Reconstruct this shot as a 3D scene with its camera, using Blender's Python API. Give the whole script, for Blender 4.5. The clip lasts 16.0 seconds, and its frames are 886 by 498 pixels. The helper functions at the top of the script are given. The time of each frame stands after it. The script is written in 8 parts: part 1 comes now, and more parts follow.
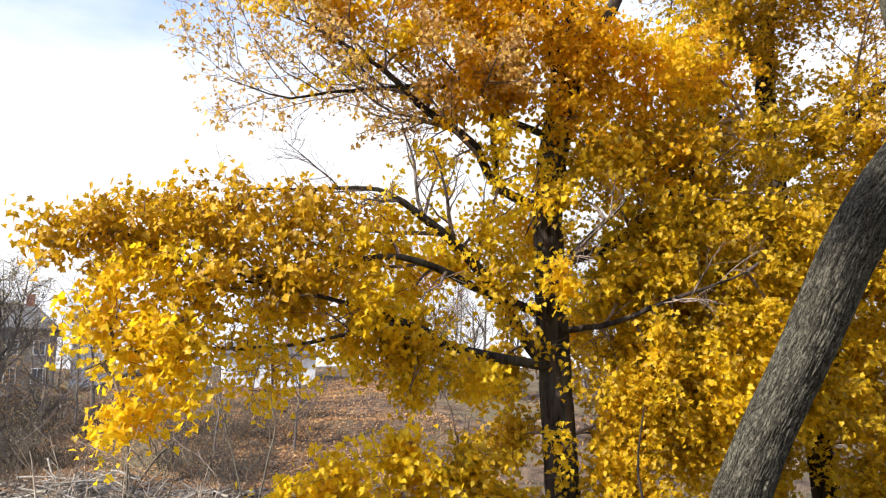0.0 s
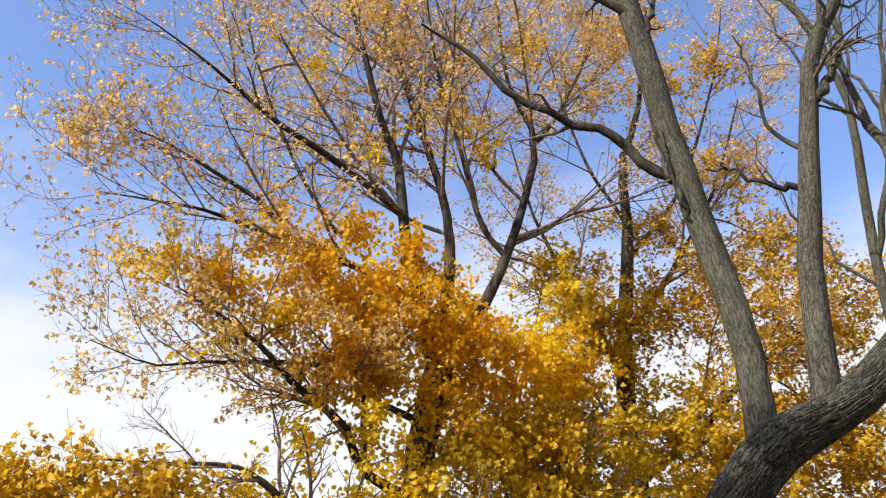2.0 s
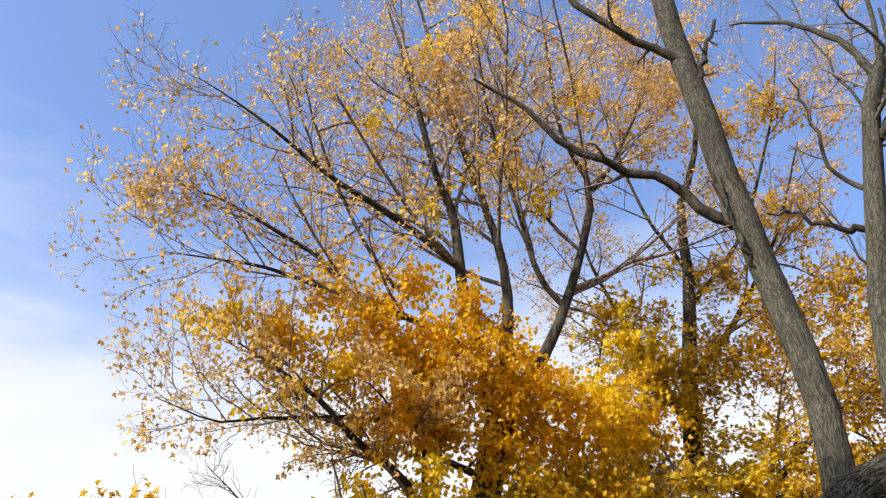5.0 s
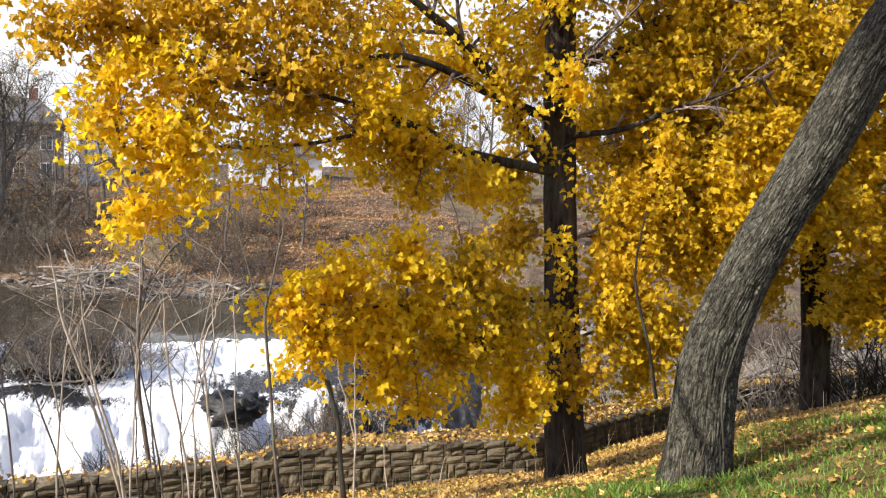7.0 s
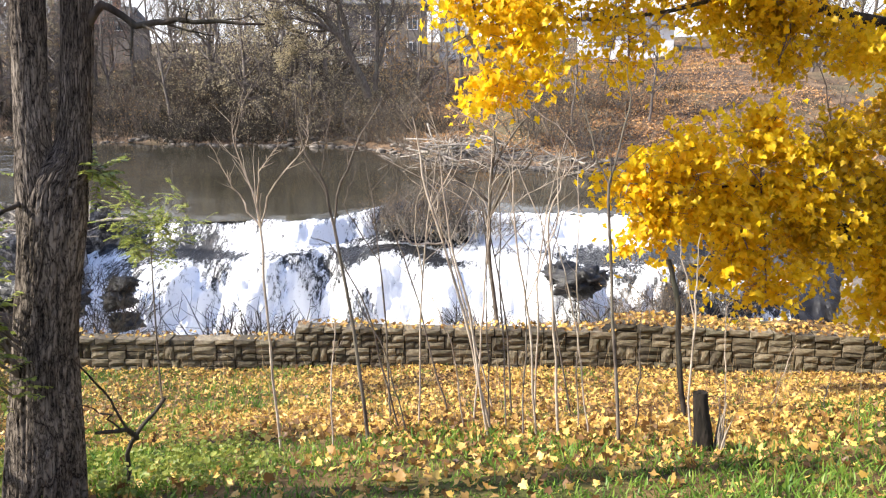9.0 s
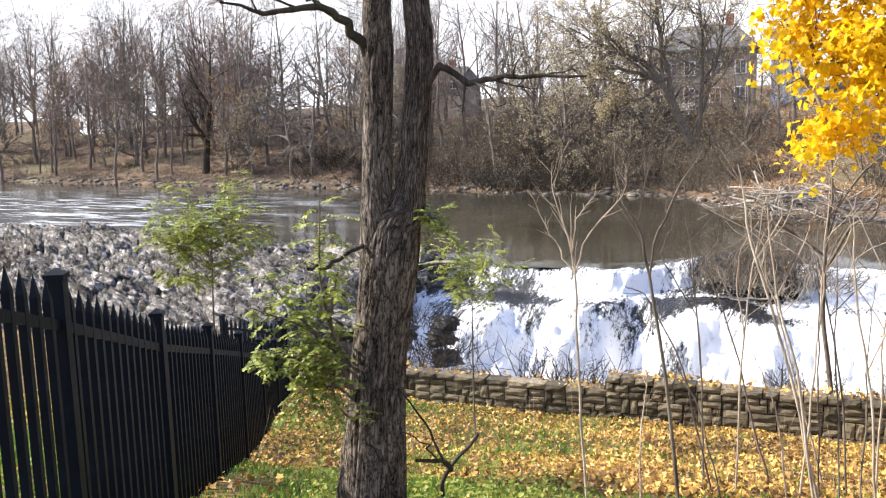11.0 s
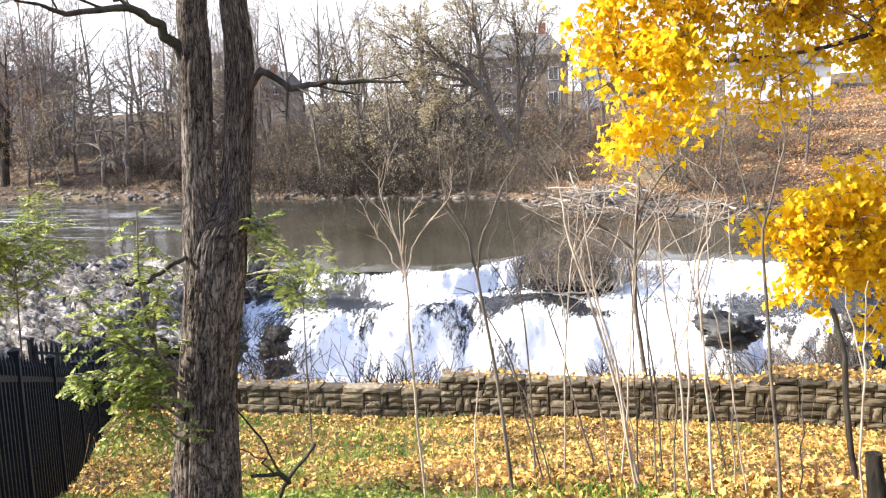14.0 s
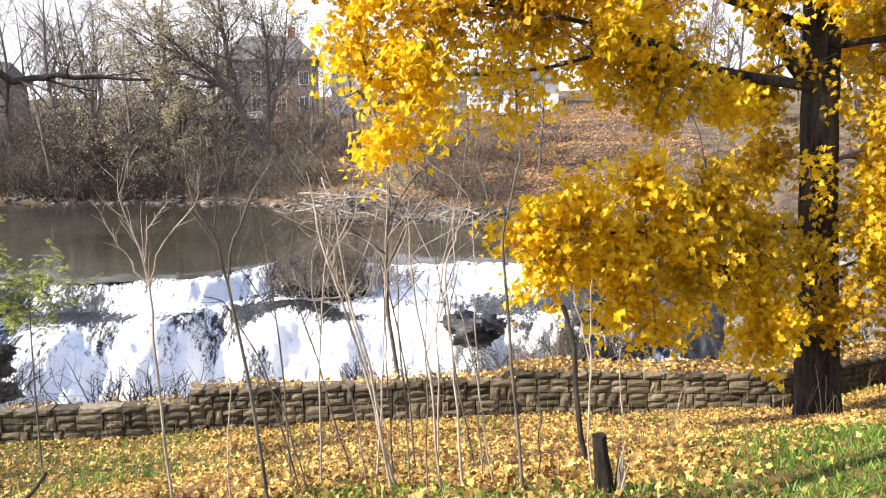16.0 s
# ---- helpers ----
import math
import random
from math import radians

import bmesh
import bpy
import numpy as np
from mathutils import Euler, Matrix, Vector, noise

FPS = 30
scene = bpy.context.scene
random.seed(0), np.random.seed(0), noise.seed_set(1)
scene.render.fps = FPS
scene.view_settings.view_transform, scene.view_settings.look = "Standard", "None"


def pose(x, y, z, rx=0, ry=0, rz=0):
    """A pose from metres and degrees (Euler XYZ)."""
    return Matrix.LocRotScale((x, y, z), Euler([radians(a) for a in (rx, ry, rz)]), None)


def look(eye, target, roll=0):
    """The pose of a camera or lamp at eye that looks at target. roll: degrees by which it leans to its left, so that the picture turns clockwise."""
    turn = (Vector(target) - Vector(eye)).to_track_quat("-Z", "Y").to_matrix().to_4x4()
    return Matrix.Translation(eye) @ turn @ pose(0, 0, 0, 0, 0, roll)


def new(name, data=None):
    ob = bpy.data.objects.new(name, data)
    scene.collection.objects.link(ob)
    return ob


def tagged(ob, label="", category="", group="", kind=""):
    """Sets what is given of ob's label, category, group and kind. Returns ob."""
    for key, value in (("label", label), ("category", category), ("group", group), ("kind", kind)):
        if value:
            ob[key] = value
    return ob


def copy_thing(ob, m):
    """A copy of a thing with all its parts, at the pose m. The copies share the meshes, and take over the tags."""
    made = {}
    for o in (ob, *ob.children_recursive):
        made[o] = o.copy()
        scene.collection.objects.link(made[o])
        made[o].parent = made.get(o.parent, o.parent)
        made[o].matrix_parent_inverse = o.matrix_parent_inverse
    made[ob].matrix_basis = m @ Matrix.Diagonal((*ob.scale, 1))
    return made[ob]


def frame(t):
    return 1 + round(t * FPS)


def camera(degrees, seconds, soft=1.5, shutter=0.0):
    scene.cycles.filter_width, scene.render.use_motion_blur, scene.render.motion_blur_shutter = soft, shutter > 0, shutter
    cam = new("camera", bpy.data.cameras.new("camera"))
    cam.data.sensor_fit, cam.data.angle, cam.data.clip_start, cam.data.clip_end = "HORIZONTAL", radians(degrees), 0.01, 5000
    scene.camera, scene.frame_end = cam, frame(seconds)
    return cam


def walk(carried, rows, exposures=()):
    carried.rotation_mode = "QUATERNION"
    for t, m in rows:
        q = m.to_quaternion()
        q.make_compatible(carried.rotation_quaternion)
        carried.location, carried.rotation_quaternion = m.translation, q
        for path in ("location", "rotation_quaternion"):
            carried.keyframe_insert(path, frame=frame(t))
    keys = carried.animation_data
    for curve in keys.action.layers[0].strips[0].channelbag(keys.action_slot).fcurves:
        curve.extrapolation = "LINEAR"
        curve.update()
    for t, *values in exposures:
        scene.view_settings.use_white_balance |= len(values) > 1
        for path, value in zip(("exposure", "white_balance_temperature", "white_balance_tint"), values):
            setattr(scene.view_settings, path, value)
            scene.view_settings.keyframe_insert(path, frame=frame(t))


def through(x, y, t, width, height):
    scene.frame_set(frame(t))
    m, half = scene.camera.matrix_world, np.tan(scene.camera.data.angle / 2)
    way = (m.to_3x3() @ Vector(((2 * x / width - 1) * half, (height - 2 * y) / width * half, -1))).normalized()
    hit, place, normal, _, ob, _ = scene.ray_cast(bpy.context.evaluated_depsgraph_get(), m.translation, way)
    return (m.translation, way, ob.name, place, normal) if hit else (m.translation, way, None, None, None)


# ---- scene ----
cam = camera(56.53, 16.0, soft=1.2)
EYE = Vector((0.0, 0.0, 1.6))


def aim(yaw, pitch, roll):
    """Camera pose where it stands: degrees to the left of +y, up, and roll."""
    a, b = radians(yaw), radians(pitch)
    return look(EYE, EYE + Vector((-math.sin(a) * math.cos(b), math.cos(a) * math.cos(b), math.sin(b))), roll)


EXPOSURES = [(0.0, 0.85), (1.0, 0.61), (2.0, 0.6), (3.0, 0.62), (5.5, 0.57), (6.0, 0.43), (6.5, 0.38), (7.0, 0.76), (7.5, 1.08), (8.0, 1.21), (9.0, 1.23), (10.0, 1.08), (12.5, 1.64), (13.5, 1.64), (14.0, 1.56), (14.5, 1.36), (15.0, 1.28), (16.0, 1.22)]
PATH = [
    (0.0, -16.33, 10.77, -0.16),
    (0.5, -20.95, 17.37, -0.34),
    (1.0, -23.19, 23.98, 0.14),
    (1.5, -24.88, 27.90, 0.46),
    (2.0, -25.58, 30.25, 0.48),
    (2.5, -26.26, 33.81, 0.45),
    (3.0, -26.01, 34.52, 0.45),
    (3.2, -25.30, 35.60, 0.75),
    (5.3, -20.59, 32.71, 1.81),
    (5.5, -21.04, 29.70, 1.77),
    (6.0, -20.48, 18.25, 1.10),
    (6.5, -19.33, 9.02, 1.18),
    (7.0, -16.01, -2.87, 1.02),
    (7.5, -15.00, -8.71, 2.50),
    (8.0, -11.56, -10.97, 4.46),
    (8.5, -1.16, -12.67, 2.28),
    (9.0, 7.58, -11.75, 0.20),
    (9.5, 16.85, -10.78, -1.18),
    (10.0, 22.33, -9.08, -1.66),
    (10.2, 24.12, -8.07, -1.36),
    (12.3, 32.48, -8.91, -2.46),
    (12.5, 31.53, -8.66, -2.35),
    (13.0, 28.78, -8.03, -2.92),
    (13.5, 23.76, -8.01, -2.90),
    (14.0, 17.57, -8.16, -2.02),
    (14.5, 13.55, -8.00, -1.97),
    (15.0, 8.24, -7.05, -1.06),
    (15.5, 4.10, -7.52, -0.57),
    (16.0, 0.34, -8.14, -0.37),
]
walk(cam, [(t, aim(y, p, r)) for t, y, p, r in PATH], EXPOSURES)

# ---------------------------------------------------------------- light
SUN_AZ, SUN_EL = -107.0, 36.0          # clockwise from +y, above the horizon
world = bpy.data.worlds.new("sky")
scene.world = world
world.use_nodes = True
wn, wl = world.node_tree.nodes, world.node_tree.links
sky = wn.new("ShaderNodeTexSky")
sky.sky_type, sky.sun_disc = "NISHITA", False
sky.sun_elevation, sky.sun_rotation = radians(SUN_EL), radians(SUN_AZ)
sky.air_density, sky.dust_density, sky.ozone_density = 1.0, 1.2, 1.2
# thin white cloud, thicker low down
geo, sep = wn.new("ShaderNodeTexCoord"), wn.new("ShaderNodeSeparateXYZ")
wl.new(geo.outputs["Generated"], sep.inputs[0])
streak, wisp = wn.new("ShaderNodeMapping"), wn.new("ShaderNodeTexNoise")
streak.inputs["Scale"].default_value = (1.0, 1.0, 3.2)
wl.new(geo.outputs["Generated"], streak.inputs["Vector"])
wl.new(streak.outputs["Vector"], wisp.inputs["Vector"])
wisp.inputs["Scale"].default_value, wisp.inputs["Detail"].default_value, wisp.inputs["Roughness"].default_value = 2.6, 6.0, 0.55
level, cloud, tint, veil = (wn.new("ShaderNodeMath"), wn.new("ShaderNodeMapRange"), wn.new("ShaderNodeMix"), wn.new("ShaderNodeMix"))
level.operation = "MULTIPLY_ADD"
wl.new(wisp.outputs["Fac"], level.inputs[0])
level.inputs[1].default_value = -0.42
wl.new(sep.outputs["Z"], level.inputs[2])
cloud.inputs["From Min"].default_value, cloud.inputs["From Max"].default_value = 0.4, 0.12
cloud.interpolation_type = "SMOOTHSTEP"
wl.new(level.outputs[0], cloud.inputs["Value"])
tint.data_type = veil.data_type = "RGBA"
tint.blend_type = "MULTIPLY"
tint.inputs["Factor"].default_value = 1.0
tint.inputs["B"].default_value = (1.2, 1.25, 1.5, 1)
wl.new(sky.outputs[0], tint.inputs["A"])
wl.new(cloud.outputs["Result"], veil.inputs["Factor"])
wl.new(tint.outputs["Result"], veil.inputs["A"])
veil.inputs["B"].default_value = (4.6, 4.7, 5.0, 1)
wl.new(veil.outputs["Result"], wn["Background"].inputs[0])
wn["Background"].inputs[1].default_value = 0.14

sun = new("sun", bpy.data.lights.new("sun", "SUN"))
sun.data.energy, sun.data.angle, sun.data.color = 4.8, radians(0.6), (1.0, 0.94, 0.84)
_a, _e = radians(SUN_AZ), radians(SUN_EL)
sun.matrix_world = look((math.sin(_a) * math.cos(_e) * 60, math.cos(_a) * math.cos(_e) * 60, math.sin(_e) * 60), (0, 0, 0))


# ---------------------------------------------------------------- materials
class Mat:
    """A small node-graph builder round one Principled shader."""

    def __init__(self, name):
        self.m = bpy.data.materials.new(name)
        self.m.use_nodes = True
        self.n, self.l = self.m.node_tree.nodes, self.m.node_tree.links
        self.b = self.n["Principled BSDF"]
        self.out = self.n["Material Output"]

    def node(self, kind, **given):
        n = self.n.new("ShaderNode" + kind)
        for k, v in given.items():
            n.inputs[k.replace("_", " ")].default_value = v
        return n

    def coords(self, scale=(1, 1, 1), out="Object"):
        c, m = self.n.new("ShaderNodeTexCoord"), self.n.new("ShaderNodeMapping")
        m.inputs["Scale"].default_value = scale
        self.l.new(c.outputs[out], m.inputs["Vector"])
        return m.outputs["Vector"]

    def noise(self, scale, detail=4.0, rough=0.55, vec=None, dist=0.0):
        n = self.node("TexNoise", Scale=scale, Detail=detail, Roughness=rough, Distortion=dist)
        self.l.new(vec or self.coords(), n.inputs["Vector"])
        return n.outputs["Fac"]

    def ramp(self, fac, stops, kind="LINEAR"):
        r = self.n.new("ShaderNodeValToRGB")
        r.color_ramp.interpolation = kind
        e = r.color_ramp.elements
        while len(e) < len(stops):
            e.new(0.5)
        for s, (p, c) in zip(e, stops):
            s.position, s.color = p, (*c, 1) if len(c) == 3 else c
        self.l.new(fac, r.inputs["Fac"])
        return r.outputs["Color"]

    def mix(self, fac, a, b, blend="MIX"):
        m = self.n.new("ShaderNodeMix")
        m.data_type, m.blend_type = "RGBA", blend
        for sock, v in ((m.inputs["Factor"], fac), (m.inputs["A"], a), (m.inputs["B"], b)):
            if isinstance(v, (int, float)):
                sock.default_value = v
            elif isinstance(v, tuple):
                sock.default_value = (*v, 1)
            else:
                self.l.new(v, sock)
        return m.outputs["Result"]

    def math(self, op, a, b=0.0):
        m = self.n.new("ShaderNodeMath")
        m.operation = op
        for sock, v in zip(m.inputs, (a, b)):
            if isinstance(v, (int, float)):
                sock.default_value = v
            else:
                self.l.new(v, sock)
        return m.outputs[0]

    def island(self):
        return self.n.new("ShaderNodeNewGeometry").outputs["Random Per Island"]

    def each(self):
        return self.n.new("ShaderNodeObjectInfo").outputs["Random"]

    def color(self, c):
        if isinstance(c, tuple):
            self.b.inputs["Base Color"].default_value = (*c, 1)
        else:
            self.l.new(c, self.b.inputs["Base Color"])
        return self

    def rough(self, v, spec=0.4):
        if isinstance(v, (int, float)):
            self.b.inputs["Roughness"].default_value = v
        else:
            self.l.new(v, self.b.inputs["Roughness"])
        self.b.inputs["Specular IOR Level"].default_value = spec
        return self

    def bump(self, h, strength=0.5, dist=0.02):
        b = self.node("Bump", Strength=strength, Distance=dist)
        self.l.new(h, b.inputs["Height"])
        self.l.new(b.outputs["Normal"], self.b.inputs["Normal"])
        return self

    def thin(self, col, through=0.45):
        """Lets light through from behind, as leaves do."""
        t, x = self.n.new("ShaderNodeBsdfTranslucent"), self.n.new("ShaderNodeMixShader")
        self.l.new(col, t.inputs["Color"])
        x.inputs[0].default_value = through
        self.l.new(self.b.outputs[0], x.inputs[1])
        self.l.new(t.outputs[0], x.inputs[2])
        self.l.new(x.outputs[0], self.out.inputs["Surface"])
        return self


def leaf_material(name, stops, through=0.45, patch=1.1):
    """Leaf colours: one shade a leaf, with slow drifts through the crown."""
    m = Mat(name)
    drift = m.noise(patch, 2.0)
    fac = m.math("ADD", m.math("MULTIPLY", m.island(), 0.55), m.math("MULTIPLY", m.math("SUBTRACT", drift, 0.22), 0.7))
    col = m.ramp(fac, stops)
    vein = m.noise(40.0, 2.0)
    col = m.mix(0.25, col, m.ramp(vein, [(0.3, (0.35, 0.35, 0.35)), (0.7, (1, 1, 1))]), "MULTIPLY")
    m.color(col).rough(0.5, 0.35).thin(col, through)
    return m.m


def bark_material(name, dark, light, scale=9.0, moss=0.0, stretch=0.18, depth=0.03, swirl=0.5):
    m = Mat(name)
    v = m.coords((1, 1, stretch))
    ridge = m.noise(scale, 6.0, 0.65, v, swirl)
    fine = m.noise(scale * 5, 4.0, 0.6, v)
    broad = m.noise(1.3, 3.0)
    col = m.ramp(ridge, [(0.36, dark), (0.52, tuple(0.5 * (a + b) for a, b in zip(dark, light))), (0.68, light)])
    col = m.mix(0.35, col, m.ramp(fine, [(0.3, (0.45, 0.45, 0.45)), (0.7, (1.1, 1.1, 1.1))]), "MULTIPLY")
    col = m.mix(m.math("MULTIPLY", m.ramp(broad, [(0.45, (0, 0, 0)), (0.7, (1, 1, 1))]), 0.25 + moss), col, (0.16, 0.17, 0.11))
    h = m.math("ADD", ridge, m.math("MULTIPLY", fine, 0.3))
    m.color(col).rough(0.9, 0.15).bump(h, 0.9, depth)
    return m.m


def furrowed_bark(name, groove, face, crest, width=0.03, tall=7.0, depth=0.03):
    """Old bark: long interlaced ridges, about as wide as given, parted by narrow dark furrows, laid round and along the trunk."""
    m = Mat(name)
    n1 = m.noise(0.5 / width, 4.0, 0.6, m.coords((1, 1.0 / tall, 1), "UV"), 0.5)
    n2 = m.noise(1.1 / width, 3.0, 0.6, m.coords((1.13, 1.5 / tall, 1), "UV"), 0.4)
    ridge = m.math("MINIMUM", m.math("ABSOLUTE", m.math("SUBTRACT", n1, 0.5)), m.math("ADD", m.math("MULTIPLY", m.math("ABSOLUTE", m.math("SUBTRACT", n2, 0.5)), 0.9), 0.008))
    fine, broad = m.noise(90.0, 5.0, 0.7, m.coords((1, 0.4, 1), "UV")), m.noise(1.6, 3.0)
    col = m.ramp(m.math("ADD", ridge, m.math("MULTIPLY", m.math("SUBTRACT", fine, 0.5), 0.05)), [(0.0, groove), (0.014, tuple(0.5 * q for q in face)), (0.035, face), (0.1, crest)])
    col = m.mix(0.45, col, m.ramp(fine, [(0.3, (0.55, 0.55, 0.55)), (0.7, (1.2, 1.2, 1.2))]), "MULTIPLY")
    col = m.mix(0.5, col, m.ramp(broad, [(0.35, (0.55, 0.52, 0.5)), (0.65, (1.1, 1.1, 1.1))]), "MULTIPLY")
    m.color(col).rough(0.92, 0.12).bump(m.math("ADD", m.ramp(ridge, [(0.0, (0, 0, 0)), (0.06, (1, 1, 1))]), m.math("MULTIPLY", fine, 0.25)), 0.6, depth * 0.5)
    return m.m


M = {}
M["leaf_yellow"] = leaf_material("leaf_yellow", [(0.0, (0.62, 0.49, 0.03)), (0.3, (0.89, 0.615, 0.016)), (0.6, (0.97, 0.69, 0.022)), (0.85, (0.95, 0.575, 0.012)), (1.0, (0.97, 0.79, 0.15))], 0.62)
M["leaf_orange"] = leaf_material("leaf_orange", [(0.0, (0.54, 0.28, 0.01)), (0.35, (0.84, 0.48, 0.012)), (0.65, (0.95, 0.59, 0.014)), (1.0, (0.97, 0.71, 0.05))], 0.64)
# amber leaf colour, darkened to paint shade into the shaded masses
M["leaf_amber_shade"] = leaf_material("leaf_amber_shade", [(0.0, (0.3, 0.15, 0.008)), (0.35, (0.55, 0.325, 0.01)), (0.65, (0.73, 0.445, 0.012)), (1.0, (0.86, 0.58, 0.02))], 0.48)
# olive-gold leaves; the tint also paints shade into right-hand and inner masses
M["leaf_olive_shade"] = leaf_material("leaf_olive_shade", [(0.0, (0.3, 0.21, 0.015)), (0.4, (0.66, 0.435, 0.014)), (0.75, (0.89, 0.58, 0.014)), (1.0, (0.85, 0.64, 0.07))], 0.56)
M["leaf_brown"] = leaf_material("leaf_brown", [(0.0, (0.2, 0.1, 0.03)), (0.4, (0.42, 0.24, 0.08)), (0.75, (0.6, 0.36, 0.1)), (1.0, (0.72, 0.5, 0.2))], 0.3)
M["leaf_tan"] = leaf_material("leaf_tan", [(0.0, (0.32, 0.18, 0.07)), (0.35, (0.64, 0.39, 0.12)), (0.65, (0.88, 0.57, 0.12)), (1.0, (0.93, 0.7, 0.25))], 0.5)
M["leaf_green"] = leaf_material("leaf_green", [(0.0, (0.09, 0.13, 0.02)), (0.4, (0.25, 0.3, 0.05)), (0.75, (0.42, 0.43, 0.1)), (1.0, (0.66, 0.58, 0.2))], 0.32)
M["leaf_willow"] = leaf_material("leaf_willow", [(0.0, (0.24, 0.19, 0.11)), (0.5, (0.5, 0.42, 0.25)), (1.0, (0.7, 0.6, 0.38))], 0.4)
M["litter"] = leaf_material("litter", [(0.0, (0.045, 0.022, 0.01)), (0.3, (0.22, 0.11, 0.035)), (0.46, (0.52, 0.3, 0.085)), (0.64, (0.78, 0.5, 0.12)), (0.84, (0.86, 0.6, 0.17)), (1.0, (0.88, 0.74, 0.46))], 0.26, 0.8)
M["grass"] = leaf_material("grass", [(0.0, (0.035, 0.09, 0.012)), (0.4, (0.115, 0.225, 0.028)), (0.72, (0.26, 0.36, 0.055)), (0.9, (0.44, 0.42, 0.11)), (1.0, (0.6, 0.52, 0.2))], 0.4, 0.6)
M["dry_grass"] = leaf_material("dry_grass", [(0.0, (0.18, 0.12, 0.06)), (0.5, (0.36, 0.26, 0.14)), (1.0, (0.52, 0.42, 0.26))], 0.25)
M["bark_maple"] = bark_material("bark_maple", (0.01, 0.0075, 0.006), (0.08, 0.061, 0.049), 10)
M["bark_twig"] = bark_material("bark_twig", (0.085, 0.065, 0.056), (0.36, 0.285, 0.245), 14, -0.2, 0.3, 0.004)
M["bark_stump"] = bark_material("bark_stump", (0.006, 0.005, 0.004), (0.045, 0.034, 0.026), 16, -0.22)
M["bark_brush"] = bark_material("bark_brush", (0.048, 0.039, 0.034), (0.22, 0.18, 0.15), 4)
M["bark_grey"] = furrowed_bark("bark_grey", (0.024, 0.022, 0.017), (0.085, 0.08, 0.06), (0.132, 0.124, 0.094), 0.026, 6.0, 0.008)
M["bark_old"] = furrowed_bark("bark_old", (0.007, 0.0063, 0.005), (0.07, 0.065, 0.049), (0.145, 0.136, 0.104), 0.032, 5.0, 0.035)
M["bark_locust"] = furrowed_bark("bark_locust", (0.008, 0.006, 0.005), (0.11, 0.09, 0.073), (0.225, 0.188, 0.154), 0.026, 6.5, 0.03)
M["bark_far"] = bark_material("bark_far", (0.072, 0.058, 0.05), (0.26, 0.217, 0.19), 4)
M["bark_pale"] = bark_material("bark_pale", (0.26, 0.2, 0.15), (0.6, 0.495, 0.385), 14, 0.0, 0.3, 0.006)
M["bark_sapling_dark"] = bark_material("bark_sapling_dark", (0.07, 0.055, 0.045), (0.22, 0.18, 0.14), 14, 0.0, 0.3, 0.006)
M["driftwood"] = bark_material("driftwood", (0.16, 0.135, 0.11), (0.48, 0.42, 0.35), 8, 0.0, 0.3, 0.01)


def ground_material():
    m = Mat("ground")
    big, mid, fine = m.noise(0.35, 4.0), m.noise(2.6, 6.0), m.noise(28.0, 4.0)
    soil = m.ramp(mid, [(0.3, (0.05, 0.033, 0.02)), (0.5, (0.14, 0.09, 0.04)), (0.7, (0.3, 0.19, 0.08))])
    turf = m.ramp(fine, [(0.3, (0.03, 0.05, 0.012)), (0.7, (0.1, 0.13, 0.03))])
    col = m.mix(m.ramp(big, [(0.5, (0, 0, 0)), (0.66, (0.8, 0.8, 0.8))]), soil, turf)
    col = m.mix(0.5, col, m.ramp(fine, [(0.3, (0.4, 0.4, 0.4)), (0.7, (1.15, 1.15, 1.15))]), "MULTIPLY")
    m.color(col).rough(0.95, 0.1).bump(m.math("ADD", fine, mid), 0.6, 0.05)
    return m.m


def far_ground_material():
    m = Mat("far_ground")
    big, mid, fine = m.noise(0.12, 4.0), m.noise(0.9, 6.0), m.noise(7.0, 5.0)
    col = m.ramp(mid, [(0.3, (0.05, 0.036, 0.027)), (0.5, (0.13, 0.09, 0.062)), (0.72, (0.28, 0.185, 0.11))])
    col = m.mix(m.ramp(big, [(0.5, (0, 0, 0)), (0.65, (0.7, 0.7, 0.7))]), col, (0.2, 0.18, 0.1))
    col = m.mix(0.5, col, m.ramp(fine, [(0.3, (0.4, 0.4, 0.4)), (0.7, (1.15, 1.15, 1.15))]), "MULTIPLY")
    m.color(col).rough(0.95, 0.1).bump(m.math("ADD", fine, mid), 0.7, 0.25)
    return m.m


def rock_material(name, dark, mid_c, light, scale=1.6, rough=0.85):
    m = Mat(name)
    a, b, c = m.noise(scale, 6.0, 0.6, None, 0.6), m.noise(scale * 6, 6.0, 0.65), m.noise(scale * 0.3, 2.0)
    col = m.ramp(a, [(0.34, dark), (0.52, mid_c), (0.68, light)])
    col = m.mix(0.55, col, m.ramp(b, [(0.3, (0.35, 0.35, 0.35)), (0.7, (1.2, 1.2, 1.2))]), "MULTIPLY")
    col = m.mix(m.math("MULTIPLY", m.ramp(c, [(0.5, (0, 0, 0)), (0.7, (1, 1, 1))]), 0.25), col, tuple(0.7 * q for q in mid_c))
    m.color(col).rough(rough, 0.35).bump(m.math("ADD", a, m.math("MULTIPLY", b, 0.4)), 0.8, 0.08)
    return m.m


M["ground"], M["far_ground"] = ground_material(), far_ground_material()
M["rock"] = rock_material("rock", (0.05, 0.042, 0.034), (0.16, 0.135, 0.11), (0.34, 0.295, 0.245))


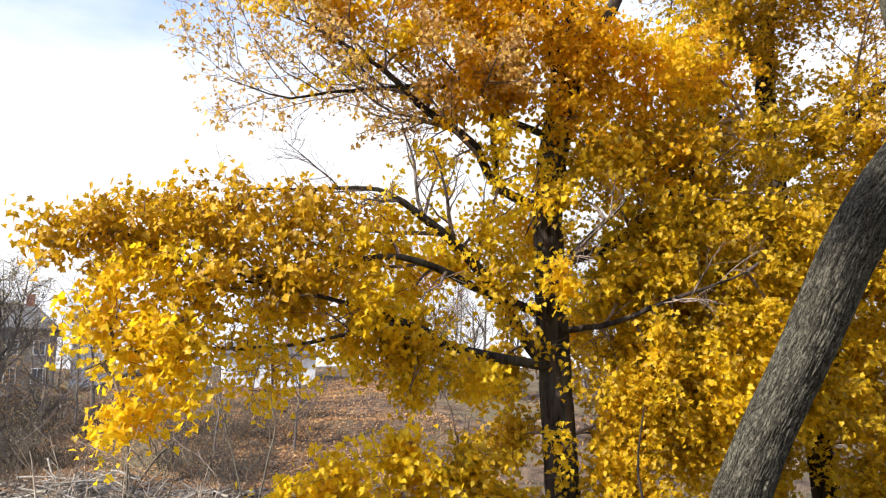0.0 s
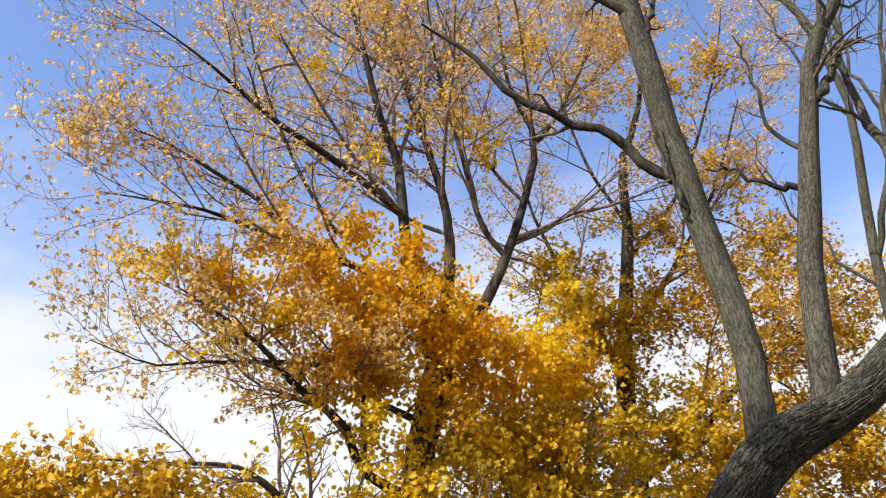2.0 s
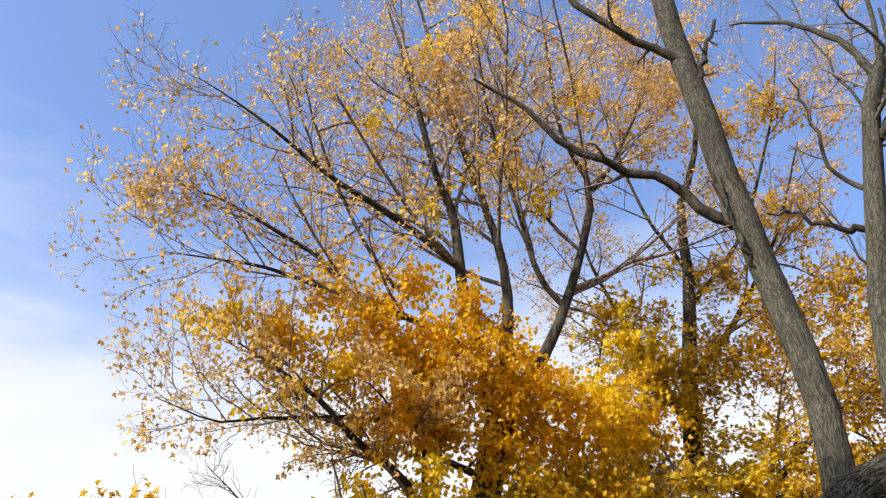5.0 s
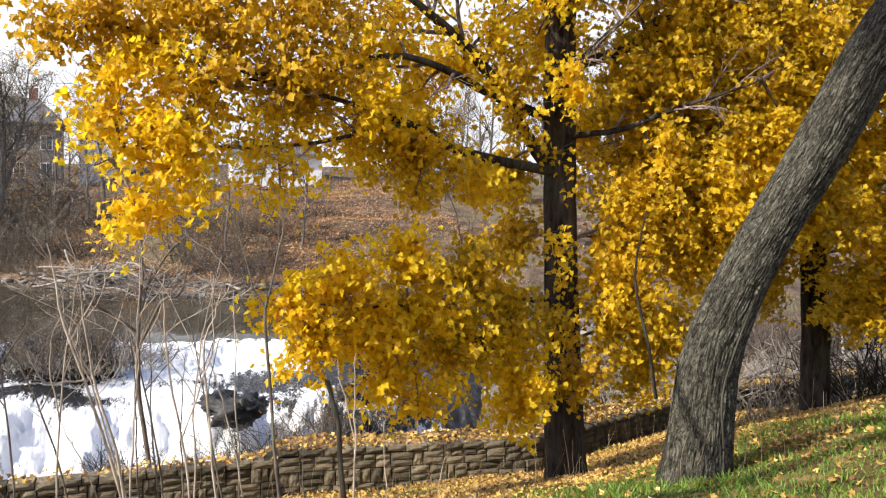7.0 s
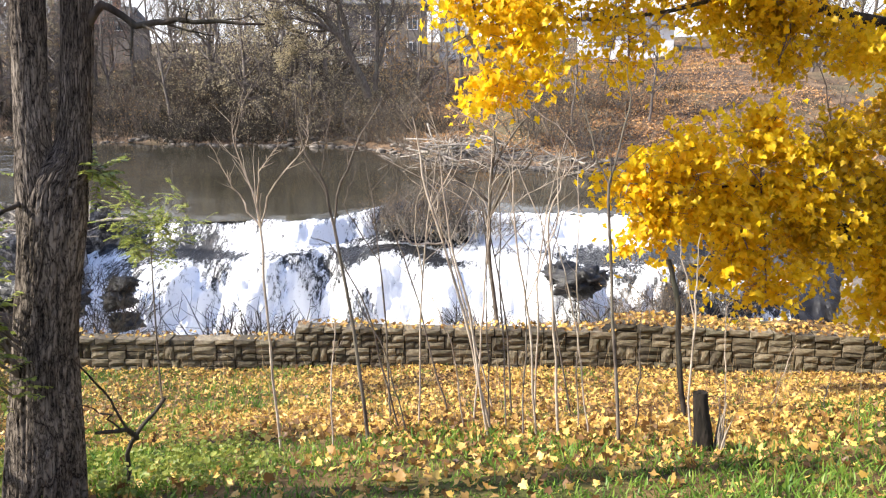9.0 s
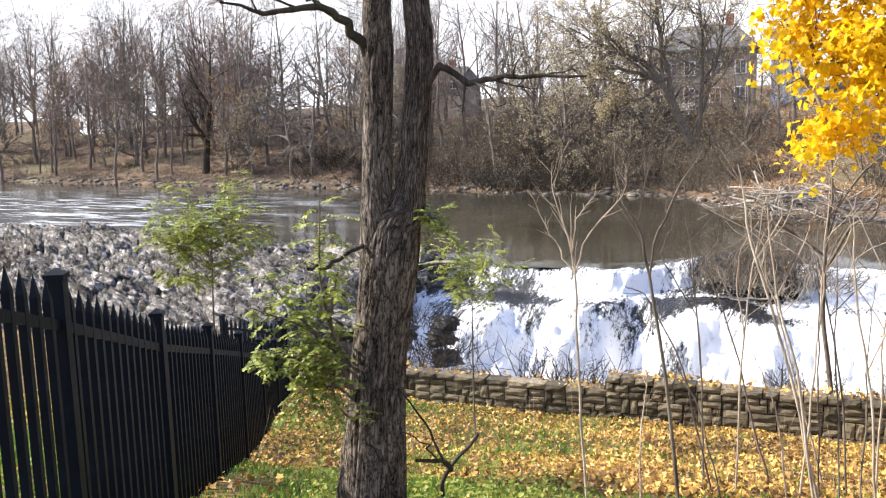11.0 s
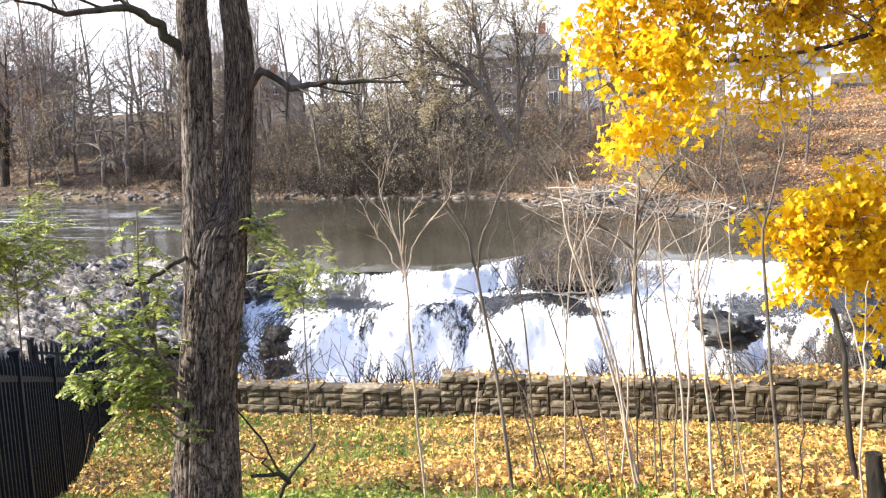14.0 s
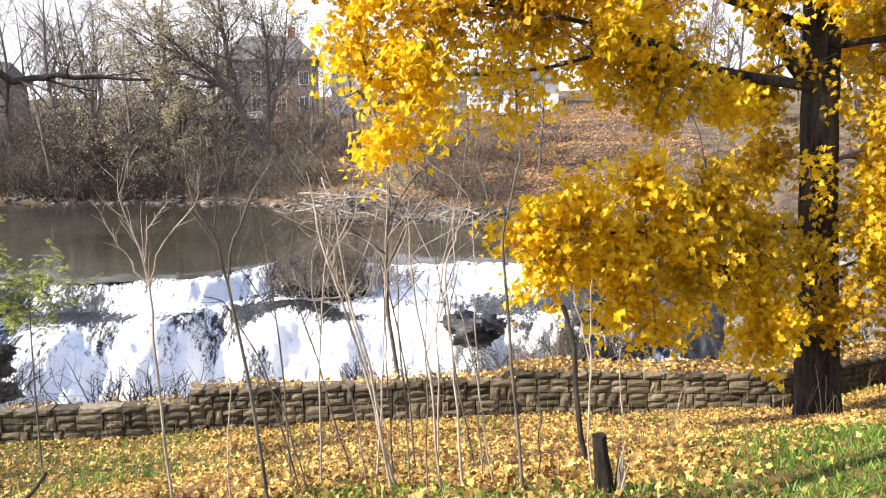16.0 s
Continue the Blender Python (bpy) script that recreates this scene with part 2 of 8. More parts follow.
def ledge_material():
    m = Mat("ledge_rock")
    beds = m.n.new("ShaderNodeAttribute")
    beds.attribute_name = "strata"
    v = beds.outputs["Vector"]
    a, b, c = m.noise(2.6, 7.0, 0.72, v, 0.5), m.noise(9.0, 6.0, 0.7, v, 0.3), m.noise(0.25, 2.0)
    # dark end of the bands paints in the shadow of undercut fissures
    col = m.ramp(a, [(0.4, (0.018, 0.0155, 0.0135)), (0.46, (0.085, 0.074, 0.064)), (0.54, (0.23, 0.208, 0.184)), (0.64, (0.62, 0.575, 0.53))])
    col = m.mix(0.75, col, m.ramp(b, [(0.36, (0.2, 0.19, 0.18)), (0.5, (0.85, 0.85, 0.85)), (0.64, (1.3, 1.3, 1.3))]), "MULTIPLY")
    col = m.mix(m.math("MULTIPLY", m.ramp(c, [(0.5, (0, 0, 0)), (0.7, (1, 1, 1))]), 0.3), col, (0.1, 0.085, 0.05))
    m.color(col).rough(0.8, 0.3).bump(m.math("ADD", a, m.math("MULTIPLY", b, 0.6)), 1.0, 0.16)
    return m.m


M["ledge"] = ledge_material()
M["wet_rock"] = rock_material("wet_rock", (0.008, 0.0075, 0.007), (0.024, 0.022, 0.02), (0.075, 0.07, 0.062), 2.2, 0.35)


def stone_material():
    m = Mat("wall_stone")
    a, b = m.noise(5.0, 5.0, 0.6), m.noise(32.0, 5.0, 0.6)
    tone = m.ramp(m.each(), [(0.0, (0.07, 0.058, 0.042)), (0.3, (0.155, 0.13, 0.094)), (0.6, (0.235, 0.197, 0.14)), (0.85, (0.34, 0.285, 0.2)), (1.0, (0.185, 0.17, 0.12))])
    tone = m.mix(m.math("MULTIPLY", m.ramp(m.noise(1.3, 4.0), [(0.48, (0, 0, 0)), (0.66, (1, 1, 1))]), 0.45), tone, (0.1, 0.1, 0.06))
    col = m.mix(0.6, tone, m.ramp(a, [(0.36, (0.3, 0.28, 0.26)), (0.64, (1.3, 1.25, 1.15))]), "MULTIPLY")
    col = m.mix(0.7, col, m.ramp(b, [(0.3, (0.5, 0.5, 0.5)), (0.7, (1.15, 1.15, 1.15))]), "MULTIPLY")
    m.color(col).rough(0.92, 0.2).bump(m.math("ADD", a, m.math("MULTIPLY", b, 0.5)), 0.8, 0.02)
    return m.m


def plain(name, col, rough=0.6, spec=0.4, scale=6.0, vary=0.25, metal=0.0):
    m = Mat(name)
    a = m.noise(scale, 4.0)
    lo = tuple(c * (1 - vary) for c in col)
    hi = tuple(min(1.0, c * (1 + vary)) for c in col)
    m.color(m.ramp(a, [(0.35, lo), (0.65, hi)])).rough(rough, spec).bump(m.noise(scale * 8, 3.0), 0.15, 0.01)
    m.b.inputs["Metallic"].default_value = metal
    return m.m


M["stone"] = stone_material()
M["mortar"] = plain("mortar", (0.03, 0.026, 0.02), 0.95, 0.1, 20)
M["fence_black"] = plain("fence_black", (0.004, 0.0066, 0.011), 0.5, 0.1, 5, 0.4)


def river_material():
    m = Mat("river")
    v = m.coords((1, 2.4, 1))
    swell, rip = m.noise(0.5, 3.0, 0.5, v), m.noise(3.2, 4.0, 0.6, v)
    deep = m.ramp(m.noise(0.08, 2.0), [(0.4, (0.026, 0.024, 0.016)), (0.6, (0.046, 0.041, 0.029))])
    sep = m.n.new("ShaderNodeSeparateXYZ")
    m.l.new(m.coords(), sep.inputs[0])
    there = m.math("MULTIPLY", m.ramp(m.math("MULTIPLY", sep.outputs["X"], -0.0125), [(0.3, (0, 0, 0)), (0.55, (1, 1, 1))]), m.ramp(m.math("MULTIPLY", sep.outputs["Y"], 0.0166), [(0.7, (1, 1, 1)), (1.0, (0, 0, 0))]))
    white = m.ramp(m.noise(0.7, 6.0, 0.65, m.coords((0.35, 1.6, 1)), 0.5), [(0.5, (0, 0, 0)), (0.62, (1, 1, 1))])
    deep = m.mix(m.math("MULTIPLY", there, white), deep, (0.6, 0.62, 0.63))
    m.color(deep).rough(m.math("ADD", 0.05, m.math("MULTIPLY", there, 0.2)), 0.5).bump(m.math("ADD", m.math("MULTIPLY", swell, 0.6), m.math("MULTIPLY", rip, 0.4)), 0.05, 0.12)
    m.b.inputs["IOR"].default_value = 1.33
    return m.m


M["river"] = river_material()


# ---------------------------------------------------------------- mesh helpers
rng = np.random.default_rng(7)


def fitted_bearing(az):
    """Bearing stretched and shifted a fifth of a degree to fit the camera's view."""
    return 1.0135 * az - 0.2


def pe(az, el, d):
    """A place by bearing, height angle and level distance from the viewpoint."""
    a = radians(fitted_bearing(az))
    return np.array([d * math.sin(a), d * math.cos(a), 1.6 + d * math.tan(radians(el))])


def mesh_of(name, V, F, mats, smooth=False, mi=None):
    """A mesh from vertices and faces of one size (n, k), or a list of such (V, F) pairs."""
    if isinstance(V, list):
        pairs, V, offs, n = V, [], [], 0
        groups = []
        for v, f in pairs:
            if len(v):
                groups.append(np.asarray(f) + n)
                V.append(np.asarray(v, float).reshape(-1, 3))
                n += len(V[-1])
        V = np.concatenate(V)
    else:
        groups = [np.asarray(F)]
        V = np.asarray(V, float).reshape(-1, 3)
    me = bpy.data.meshes.new(name)
    me.vertices.add(len(V))
    me.vertices.foreach_set("co", V.ravel().astype(np.float32))
    loops = np.concatenate([g.ravel() for g in groups]).astype(np.int32)
    totals = np.concatenate([np.full(len(g), g.shape[1]) for g in groups]).astype(np.int32)
    starts = np.concatenate([[0], np.cumsum(totals)[:-1]]).astype(np.int32)
    me.loops.add(len(loops))
    me.loops.foreach_set("vertex_index", loops)
    me.polygons.add(len(totals))
    me.polygons.foreach_set("loop_start", starts)
    me.polygons.foreach_set("loop_total", totals)
    if smooth:
        me.polygons.foreach_set("use_smooth", np.ones(len(totals), bool))
    for m in mats if isinstance(mats, (list, tuple)) else [mats]:
        me.materials.append(m)
    if mi is not None:
        me.polygons.foreach_set("material_index", np.asarray(mi, np.int32))
    me.update(calc_edges=True)
    me.validate()
    return me


def empty(name, at):
    e = new(name)
    e.location = at
    e.empty_display_size = 0.2
    return e


def piece(name, me, parent=None, label="", kind=""):
    """Links a mesh given in world places as one object, under a thing."""
    ob = new(name, me)
    if parent is not None:
        ob.parent = parent
        ob.matrix_parent_inverse = Matrix.Translation(parent.location).inverted() if parent.parent is None else Matrix.Identity(4)
    tagged(ob, label, "", "", kind)
    return ob


def unit(v):
    return v / np.maximum(np.linalg.norm(v, axis=-1, keepdims=True), 1e-9)


def tubes(P, R, sides=6, cap=True):
    """Round tapered tubes along n polylines P (n, k, 3) with radii R (n, k)."""
    n, k, _ = P.shape
    T = np.gradient(P, axis=1)
    T = unit(T)
    ref = np.where(np.abs(T[:, :1, 2:3]) > 0.8, np.array([1.0, 0, 0]), np.array([0, 0, 1.0]))
    U = unit(np.cross(T, np.broadcast_to(ref, T.shape)))
    W = np.cross(T, U)
    a = np.arange(sides) * 2 * np.pi / sides
    V = P[:, :, None] + R[:, :, None, None] * (np.cos(a)[:, None] * U[:, :, None] + np.sin(a)[:, None] * W[:, :, None])
    idx = np.arange(n * k * sides).reshape(n, k, sides)
    nxt = np.roll(idx, -1, axis=2)
    F = np.stack([idx[:, :-1], nxt[:, :-1], nxt[:, 1:], idx[:, 1:]], -1).reshape(-1, 4)
    return V.reshape(-1, 3), F


def grow(S, D, L, R, k=6, wob=0.12, up=0.0, tip=0.25, gen=rng):
    """n bending shoots from places S along D, of lengths L and base radii R. up: how far they turn to the sky."""
    n = len(S)
    P = np.zeros((n, k, 3))
    P[:, 0] = S
    d = unit(D)
    for i in range(1, k):
        d = unit(d + wob * gen.normal(size=(n, 3)) + np.array([0, 0, up]))
        P[:, i] = P[:, i - 1] + d * (L / (k - 1))[:, None]
    return P, R[:, None] * np.linspace(1, tip, k)[None]


def spawn(P, R, m, t0=0.25, t1=1.0, angle=(35, 65), length=(0.35, 0.6), gen=rng, flat=0.0, rscale=0.62):
    """m side shoots a branch: places, directions, lengths and radii."""
    n, k, _ = P.shape
    t = (t0 + (t1 - t0) * (np.arange(m)[None] + gen.random((n, m))) / m) * (k - 1)
    i = np.clip(t.astype(int), 0, k - 2)
    w = (t - i)[..., None]
    r = np.arange(n)[:, None]
    S = P[r, i] * (1 - w) + P[r, i + 1] * w
    T = unit(P[r, i + 1] - P[r, i])
    side = gen.normal(size=(n, m, 3))
    side[..., 2] *= 1 - flat
    side = unit(side - (side * T).sum(-1, keepdims=True) * T)
    a = np.radians(gen.uniform(*angle, (n, m)))[..., None]
    D = np.cos(a) * T + np.sin(a) * side
    total = np.linalg.norm(np.diff(P, axis=1), axis=2).sum(1)
    L = total[:, None] * gen.uniform(*length, (n, m)) * (1.2 - 0.55 * t / (k - 1))
    rad = (R[r, i] * (1 - w[..., 0]) + R[r, i + 1] * w[..., 0]) * rscale
    return S.reshape(-1, 3), D.reshape(-1, 3), L.ravel(), rad.ravel()


def curve_through(points, k=14):
    """A smooth polyline of k places through a few given ones (rows of x, y, z, radius)."""
    p = np.asarray(points, float)
    t = np.linspace(0, len(p) - 1, k)
    i = np.clip(t.astype(int), 0, len(p) - 2)
    w = (t - i)[:, None]
    q = np.concatenate([[2 * p[0] - p[1]], p, [2 * p[-1] - p[-2]]])
    a, b, c, d = q[i], q[i + 1], q[i + 2], q[i + 3]
    out = 0.5 * (2 * b + (c - a) * w + (2 * a - 5 * b + 4 * c - d) * w**2 + (3 * b - a - 3 * c + d) * w**3)
    return out[:, :3], np.maximum(out[:, 3], 0.002)


# A five-lobed leaf: half outline in the leaf's plane, mirrored
_half = [(0.0, 0.06), (0.24, -0.09), (0.5, 0.05), (0.34, 0.22), (0.62, 0.5), (0.35, 0.54), (0.24, 0.74), (0.0, 1.02)]
LOBED = np.array([(x, y, 0.3 * abs(x) - 0.3 * y * y) for x, y in _half] + [(-x, y, 0.3 * abs(x) - 0.3 * y * y) for x, y in _half[-2:0:-1]])
LOBED_F = np.array([(0, i, i + 1) for i in range(1, len(LOBED) - 1)])
SIMPLE = np.array([(0, 0, 0), (0.3, 0.35, 0.08), (0.22, 0.7, 0.06), (0, 1, 0), (-0.22, 0.7, 0.06), (-0.3, 0.35, 0.08)])
SIMPLE_F = np.array([(0, 1, 2, 3), (0, 3, 4, 5)])
THREE = np.array([(0, 0, 0), (0.5, 0.25, 0.06), (0.2, 0.42, 0.03), (0, 1, 0), (-0.2, 0.42, 0.03), (-0.5, 0.25, 0.06)])
THREE_F = np.array([(0, 1, 2), (0, 2, 3), (0, 3, 4), (0, 4, 5)])
TRI = np.array([(-0.35, 0, 0), (0.35, 0.1, 0), (0, 1, 0.1)])
TRI_F = np.array([(0, 1, 2)])


def leaves(at, size, shape=LOBED, faces=LOBED_F, droop=0.5, face=None, gen=rng):
    """Leaves at places (n, 3): the tip hangs by droop; face: a direction that the upper sides favour."""
    n = len(at)
    y = gen.normal(size=(n, 3))
    y[:, 2] = y[:, 2] * 0.5 - droop * 1.3
    y = unit(y)
    z = gen.normal(size=(n, 3))
    if face is not None:
        z = z * 0.55 + np.asarray(face)
    z = unit(z - (z * y).sum(1, keepdims=True) * y)
    x = np.cross(y, z)
    s = np.broadcast_to(size, (n,))[:, None, None]
    V = at[:, None] + s * (shape[None, :, :1] * x[:, None] + shape[None, :, 1:2] * y[:, None] + shape[None, :, 2:] * z[:, None])
    F = (faces[None] + (np.arange(n) * len(shape))[:, None, None]).reshape(-1, faces.shape[1])
    return V.reshape(-1, 3), F


def along(P, m, t0=0.2, jitter=0.03, gen=rng):
    """m places on each branch."""
    n, k, _ = P.shape
    t = (t0 + (1 - t0) * gen.random((n, m))) * (k - 1)
    i = np.clip(t.astype(int), 0, k - 2)
    w = (t - i)[..., None]
    r = np.arange(n)[:, None]
    return (P[r, i] * (1 - w) + P[r, i + 1] * w).reshape(-1, 3) + gen.normal(size=(n * m, 3)) * jitter


# ---------------------------------------------------------------- lie of the land
WATER = -3.4                                    # upper river
WALL_X = [-60.0, -11.7, -10.3, -4.2, 1.2, 5.5, 7.7, 11.2, 17.0, 60.0]
WALL_Y = [10.0, 12.15, 12.3, 12.95, 13.45, 13.25, 14.3, 16.0, 17.2, 20.0]
BANK_X = [-400, -90, -14, -6, 2, 12, 40, 400]
BANK_Y = [70, 63, 59, 49, 46, 44, 42, 42]


def smooth(a, b, x):
    t = np.clip((x - a) / (b - a), 0, 1)
    return t * t * (3 - 2 * t)


def waves(x, y, scale, seed, octaves=4):
    """Cheap smooth noise in about -1..1: sums of turned sines."""
    g = np.random.default_rng(seed)
    out = np.zeros(np.broadcast(x, y).shape)
    amp = 1.0
    for o in range(octaves):
        for _ in range(3):
            a, p, q = g.uniform(0, 2 * np.pi), g.uniform(0, 6.28), g.uniform(0.7, 1.4) * scale * 2**o
            out = out + amp / 3 * np.sin(q * (x * np.cos(a) + y * np.sin(a)) + p + 1.5 * np.sin(q * 0.6 * (y * np.cos(a) - x * np.sin(a))))
        amp *= 0.55
    return out


def near_ground(x, y):
    """The grassy slope from the viewpoint down to the wall."""
    s = y / np.interp(x, WALL_X, WALL_Y)
    left = np.interp(s, [-3, 0, 0.2, 0.55, 0.8, 1.0, 1.05], [0.8, 0.0, -0.76, -2.25, -2.95, -3.33, -3.36])
    mid = np.interp(s, [-3, 0, 0.2, 0.48, 0.75, 1.0, 1.05], [0.8, 0.0, -0.5, -1.43, -2.45, -3.2, -3.22])
    right = np.interp(s, [-3, 0, 0.25, 0.5, 0.7, 0.85, 1.0, 1.05], [0.8, 0.0, -0.2, -0.72, -1.5, -2.35, -3.0, -3.05])
    a, b = smooth(-7, 0, x), smooth(0, 8, x)
    return np.where(x < 0, left * (1 - a) + mid * a, mid * (1 - b) + right * b) + 0.035 * waves(x, y, 1.6, 3)


def wall_top(x):
    """Height of the wall's coping, which steps up twice."""
    return np.where(x < -4.25, -2.79, np.where(x < 1.14, -2.55, -2.42))


def land(x, y):
    yw = np.interp(x, WALL_X, WALL_Y)
    yb = np.interp(x, BANK_X, BANK_Y)
    z = near_ground(x, y)
    behind = wall_top(x) - np.interp(x, [-3, 1.5], [0.6, 0.12]) + 0.04 * waves(x, y, 3.0, 5)
    gorge = np.where(x < -15, -5.2, np.where(x < 6.5, -8.0, np.interp(x, [6.5, 9, 14], [-8.0, -4.4, -3.4])))
    drop = smooth(1.1, 4.2, y - yw)
    z2 = behind * (1 - drop) + gorge * drop
    bed = smooth(24, 31, y)
    river = np.interp(x, [8, 14], [-5.5, -3.2])
    z2 = z2 * (1 - bed) + river * bed
    z2 = z2 + 0.25 * waves(x, y, 0.7, 9) * drop
    up = y - yb
    rise = -5.5 + 2.5 * smooth(-3, 1.5, up) + 5.2 * smooth(0, 26, up) + 4.5 * smooth(22, 70, up) + 0.35 * waves(x, y, 0.3, 11) * smooth(0, 6, up)
    z2 = np.where(up > -3, np.maximum(rise, z2), z2)
    return np.where(y < yw + 0.22, z, z2)


def steps(lo, hi, fine_lo, fine_hi, fine, mid_lo, mid_hi, mid):
    """Grid lines: fine in the middle, coarser outwards, stretching far out."""
    a = list(np.arange(fine_lo, fine_hi, fine)) + list(np.arange(fine_hi, mid_hi, mid)) + list(np.arange(mid_lo, fine_lo, mid))
    far = mid
    p = mid_hi
    while p < hi:
        a.append(p)
        far *= 1.35
        p += far
    far, p = mid, mid_lo
    while p > lo:
        far *= 1.35
        p -= far
        a.append(p)
    return np.unique(np.round(np.array(a + [hi]), 3))


def sheet(x, y, z):
    V = np.stack([x, y, z], -1).reshape(-1, 3)
    r, c = x.shape
    i = np.arange(r * c).reshape(r, c)
    return V, np.stack([i[:-1, :-1], i[:-1, 1:], i[1:, 1:], i[1:, :-1]], -1).reshape(-1, 4)


gx = steps(-2500, 2500, -16, 14, 0.22, -130, 90, 1.6)
gy = steps(-2500, 2500, -2, 18, 0.22, -30, 110, 1.0)
X, Y = np.meshgrid(gx, gy)
V, F = sheet(X, Y, land(X, Y))
mid = V[F].mean(1)
mi = (mid[:, 1] > np.interp(mid[:, 0], WALL_X, WALL_Y) + 5).astype(int)
tagged(new("ground", mesh_of("ground", V, F, [M["ground"], M["far_ground"]], True, mi)), "grassy river bank and far wooded slope in autumn", "ground", "", "structure")

# ---------------------------------------------------------------- river and falls
CREST_X = [-60, -16, -13, -9, -6.5, 2.5, 8, 16]
CREST_Y = [27.5, 28.5, 27.5, 28.5, 31, 31.2, 31, 31]
cols = np.concatenate([np.arange(-400, -60, 12.0), np.arange(-60, 14.5, 0.5)])
t = np.linspace(0, 1, 60)[:, None]
cy = (np.interp(cols, CREST_X, CREST_Y) + 0.35 * waves(cols, 0 * cols, 0.9, 31) - 0.12)[None]
Y = cy + (85 - cy) * t**1.3
X = np.broadcast_to(cols, Y.shape)
V, F = sheet(X, Y, WATER + 0.012 * waves(X, Y, 1.3, 21) - 0.08 * smooth(1.2, 0, Y - cy))
tagged(new("river", mesh_of("river", V, F, M["river"], True)), "slow dark river above the falls", "water", "", "structure")


def cascade(x, y):
    """Height of the falls' bed: a first drop, a shelf, then the long drop."""
    cy = np.interp(x, CREST_X, CREST_Y) + 0.35 * waves(x, 0 * x, 0.9, 31)
    q = cy - y
    shelf = 4.3 + 1.5 * waves(x, 0.3 * y, 0.6, 33) + 0.5 * waves(x, 0.5 * y, 2.1, 34) - 1.5 * smooth(-6, -8, x)
    return WATER - 0.06 - 0.85 * smooth(0.0, 1.3, q) - 0.55 * smooth(1.3, 5.5, q) - 2.6 * smooth(0, 1, (q - shelf) / 3.4) - 0.1 * np.maximum(q - shelf - 3, 0)


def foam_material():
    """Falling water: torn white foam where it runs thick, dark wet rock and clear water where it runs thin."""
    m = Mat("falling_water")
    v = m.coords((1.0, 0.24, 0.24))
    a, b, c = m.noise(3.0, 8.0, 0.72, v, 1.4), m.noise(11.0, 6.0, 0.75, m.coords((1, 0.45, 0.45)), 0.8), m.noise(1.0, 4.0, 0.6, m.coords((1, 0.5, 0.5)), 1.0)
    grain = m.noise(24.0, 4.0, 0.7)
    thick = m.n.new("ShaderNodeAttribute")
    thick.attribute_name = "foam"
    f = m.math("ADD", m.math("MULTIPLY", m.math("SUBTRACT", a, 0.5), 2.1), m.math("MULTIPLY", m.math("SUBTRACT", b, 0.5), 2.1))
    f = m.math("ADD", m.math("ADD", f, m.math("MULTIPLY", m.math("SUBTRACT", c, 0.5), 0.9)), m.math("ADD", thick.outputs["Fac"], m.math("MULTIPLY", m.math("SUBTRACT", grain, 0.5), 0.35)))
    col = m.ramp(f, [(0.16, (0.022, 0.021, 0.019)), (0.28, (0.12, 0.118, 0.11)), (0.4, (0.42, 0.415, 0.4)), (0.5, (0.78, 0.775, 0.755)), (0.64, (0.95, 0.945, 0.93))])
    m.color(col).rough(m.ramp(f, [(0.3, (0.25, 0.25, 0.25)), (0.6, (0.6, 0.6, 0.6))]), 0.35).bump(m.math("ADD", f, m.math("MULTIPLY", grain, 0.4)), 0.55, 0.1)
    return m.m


M["foam"] = foam_material()
X, Y = np.meshgrid(np.arange(-16.5, 9.2, 0.085), np.arange(18.0, 32.2, 0.085))
base = cascade(X, Y)
steep = np.clip(np.gradient(base, axis=0) / 0.085, 0, 2)
A = np.degrees(np.arctan2(X, Y))
Q = np.interp(X, CREST_X, CREST_Y) + 0.35 * waves(X, 0 * X, 0.9, 31) - Y


def hump(a0, q0, wa, wq):
    """A smooth mound about a bearing and a way down from the crest."""
    return np.exp(-(((A - a0) / wa) ** 2 + ((Q - q0) / wq) ** 2) ** 1.5)


rag = waves(X, Y, 1.1, 47, 4)
domes = 0.5 * hump(-9.0, 0.5, 4.0, 0.9) + 0.5 * hump(-11.0, 3.9, 3.6, 1.3) + 0.6 * hump(1.4, 5.2, 2.0, 1.0) + 0.35 * hump(-20.0, 3.5, 3.5, 1.0) + 0.15 * hump(-27.0, 2.5, 3.5, 1.6) + 0.5 * hump(9.0, 3.5, 3.0, 3.0)
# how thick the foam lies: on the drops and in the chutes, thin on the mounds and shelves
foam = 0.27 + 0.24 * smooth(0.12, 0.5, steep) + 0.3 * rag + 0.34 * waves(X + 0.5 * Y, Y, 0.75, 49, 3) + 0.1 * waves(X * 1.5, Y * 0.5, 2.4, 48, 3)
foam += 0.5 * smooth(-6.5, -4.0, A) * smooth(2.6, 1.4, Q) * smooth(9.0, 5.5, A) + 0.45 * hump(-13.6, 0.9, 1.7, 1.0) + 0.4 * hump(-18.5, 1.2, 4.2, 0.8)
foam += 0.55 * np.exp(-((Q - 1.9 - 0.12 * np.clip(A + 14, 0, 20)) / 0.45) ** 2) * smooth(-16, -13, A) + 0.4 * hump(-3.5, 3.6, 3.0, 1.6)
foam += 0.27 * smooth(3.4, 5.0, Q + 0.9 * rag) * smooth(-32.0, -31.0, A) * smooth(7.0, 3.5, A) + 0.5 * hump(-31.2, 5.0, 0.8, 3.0)
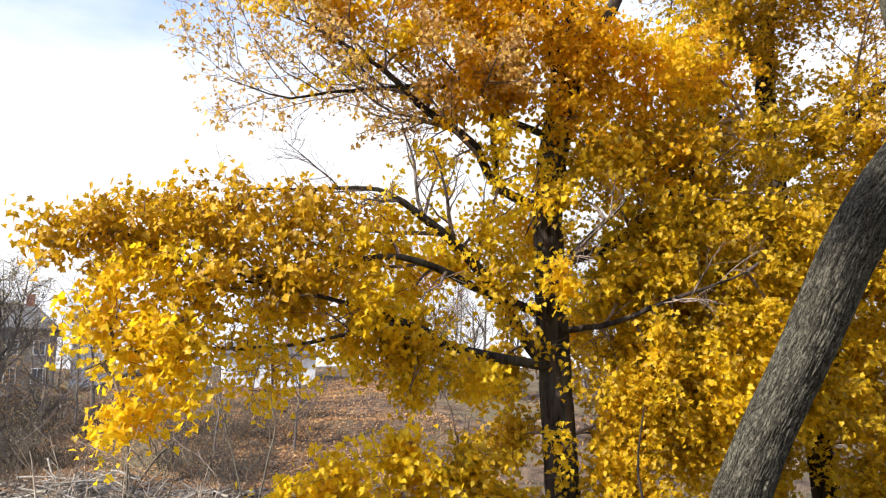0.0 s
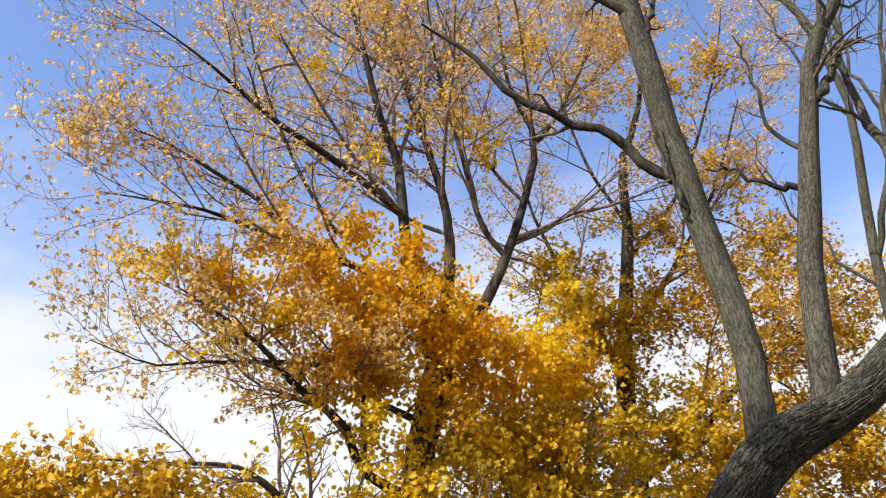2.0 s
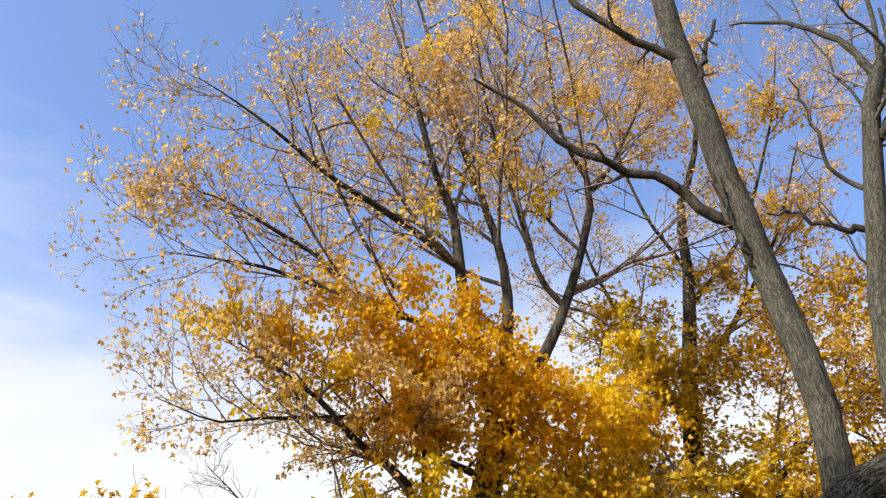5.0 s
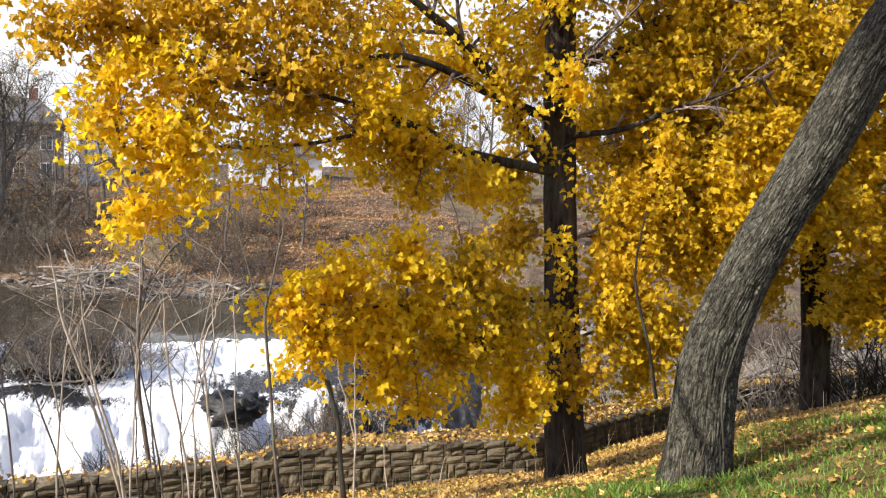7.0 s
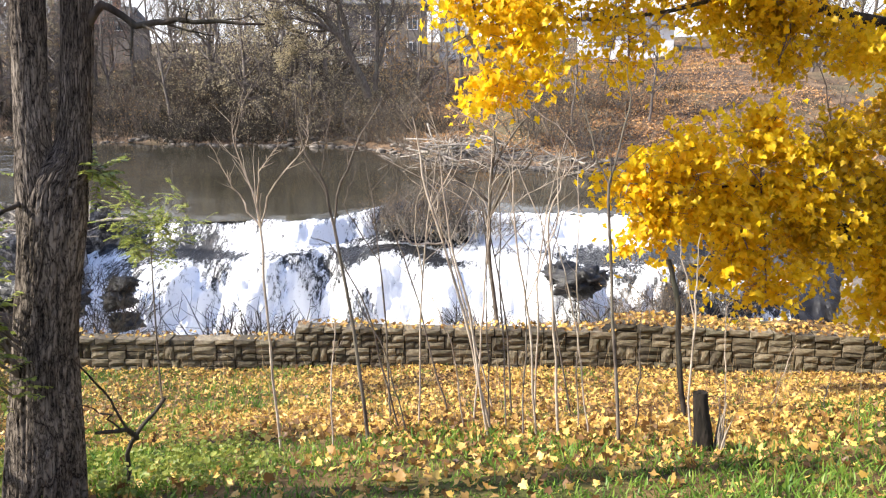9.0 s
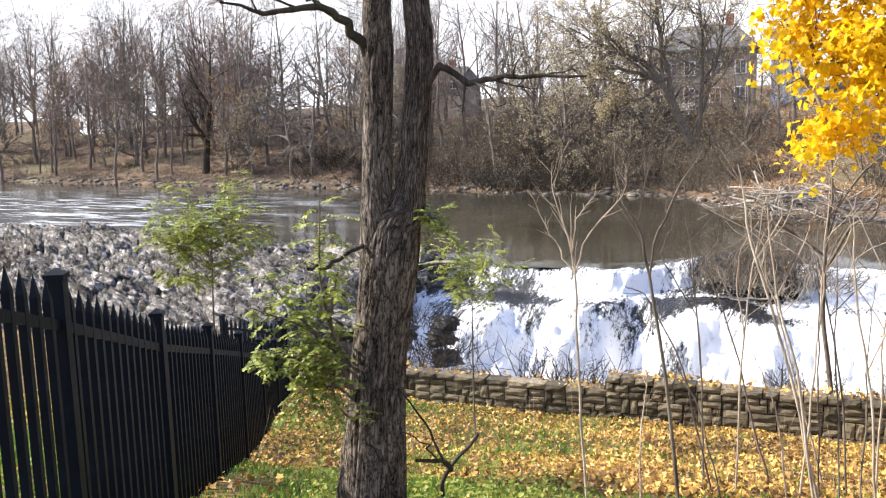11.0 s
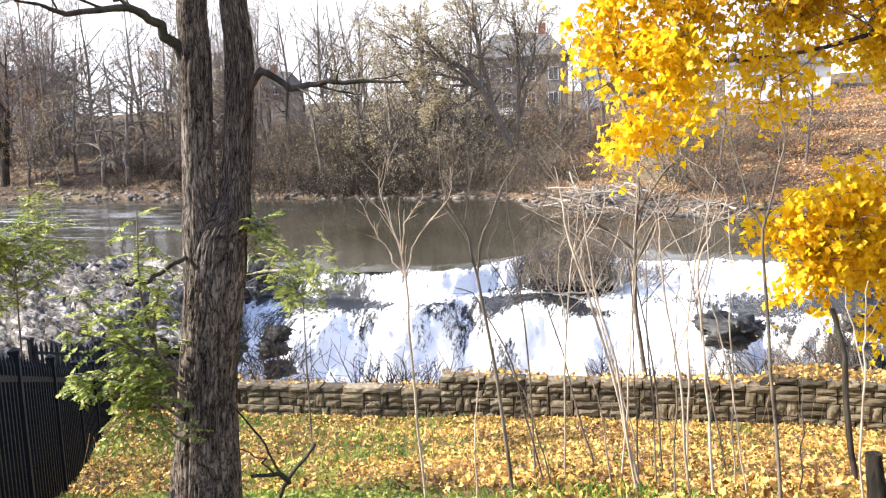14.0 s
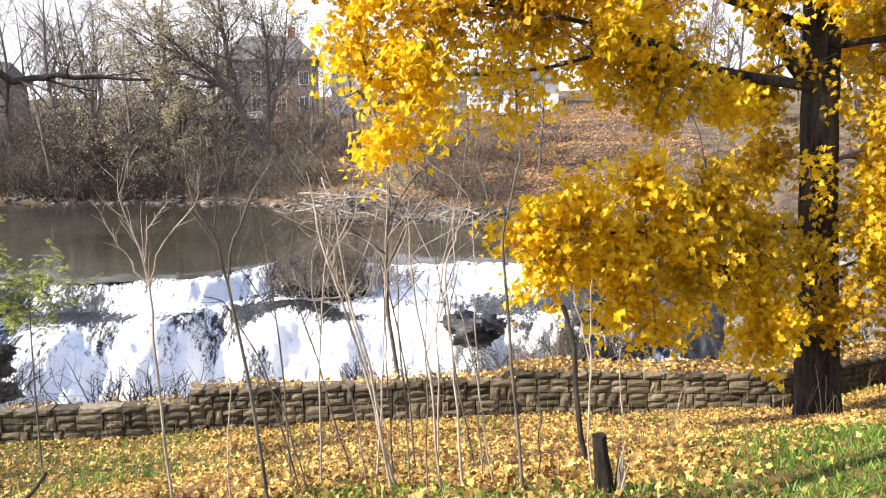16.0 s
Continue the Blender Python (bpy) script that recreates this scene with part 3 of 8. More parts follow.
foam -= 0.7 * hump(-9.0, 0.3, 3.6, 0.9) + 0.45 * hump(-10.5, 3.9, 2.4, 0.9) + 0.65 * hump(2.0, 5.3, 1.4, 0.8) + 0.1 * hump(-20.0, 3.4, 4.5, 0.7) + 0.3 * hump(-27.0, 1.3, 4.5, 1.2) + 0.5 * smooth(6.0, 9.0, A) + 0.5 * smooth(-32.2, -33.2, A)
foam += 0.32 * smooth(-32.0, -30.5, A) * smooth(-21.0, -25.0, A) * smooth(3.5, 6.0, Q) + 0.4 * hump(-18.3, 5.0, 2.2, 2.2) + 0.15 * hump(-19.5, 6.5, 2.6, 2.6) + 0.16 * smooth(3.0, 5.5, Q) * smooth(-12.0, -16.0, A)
spray = np.random.default_rng(44).normal(size=X.shape)
spray = 0.045 * spray + 0.05 * (spray + np.roll(spray, 1, 0) + np.roll(spray, 1, 1) + np.roll(spray, 2, 0)) / 2
wet = np.clip(foam, 0, 1)
lumps = 0.1 * waves(X * 1.6, Y * 0.4, 1.5, 41, 5) + 0.07 * waves(X * 2.4, Y * 0.6, 3.4, 42, 4)
V, F = sheet(X, Y, base + 0.8 * domes + lumps * (0.22 + 0.3 * steep) + (spray * (0.2 + 0.45 * steep) + 0.1 * np.abs(spray)) * (0.25 + wet) - 0.6 * smooth(-0.1, -0.7, Q))
me = mesh_of("waterfall", V, F, M["foam"], True)
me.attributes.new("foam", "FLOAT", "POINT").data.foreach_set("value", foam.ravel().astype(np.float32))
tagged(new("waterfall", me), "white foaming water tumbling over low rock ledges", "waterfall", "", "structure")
rock_bed = base + domes + 0.14 * waves(X, Y, 0.9, 43, 5) + 0.08 * rag - 0.2 - 0.45 * wet + 0.6 * smooth(6.6, 8.4, X) + 0.5 * smooth(-14.4, -15.6, X) * (0.5 + 0.5 * waves(X, Y, 1.6, 45))
V, F = sheet(X, Y, rock_bed - 0.5 * smooth(0.3, -0.3, Q))
tagged(new("falls_rock_bed", mesh_of("falls_rock_bed", V, F, M["wet_rock"], True)), "dark wet rock ledges showing through the falls", "rock", "", "structure")

# pale layered rock beside the falls
X, Y = np.meshgrid(np.concatenate([np.arange(-75, -42, 0.5), np.arange(-42, -12, 0.065), np.arange(-12, -8.9, 0.3)]), np.concatenate([np.arange(12.6, 15, 0.2), np.arange(15, 30.5, 0.065)]))


def blocks(u, v, seed):
    """Broken blocks about one unit apart: each point's block height, its place across the block, and how near a crack it lies."""
    g = np.random.default_rng(seed)
    jit = g.random((97, 97, 3))
    iu, iv = np.floor(u).astype(int), np.floor(v).astype(int)
    best, second = np.full(u.shape, 9.0), np.full(u.shape, 9.0)
    high, across = np.zeros(u.shape), np.zeros(u.shape)
    for du in (-1, 0, 1):
        for dv in (-1, 0, 1):
            j = jit[(iu + du) % 97, (iv + dv) % 97]
            pu, pv = u - (iu + du + j[..., 0]), v - (iv + dv + j[..., 1])
            d = np.hypot(pu, pv)
            near = d < best
            second = np.where(near, best, np.minimum(second, d))
            high, across = np.where(near, j[..., 2], high), np.where(near, pv + 0.5 * pu * (j[..., 0] - 0.3), across)
            best = np.where(near, d, best)
    return high, across, second - best


warp = waves(X * 0.5 + Y * 0.3, Y, 0.5, 51, 3)
# beds run across the view and dip towards the falls
bed, along_bed = Y + 0.34 * X + 0.5 * warp + 0.1 * waves(X, Y, 2.2, 59, 3), X - 0.34 * Y + 0.3 * warp
h1, t1, c1 = blocks(along_bed * 0.3, bed * 0.7, 60)
h2, t2, c2 = blocks(along_bed * 1.5, bed * 3.6, 61)
rough = waves(X, Y, 1.7, 58, 5)
layer1, layer2 = (bed * 1.5 + 0.35 * rough + 0.5 * h1) % 1.0, (bed * 4.6 + 0.6 * rough + h1) % 1.0
edge = np.interp(X, [-75, -40, -16, -11, -9], [28, 29, 28, 25.5, 23])
top = np.interp(Y, [12, 16, 21, 26, 30], [-4.5, -3.95, -3.25, -3.05, -3.3])
# each bed rises sharply from the one below it and slopes away behind
Z = top - 0.1 + 0.34 * h1 - 0.2 * t1 + 0.26 * np.minimum(layer1 / 0.12, 1.0) * (1 - 0.8 * layer1) + 0.13 * np.minimum(layer2 / 0.25, 1.0) * (1 - 0.8 * layer2) + 0.17 * h2 - 0.1 * t2 - 0.45 * smooth(0.08, 0.0, c1) - 0.2 * smooth(0.14, 0.0, c2) + 0.05 * rough
Z += 0.12 * warp - 1.6 * smooth(-0.8, 1.2, Y - edge) - 6.5 * smooth(-15.7, -14.3, X + 0.5 * np.sin(Y * 1.3) + 0.5 * waves(X, Y, 1.1, 57)) - 0.2
V, F = sheet(X, Y, Z)
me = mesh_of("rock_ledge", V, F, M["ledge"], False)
# bed coordinates, which the rock tones and painted fissure shadow follow
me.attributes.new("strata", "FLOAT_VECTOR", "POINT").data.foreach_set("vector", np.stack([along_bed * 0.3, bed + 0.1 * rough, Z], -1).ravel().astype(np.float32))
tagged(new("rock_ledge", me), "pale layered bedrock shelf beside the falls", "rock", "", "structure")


# ---------------------------------------------------------------- retaining wall
def wall_core():
    xs = np.concatenate([np.arange(-13.5, -4.25, 0.4), [-4.25, -4.2499], np.arange(-4.0, 1.14, 0.4), [1.14, 1.1401], np.arange(1.4, 22, 0.4)])
    y = np.interp(xs, WALL_X, WALL_Y)
    top = wall_top(xs) - 0.05
    lo = np.full_like(xs, -4.2)
    rows = np.stack([np.stack([xs, y + 0.04, lo], 1), np.stack([xs, y + 0.04, top], 1), np.stack([xs, y + 0.42, top], 1), np.stack([xs, y + 0.42, lo], 1)], 1)
    n = len(xs)
    i = np.arange(n * 4).reshape(n, 4)
    j = np.roll(i, -1, axis=1)
    F = np.stack([i[:-1], j[:-1], j[1:], i[1:]], -1).reshape(-1, 4)
    ends = np.array([i[0], i[-1][::-1]])
    return mesh_of("wall_river", rows.reshape(-1, 3), np.concatenate([F, ends]), M["mortar"])


wall = tagged(new("wall_river", wall_core()), "low retaining wall of rough squared brown stone with leaf-strewn coping", "wall", "", "structure")


# ---------------------------------------------------------------- trees close by
def limb(rows, k=14):
    """A limb through rows of (bearing, height angle, distance, radius)."""
    return curve_through([(*pe(a, e, d), r) for a, e, d, r in rows], k)


def bark_tube(P, R, sides=40, sub=5, ridge=0.06, furrows=11, seed=1, flare=0.0):
    """A trunk with furrowed bark modelled in it."""
    k = len(P)
    t = np.linspace(0, k - 1, (k - 1) * sub + 1)
    C = np.stack([np.interp(t, np.arange(k), P[:, i]) for i in range(3)], 1)
    r = np.interp(t, np.arange(k), R)
    T = unit(np.gradient(C, axis=0))
    U = unit(np.cross(T, np.array([0.35, 0.9, 0.2])))
    W = np.cross(T, U)
    a = np.arange(sides) * 2 * np.pi / sides
    s = np.concatenate([[0], np.cumsum(np.linalg.norm(np.diff(C, axis=0), axis=1))])
    A, S = np.meshgrid(a, s)
    g = np.random.default_rng(seed)
    h = np.zeros_like(A)
    for n in (furrows, furrows + 5, int(1.5 * furrows), 2 * furrows - 1):
        w = g.uniform(0.5, 1.0)
        h += w * np.sin(n * A + g.uniform(0, 6.28) + 1.3 * np.sin(S * g.uniform(1.5, 4.0) + g.uniform(0, 6.28)) + 0.8 * np.sin(S * g.uniform(7, 12) + n))
    h = np.clip(np.abs(h) * 1.3, 0, 1) - 0.6 + 0.3 * np.sin(3 * A + S * 0.8) + 0.25 * np.sin(2 * A - S * 1.7 + seed)
    rr = r[:, None] * (1 + ridge * h + flare * np.exp(-S / 0.35) * (1 + 0.35 * np.sin(5 * A + seed)))
    V = C[:, None] + rr[..., None] * (np.cos(A)[..., None] * U[:, None] + np.sin(A)[..., None] * W[:, None])
    n = len(t)
    i = np.arange(n * sides).reshape(n, sides)
    j = np.roll(i, -1, axis=1)
    F = np.stack([i[:-1], j[:-1], j[1:], i[1:]], -1).reshape(-1, 4)
    u = np.linspace(0, 2 * np.pi * float(np.mean(R)), sides + 1)
    c, q = np.meshgrid(np.arange(sides), np.arange(n - 1))
    uv = np.stack([np.stack([u[c], s[q]], -1), np.stack([u[c + 1], s[q]], -1), np.stack([u[c + 1], s[q + 1]], -1), np.stack([u[c], s[q + 1]], -1)], 2)
    return V.reshape(-1, 3), F, uv.reshape(-1, 2)


def bark_mesh(name, P, R, mat, *shape):
    """A barked tube whose texture runs round and along it."""
    V, F, uv = bark_tube(P, R, *shape)
    me = mesh_of(name, V, F, mat, True)
    me.uv_layers.new(name="bark").data.foreach_set("uv", uv.ravel().astype(np.float32))
    return me


def shoots(limbs, m1, m2, m3, gen, up=0.06, len1=(0.3, 0.5), t0=0.3, flat=0.3, rmin=0.004):
    """Side branches of three orders on a list of limbs. Returns tube pairs and the twigs."""
    pairs, fine = [], []
    for P, R in limbs:
        P, R = P[None], R[None]
        s = spawn(P, R, m1, t0, 0.98, (30, 60), len1, gen, flat, 0.55)
        P1, R1 = grow(*s[:3], np.maximum(s[3], rmin * 2.2), 7, 0.13, up, 0.3, gen)
        pairs.append(tubes(P1, R1, 5))
        s = spawn(P1, R1, m2, 0.2, 1.0, (30, 60), (0.3, 0.55), gen, flat, 0.55)
        P2, R2 = grow(*s[:3], np.maximum(s[3], rmin * 1.5), 5, 0.15, up, 0.35, gen)
        pairs.append(tubes(P2, R2, 4))
        fine.append(P2)
        if m3:
            s = spawn(P2, R2, m3, 0.25, 1.0, (30, 60), (0.35, 0.6), gen, flat, 0.6)
            P3, R3 = grow(*s[:3], np.maximum(s[3], rmin), 4, 0.16, up, 0.5, gen)
            pairs.append(tubes(P3, R3, 3))
            fine.append(np.concatenate([P3, P3[:, -1:] + 0.02], 1))
    return pairs, np.concatenate(fine)


def sprays(az, el, d, rh, rv, n, per, gen, size=0.13):
    """A mass of foliage: n flat sprays of leaves spread through an ellipsoid, and the twigs that carry them."""
    c = pe(az, el, d)
    q = gen.normal(size=(n, 3))
    q = unit(q) * gen.random((n, 1)) ** 0.4 * np.array([rh, rh * 0.8, rv])
    # tiers: the sprays lie in thin layers that sag outwards
    q[:, 2] = np.round(q[:, 2] / 0.2 + gen.uniform(-0.2, 0.2)) * 0.2 + gen.normal(size=n) * 0.04 + 0.05 - 0.1 * (q[:, 0] ** 2 + q[:, 1] ** 2) / max(rh, 0.3)
    mids = c + q
    out = unit(q * np.array([1, 1, 0.3]) + gen.normal(size=(n, 3)) * 0.05)
    start = mids - out * gen.uniform(0.3, 0.6, (n, 1)) * np.array([1, 1, 0.4]) + np.array([0, 0, 0.1])
    P, R = grow(start, out + np.array([0, 0, -0.12]), gen.uniform(0.5, 0.9, n), np.full(n, 0.004), 5, 0.14, -0.04, 0.4, gen)
    at = along(P, per, 0.15, 0.085, gen)
    at[:, 2] += gen.normal(size=len(at)) * 0.02 - 0.02
    return at, (P, R), c


def maple_tree(name, label, base, trunk_rows, limb_rows, masses, seed, sparse, leaf=0.092, group=""):
    """A maple: trunk, limbs one by one, twigs, and foliage in masses of several tints."""
    gen = np.random.default_rng(seed)
    root = tagged(empty(name, base), label, "tree", group)
    P, R = limb(trunk_rows, 18)
    piece("trunk", bark_mesh("trunk", P, R, M["bark_maple"], 32, 5, 0.07, 9, seed, 0.35), root)
    limbs = []
    for rows in limb_rows:
        LP, LR = limb([(a, e, d, r * (0.75 if e > 26 else 0.95)) for a, e, d, r in rows], 14)
        LP = LP + np.cumsum(gen.normal(size=LP.shape) * 0.012, axis=0)
        limbs.append((LP, LR))
        piece("limb", bark_mesh("limb", LP, LR, M["bark_maple"], 10, 2, 0.08, 4, seed), root)
    high = [l for l in limbs if l[0][:, 2].mean() > 5.0]
    middle = [l for l in limbs if 3.7 < l[0][:, 2].mean() <= 5.0]
    low = [l for l in limbs if l[0][:, 2].mean() <= 3.7]
    pairs, fine = shoots(high, *sparse[:3], gen, 0.05, sparse[4], 0.25, 0.2, 0.003)
    if middle:
        pairs += shoots(middle, 10, 8, 4, gen, 0.04, (0.25, 0.45), 0.3, 0.2, 0.003)[0]
    if low:
        pairs += shoots(low, 7, 5, 2, gen, 0.02, (0.2, 0.4), 0.3, 0.3, 0.0025)[0]
    tips = along(fine, sparse[3], 0.1, 0.07, gen)
    # tips thinned by height angle and bearing to fit the camera's view
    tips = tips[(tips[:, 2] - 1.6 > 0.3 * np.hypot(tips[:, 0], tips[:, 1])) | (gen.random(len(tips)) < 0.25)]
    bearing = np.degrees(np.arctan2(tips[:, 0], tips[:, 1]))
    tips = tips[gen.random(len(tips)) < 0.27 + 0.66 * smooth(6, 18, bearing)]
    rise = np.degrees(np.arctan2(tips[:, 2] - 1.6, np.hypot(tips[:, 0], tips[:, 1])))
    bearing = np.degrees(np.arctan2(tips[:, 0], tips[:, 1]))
    tips = tips[(rise < 44.5 + 0.45 * bearing + gen.normal(size=len(tips))) | (gen.random(len(tips)) < 0.12)]     # outer twigs left bare beyond an outline that fits the camera's view
    heads = {"leaf_yellow": [], "leaf_orange": [], "leaf_olive_shade": [], "leaf_amber_shade": []}
    spots = np.concatenate([l[0] for l in limbs] + [P])
    twigs = []
    for az, el, d, rh, rv, dens, tint in masses:
        n = max(4, int((105 if el < -3 else 34 if el > 12 and az > 11 else 60 if el < 2 or az > 11 else 44 if el < 8 else 38) * dens * rh * rv / 0.5))
        at, (SP, SR), c = sprays(az, el, d, rh, rv, n, 35, gen, leaf)
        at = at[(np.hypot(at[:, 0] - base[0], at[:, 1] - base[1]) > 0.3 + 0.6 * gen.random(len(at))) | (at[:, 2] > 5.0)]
        heads[tint].append(at)
        pairs.append(tubes(SP, SR, 3))
        w = spots[np.argmin(np.linalg.norm(spots - c, axis=1))]
        bow = 0.5 * (w + c) + np.array([0, 0, 0.12 * np.linalg.norm(c - w)])
        BP, BR = curve_through([(*w, 0.03), (*bow, 0.02), (*c, 0.008)], 8)
        twigs.append(BP)
        pairs.append(tubes(BP[None], BR[None], 5))
        k = max(3, n // 7)
        pick = gen.integers(0, n, k)
        a = BP[gen.integers(3, 8, k)]
        m = 0.5 * (a + SP[pick, 0]) + gen.normal(size=(k, 3)) * 0.05
        pairs.append(tubes(np.stack([a, m, SP[pick, 0]], 1), np.tile([0.01, 0.008, 0.006], (k, 1)), 3))
    piece("twigwork", mesh_of("twigwork", pairs, None, M["bark_twig"], False), root, "", "stuff")
    for tint, ats in heads.items():
        if ats:
            at = np.concatenate(ats)
            size = leaf * gen.uniform(0.7, 1.2, len(at))
            piece("foliage", mesh_of("foliage", *leaves(at, size, *((LOBED, LOBED_F) if masses[0][2] < 12 else (THREE, THREE_F)), 0.55, (-0.5, -0.4, 0.72), gen), M[tint], False), root, "", "stuff")
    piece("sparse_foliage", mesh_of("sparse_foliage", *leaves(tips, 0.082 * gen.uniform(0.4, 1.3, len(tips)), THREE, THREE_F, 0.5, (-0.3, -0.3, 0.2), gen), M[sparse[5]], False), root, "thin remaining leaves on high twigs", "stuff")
    return root


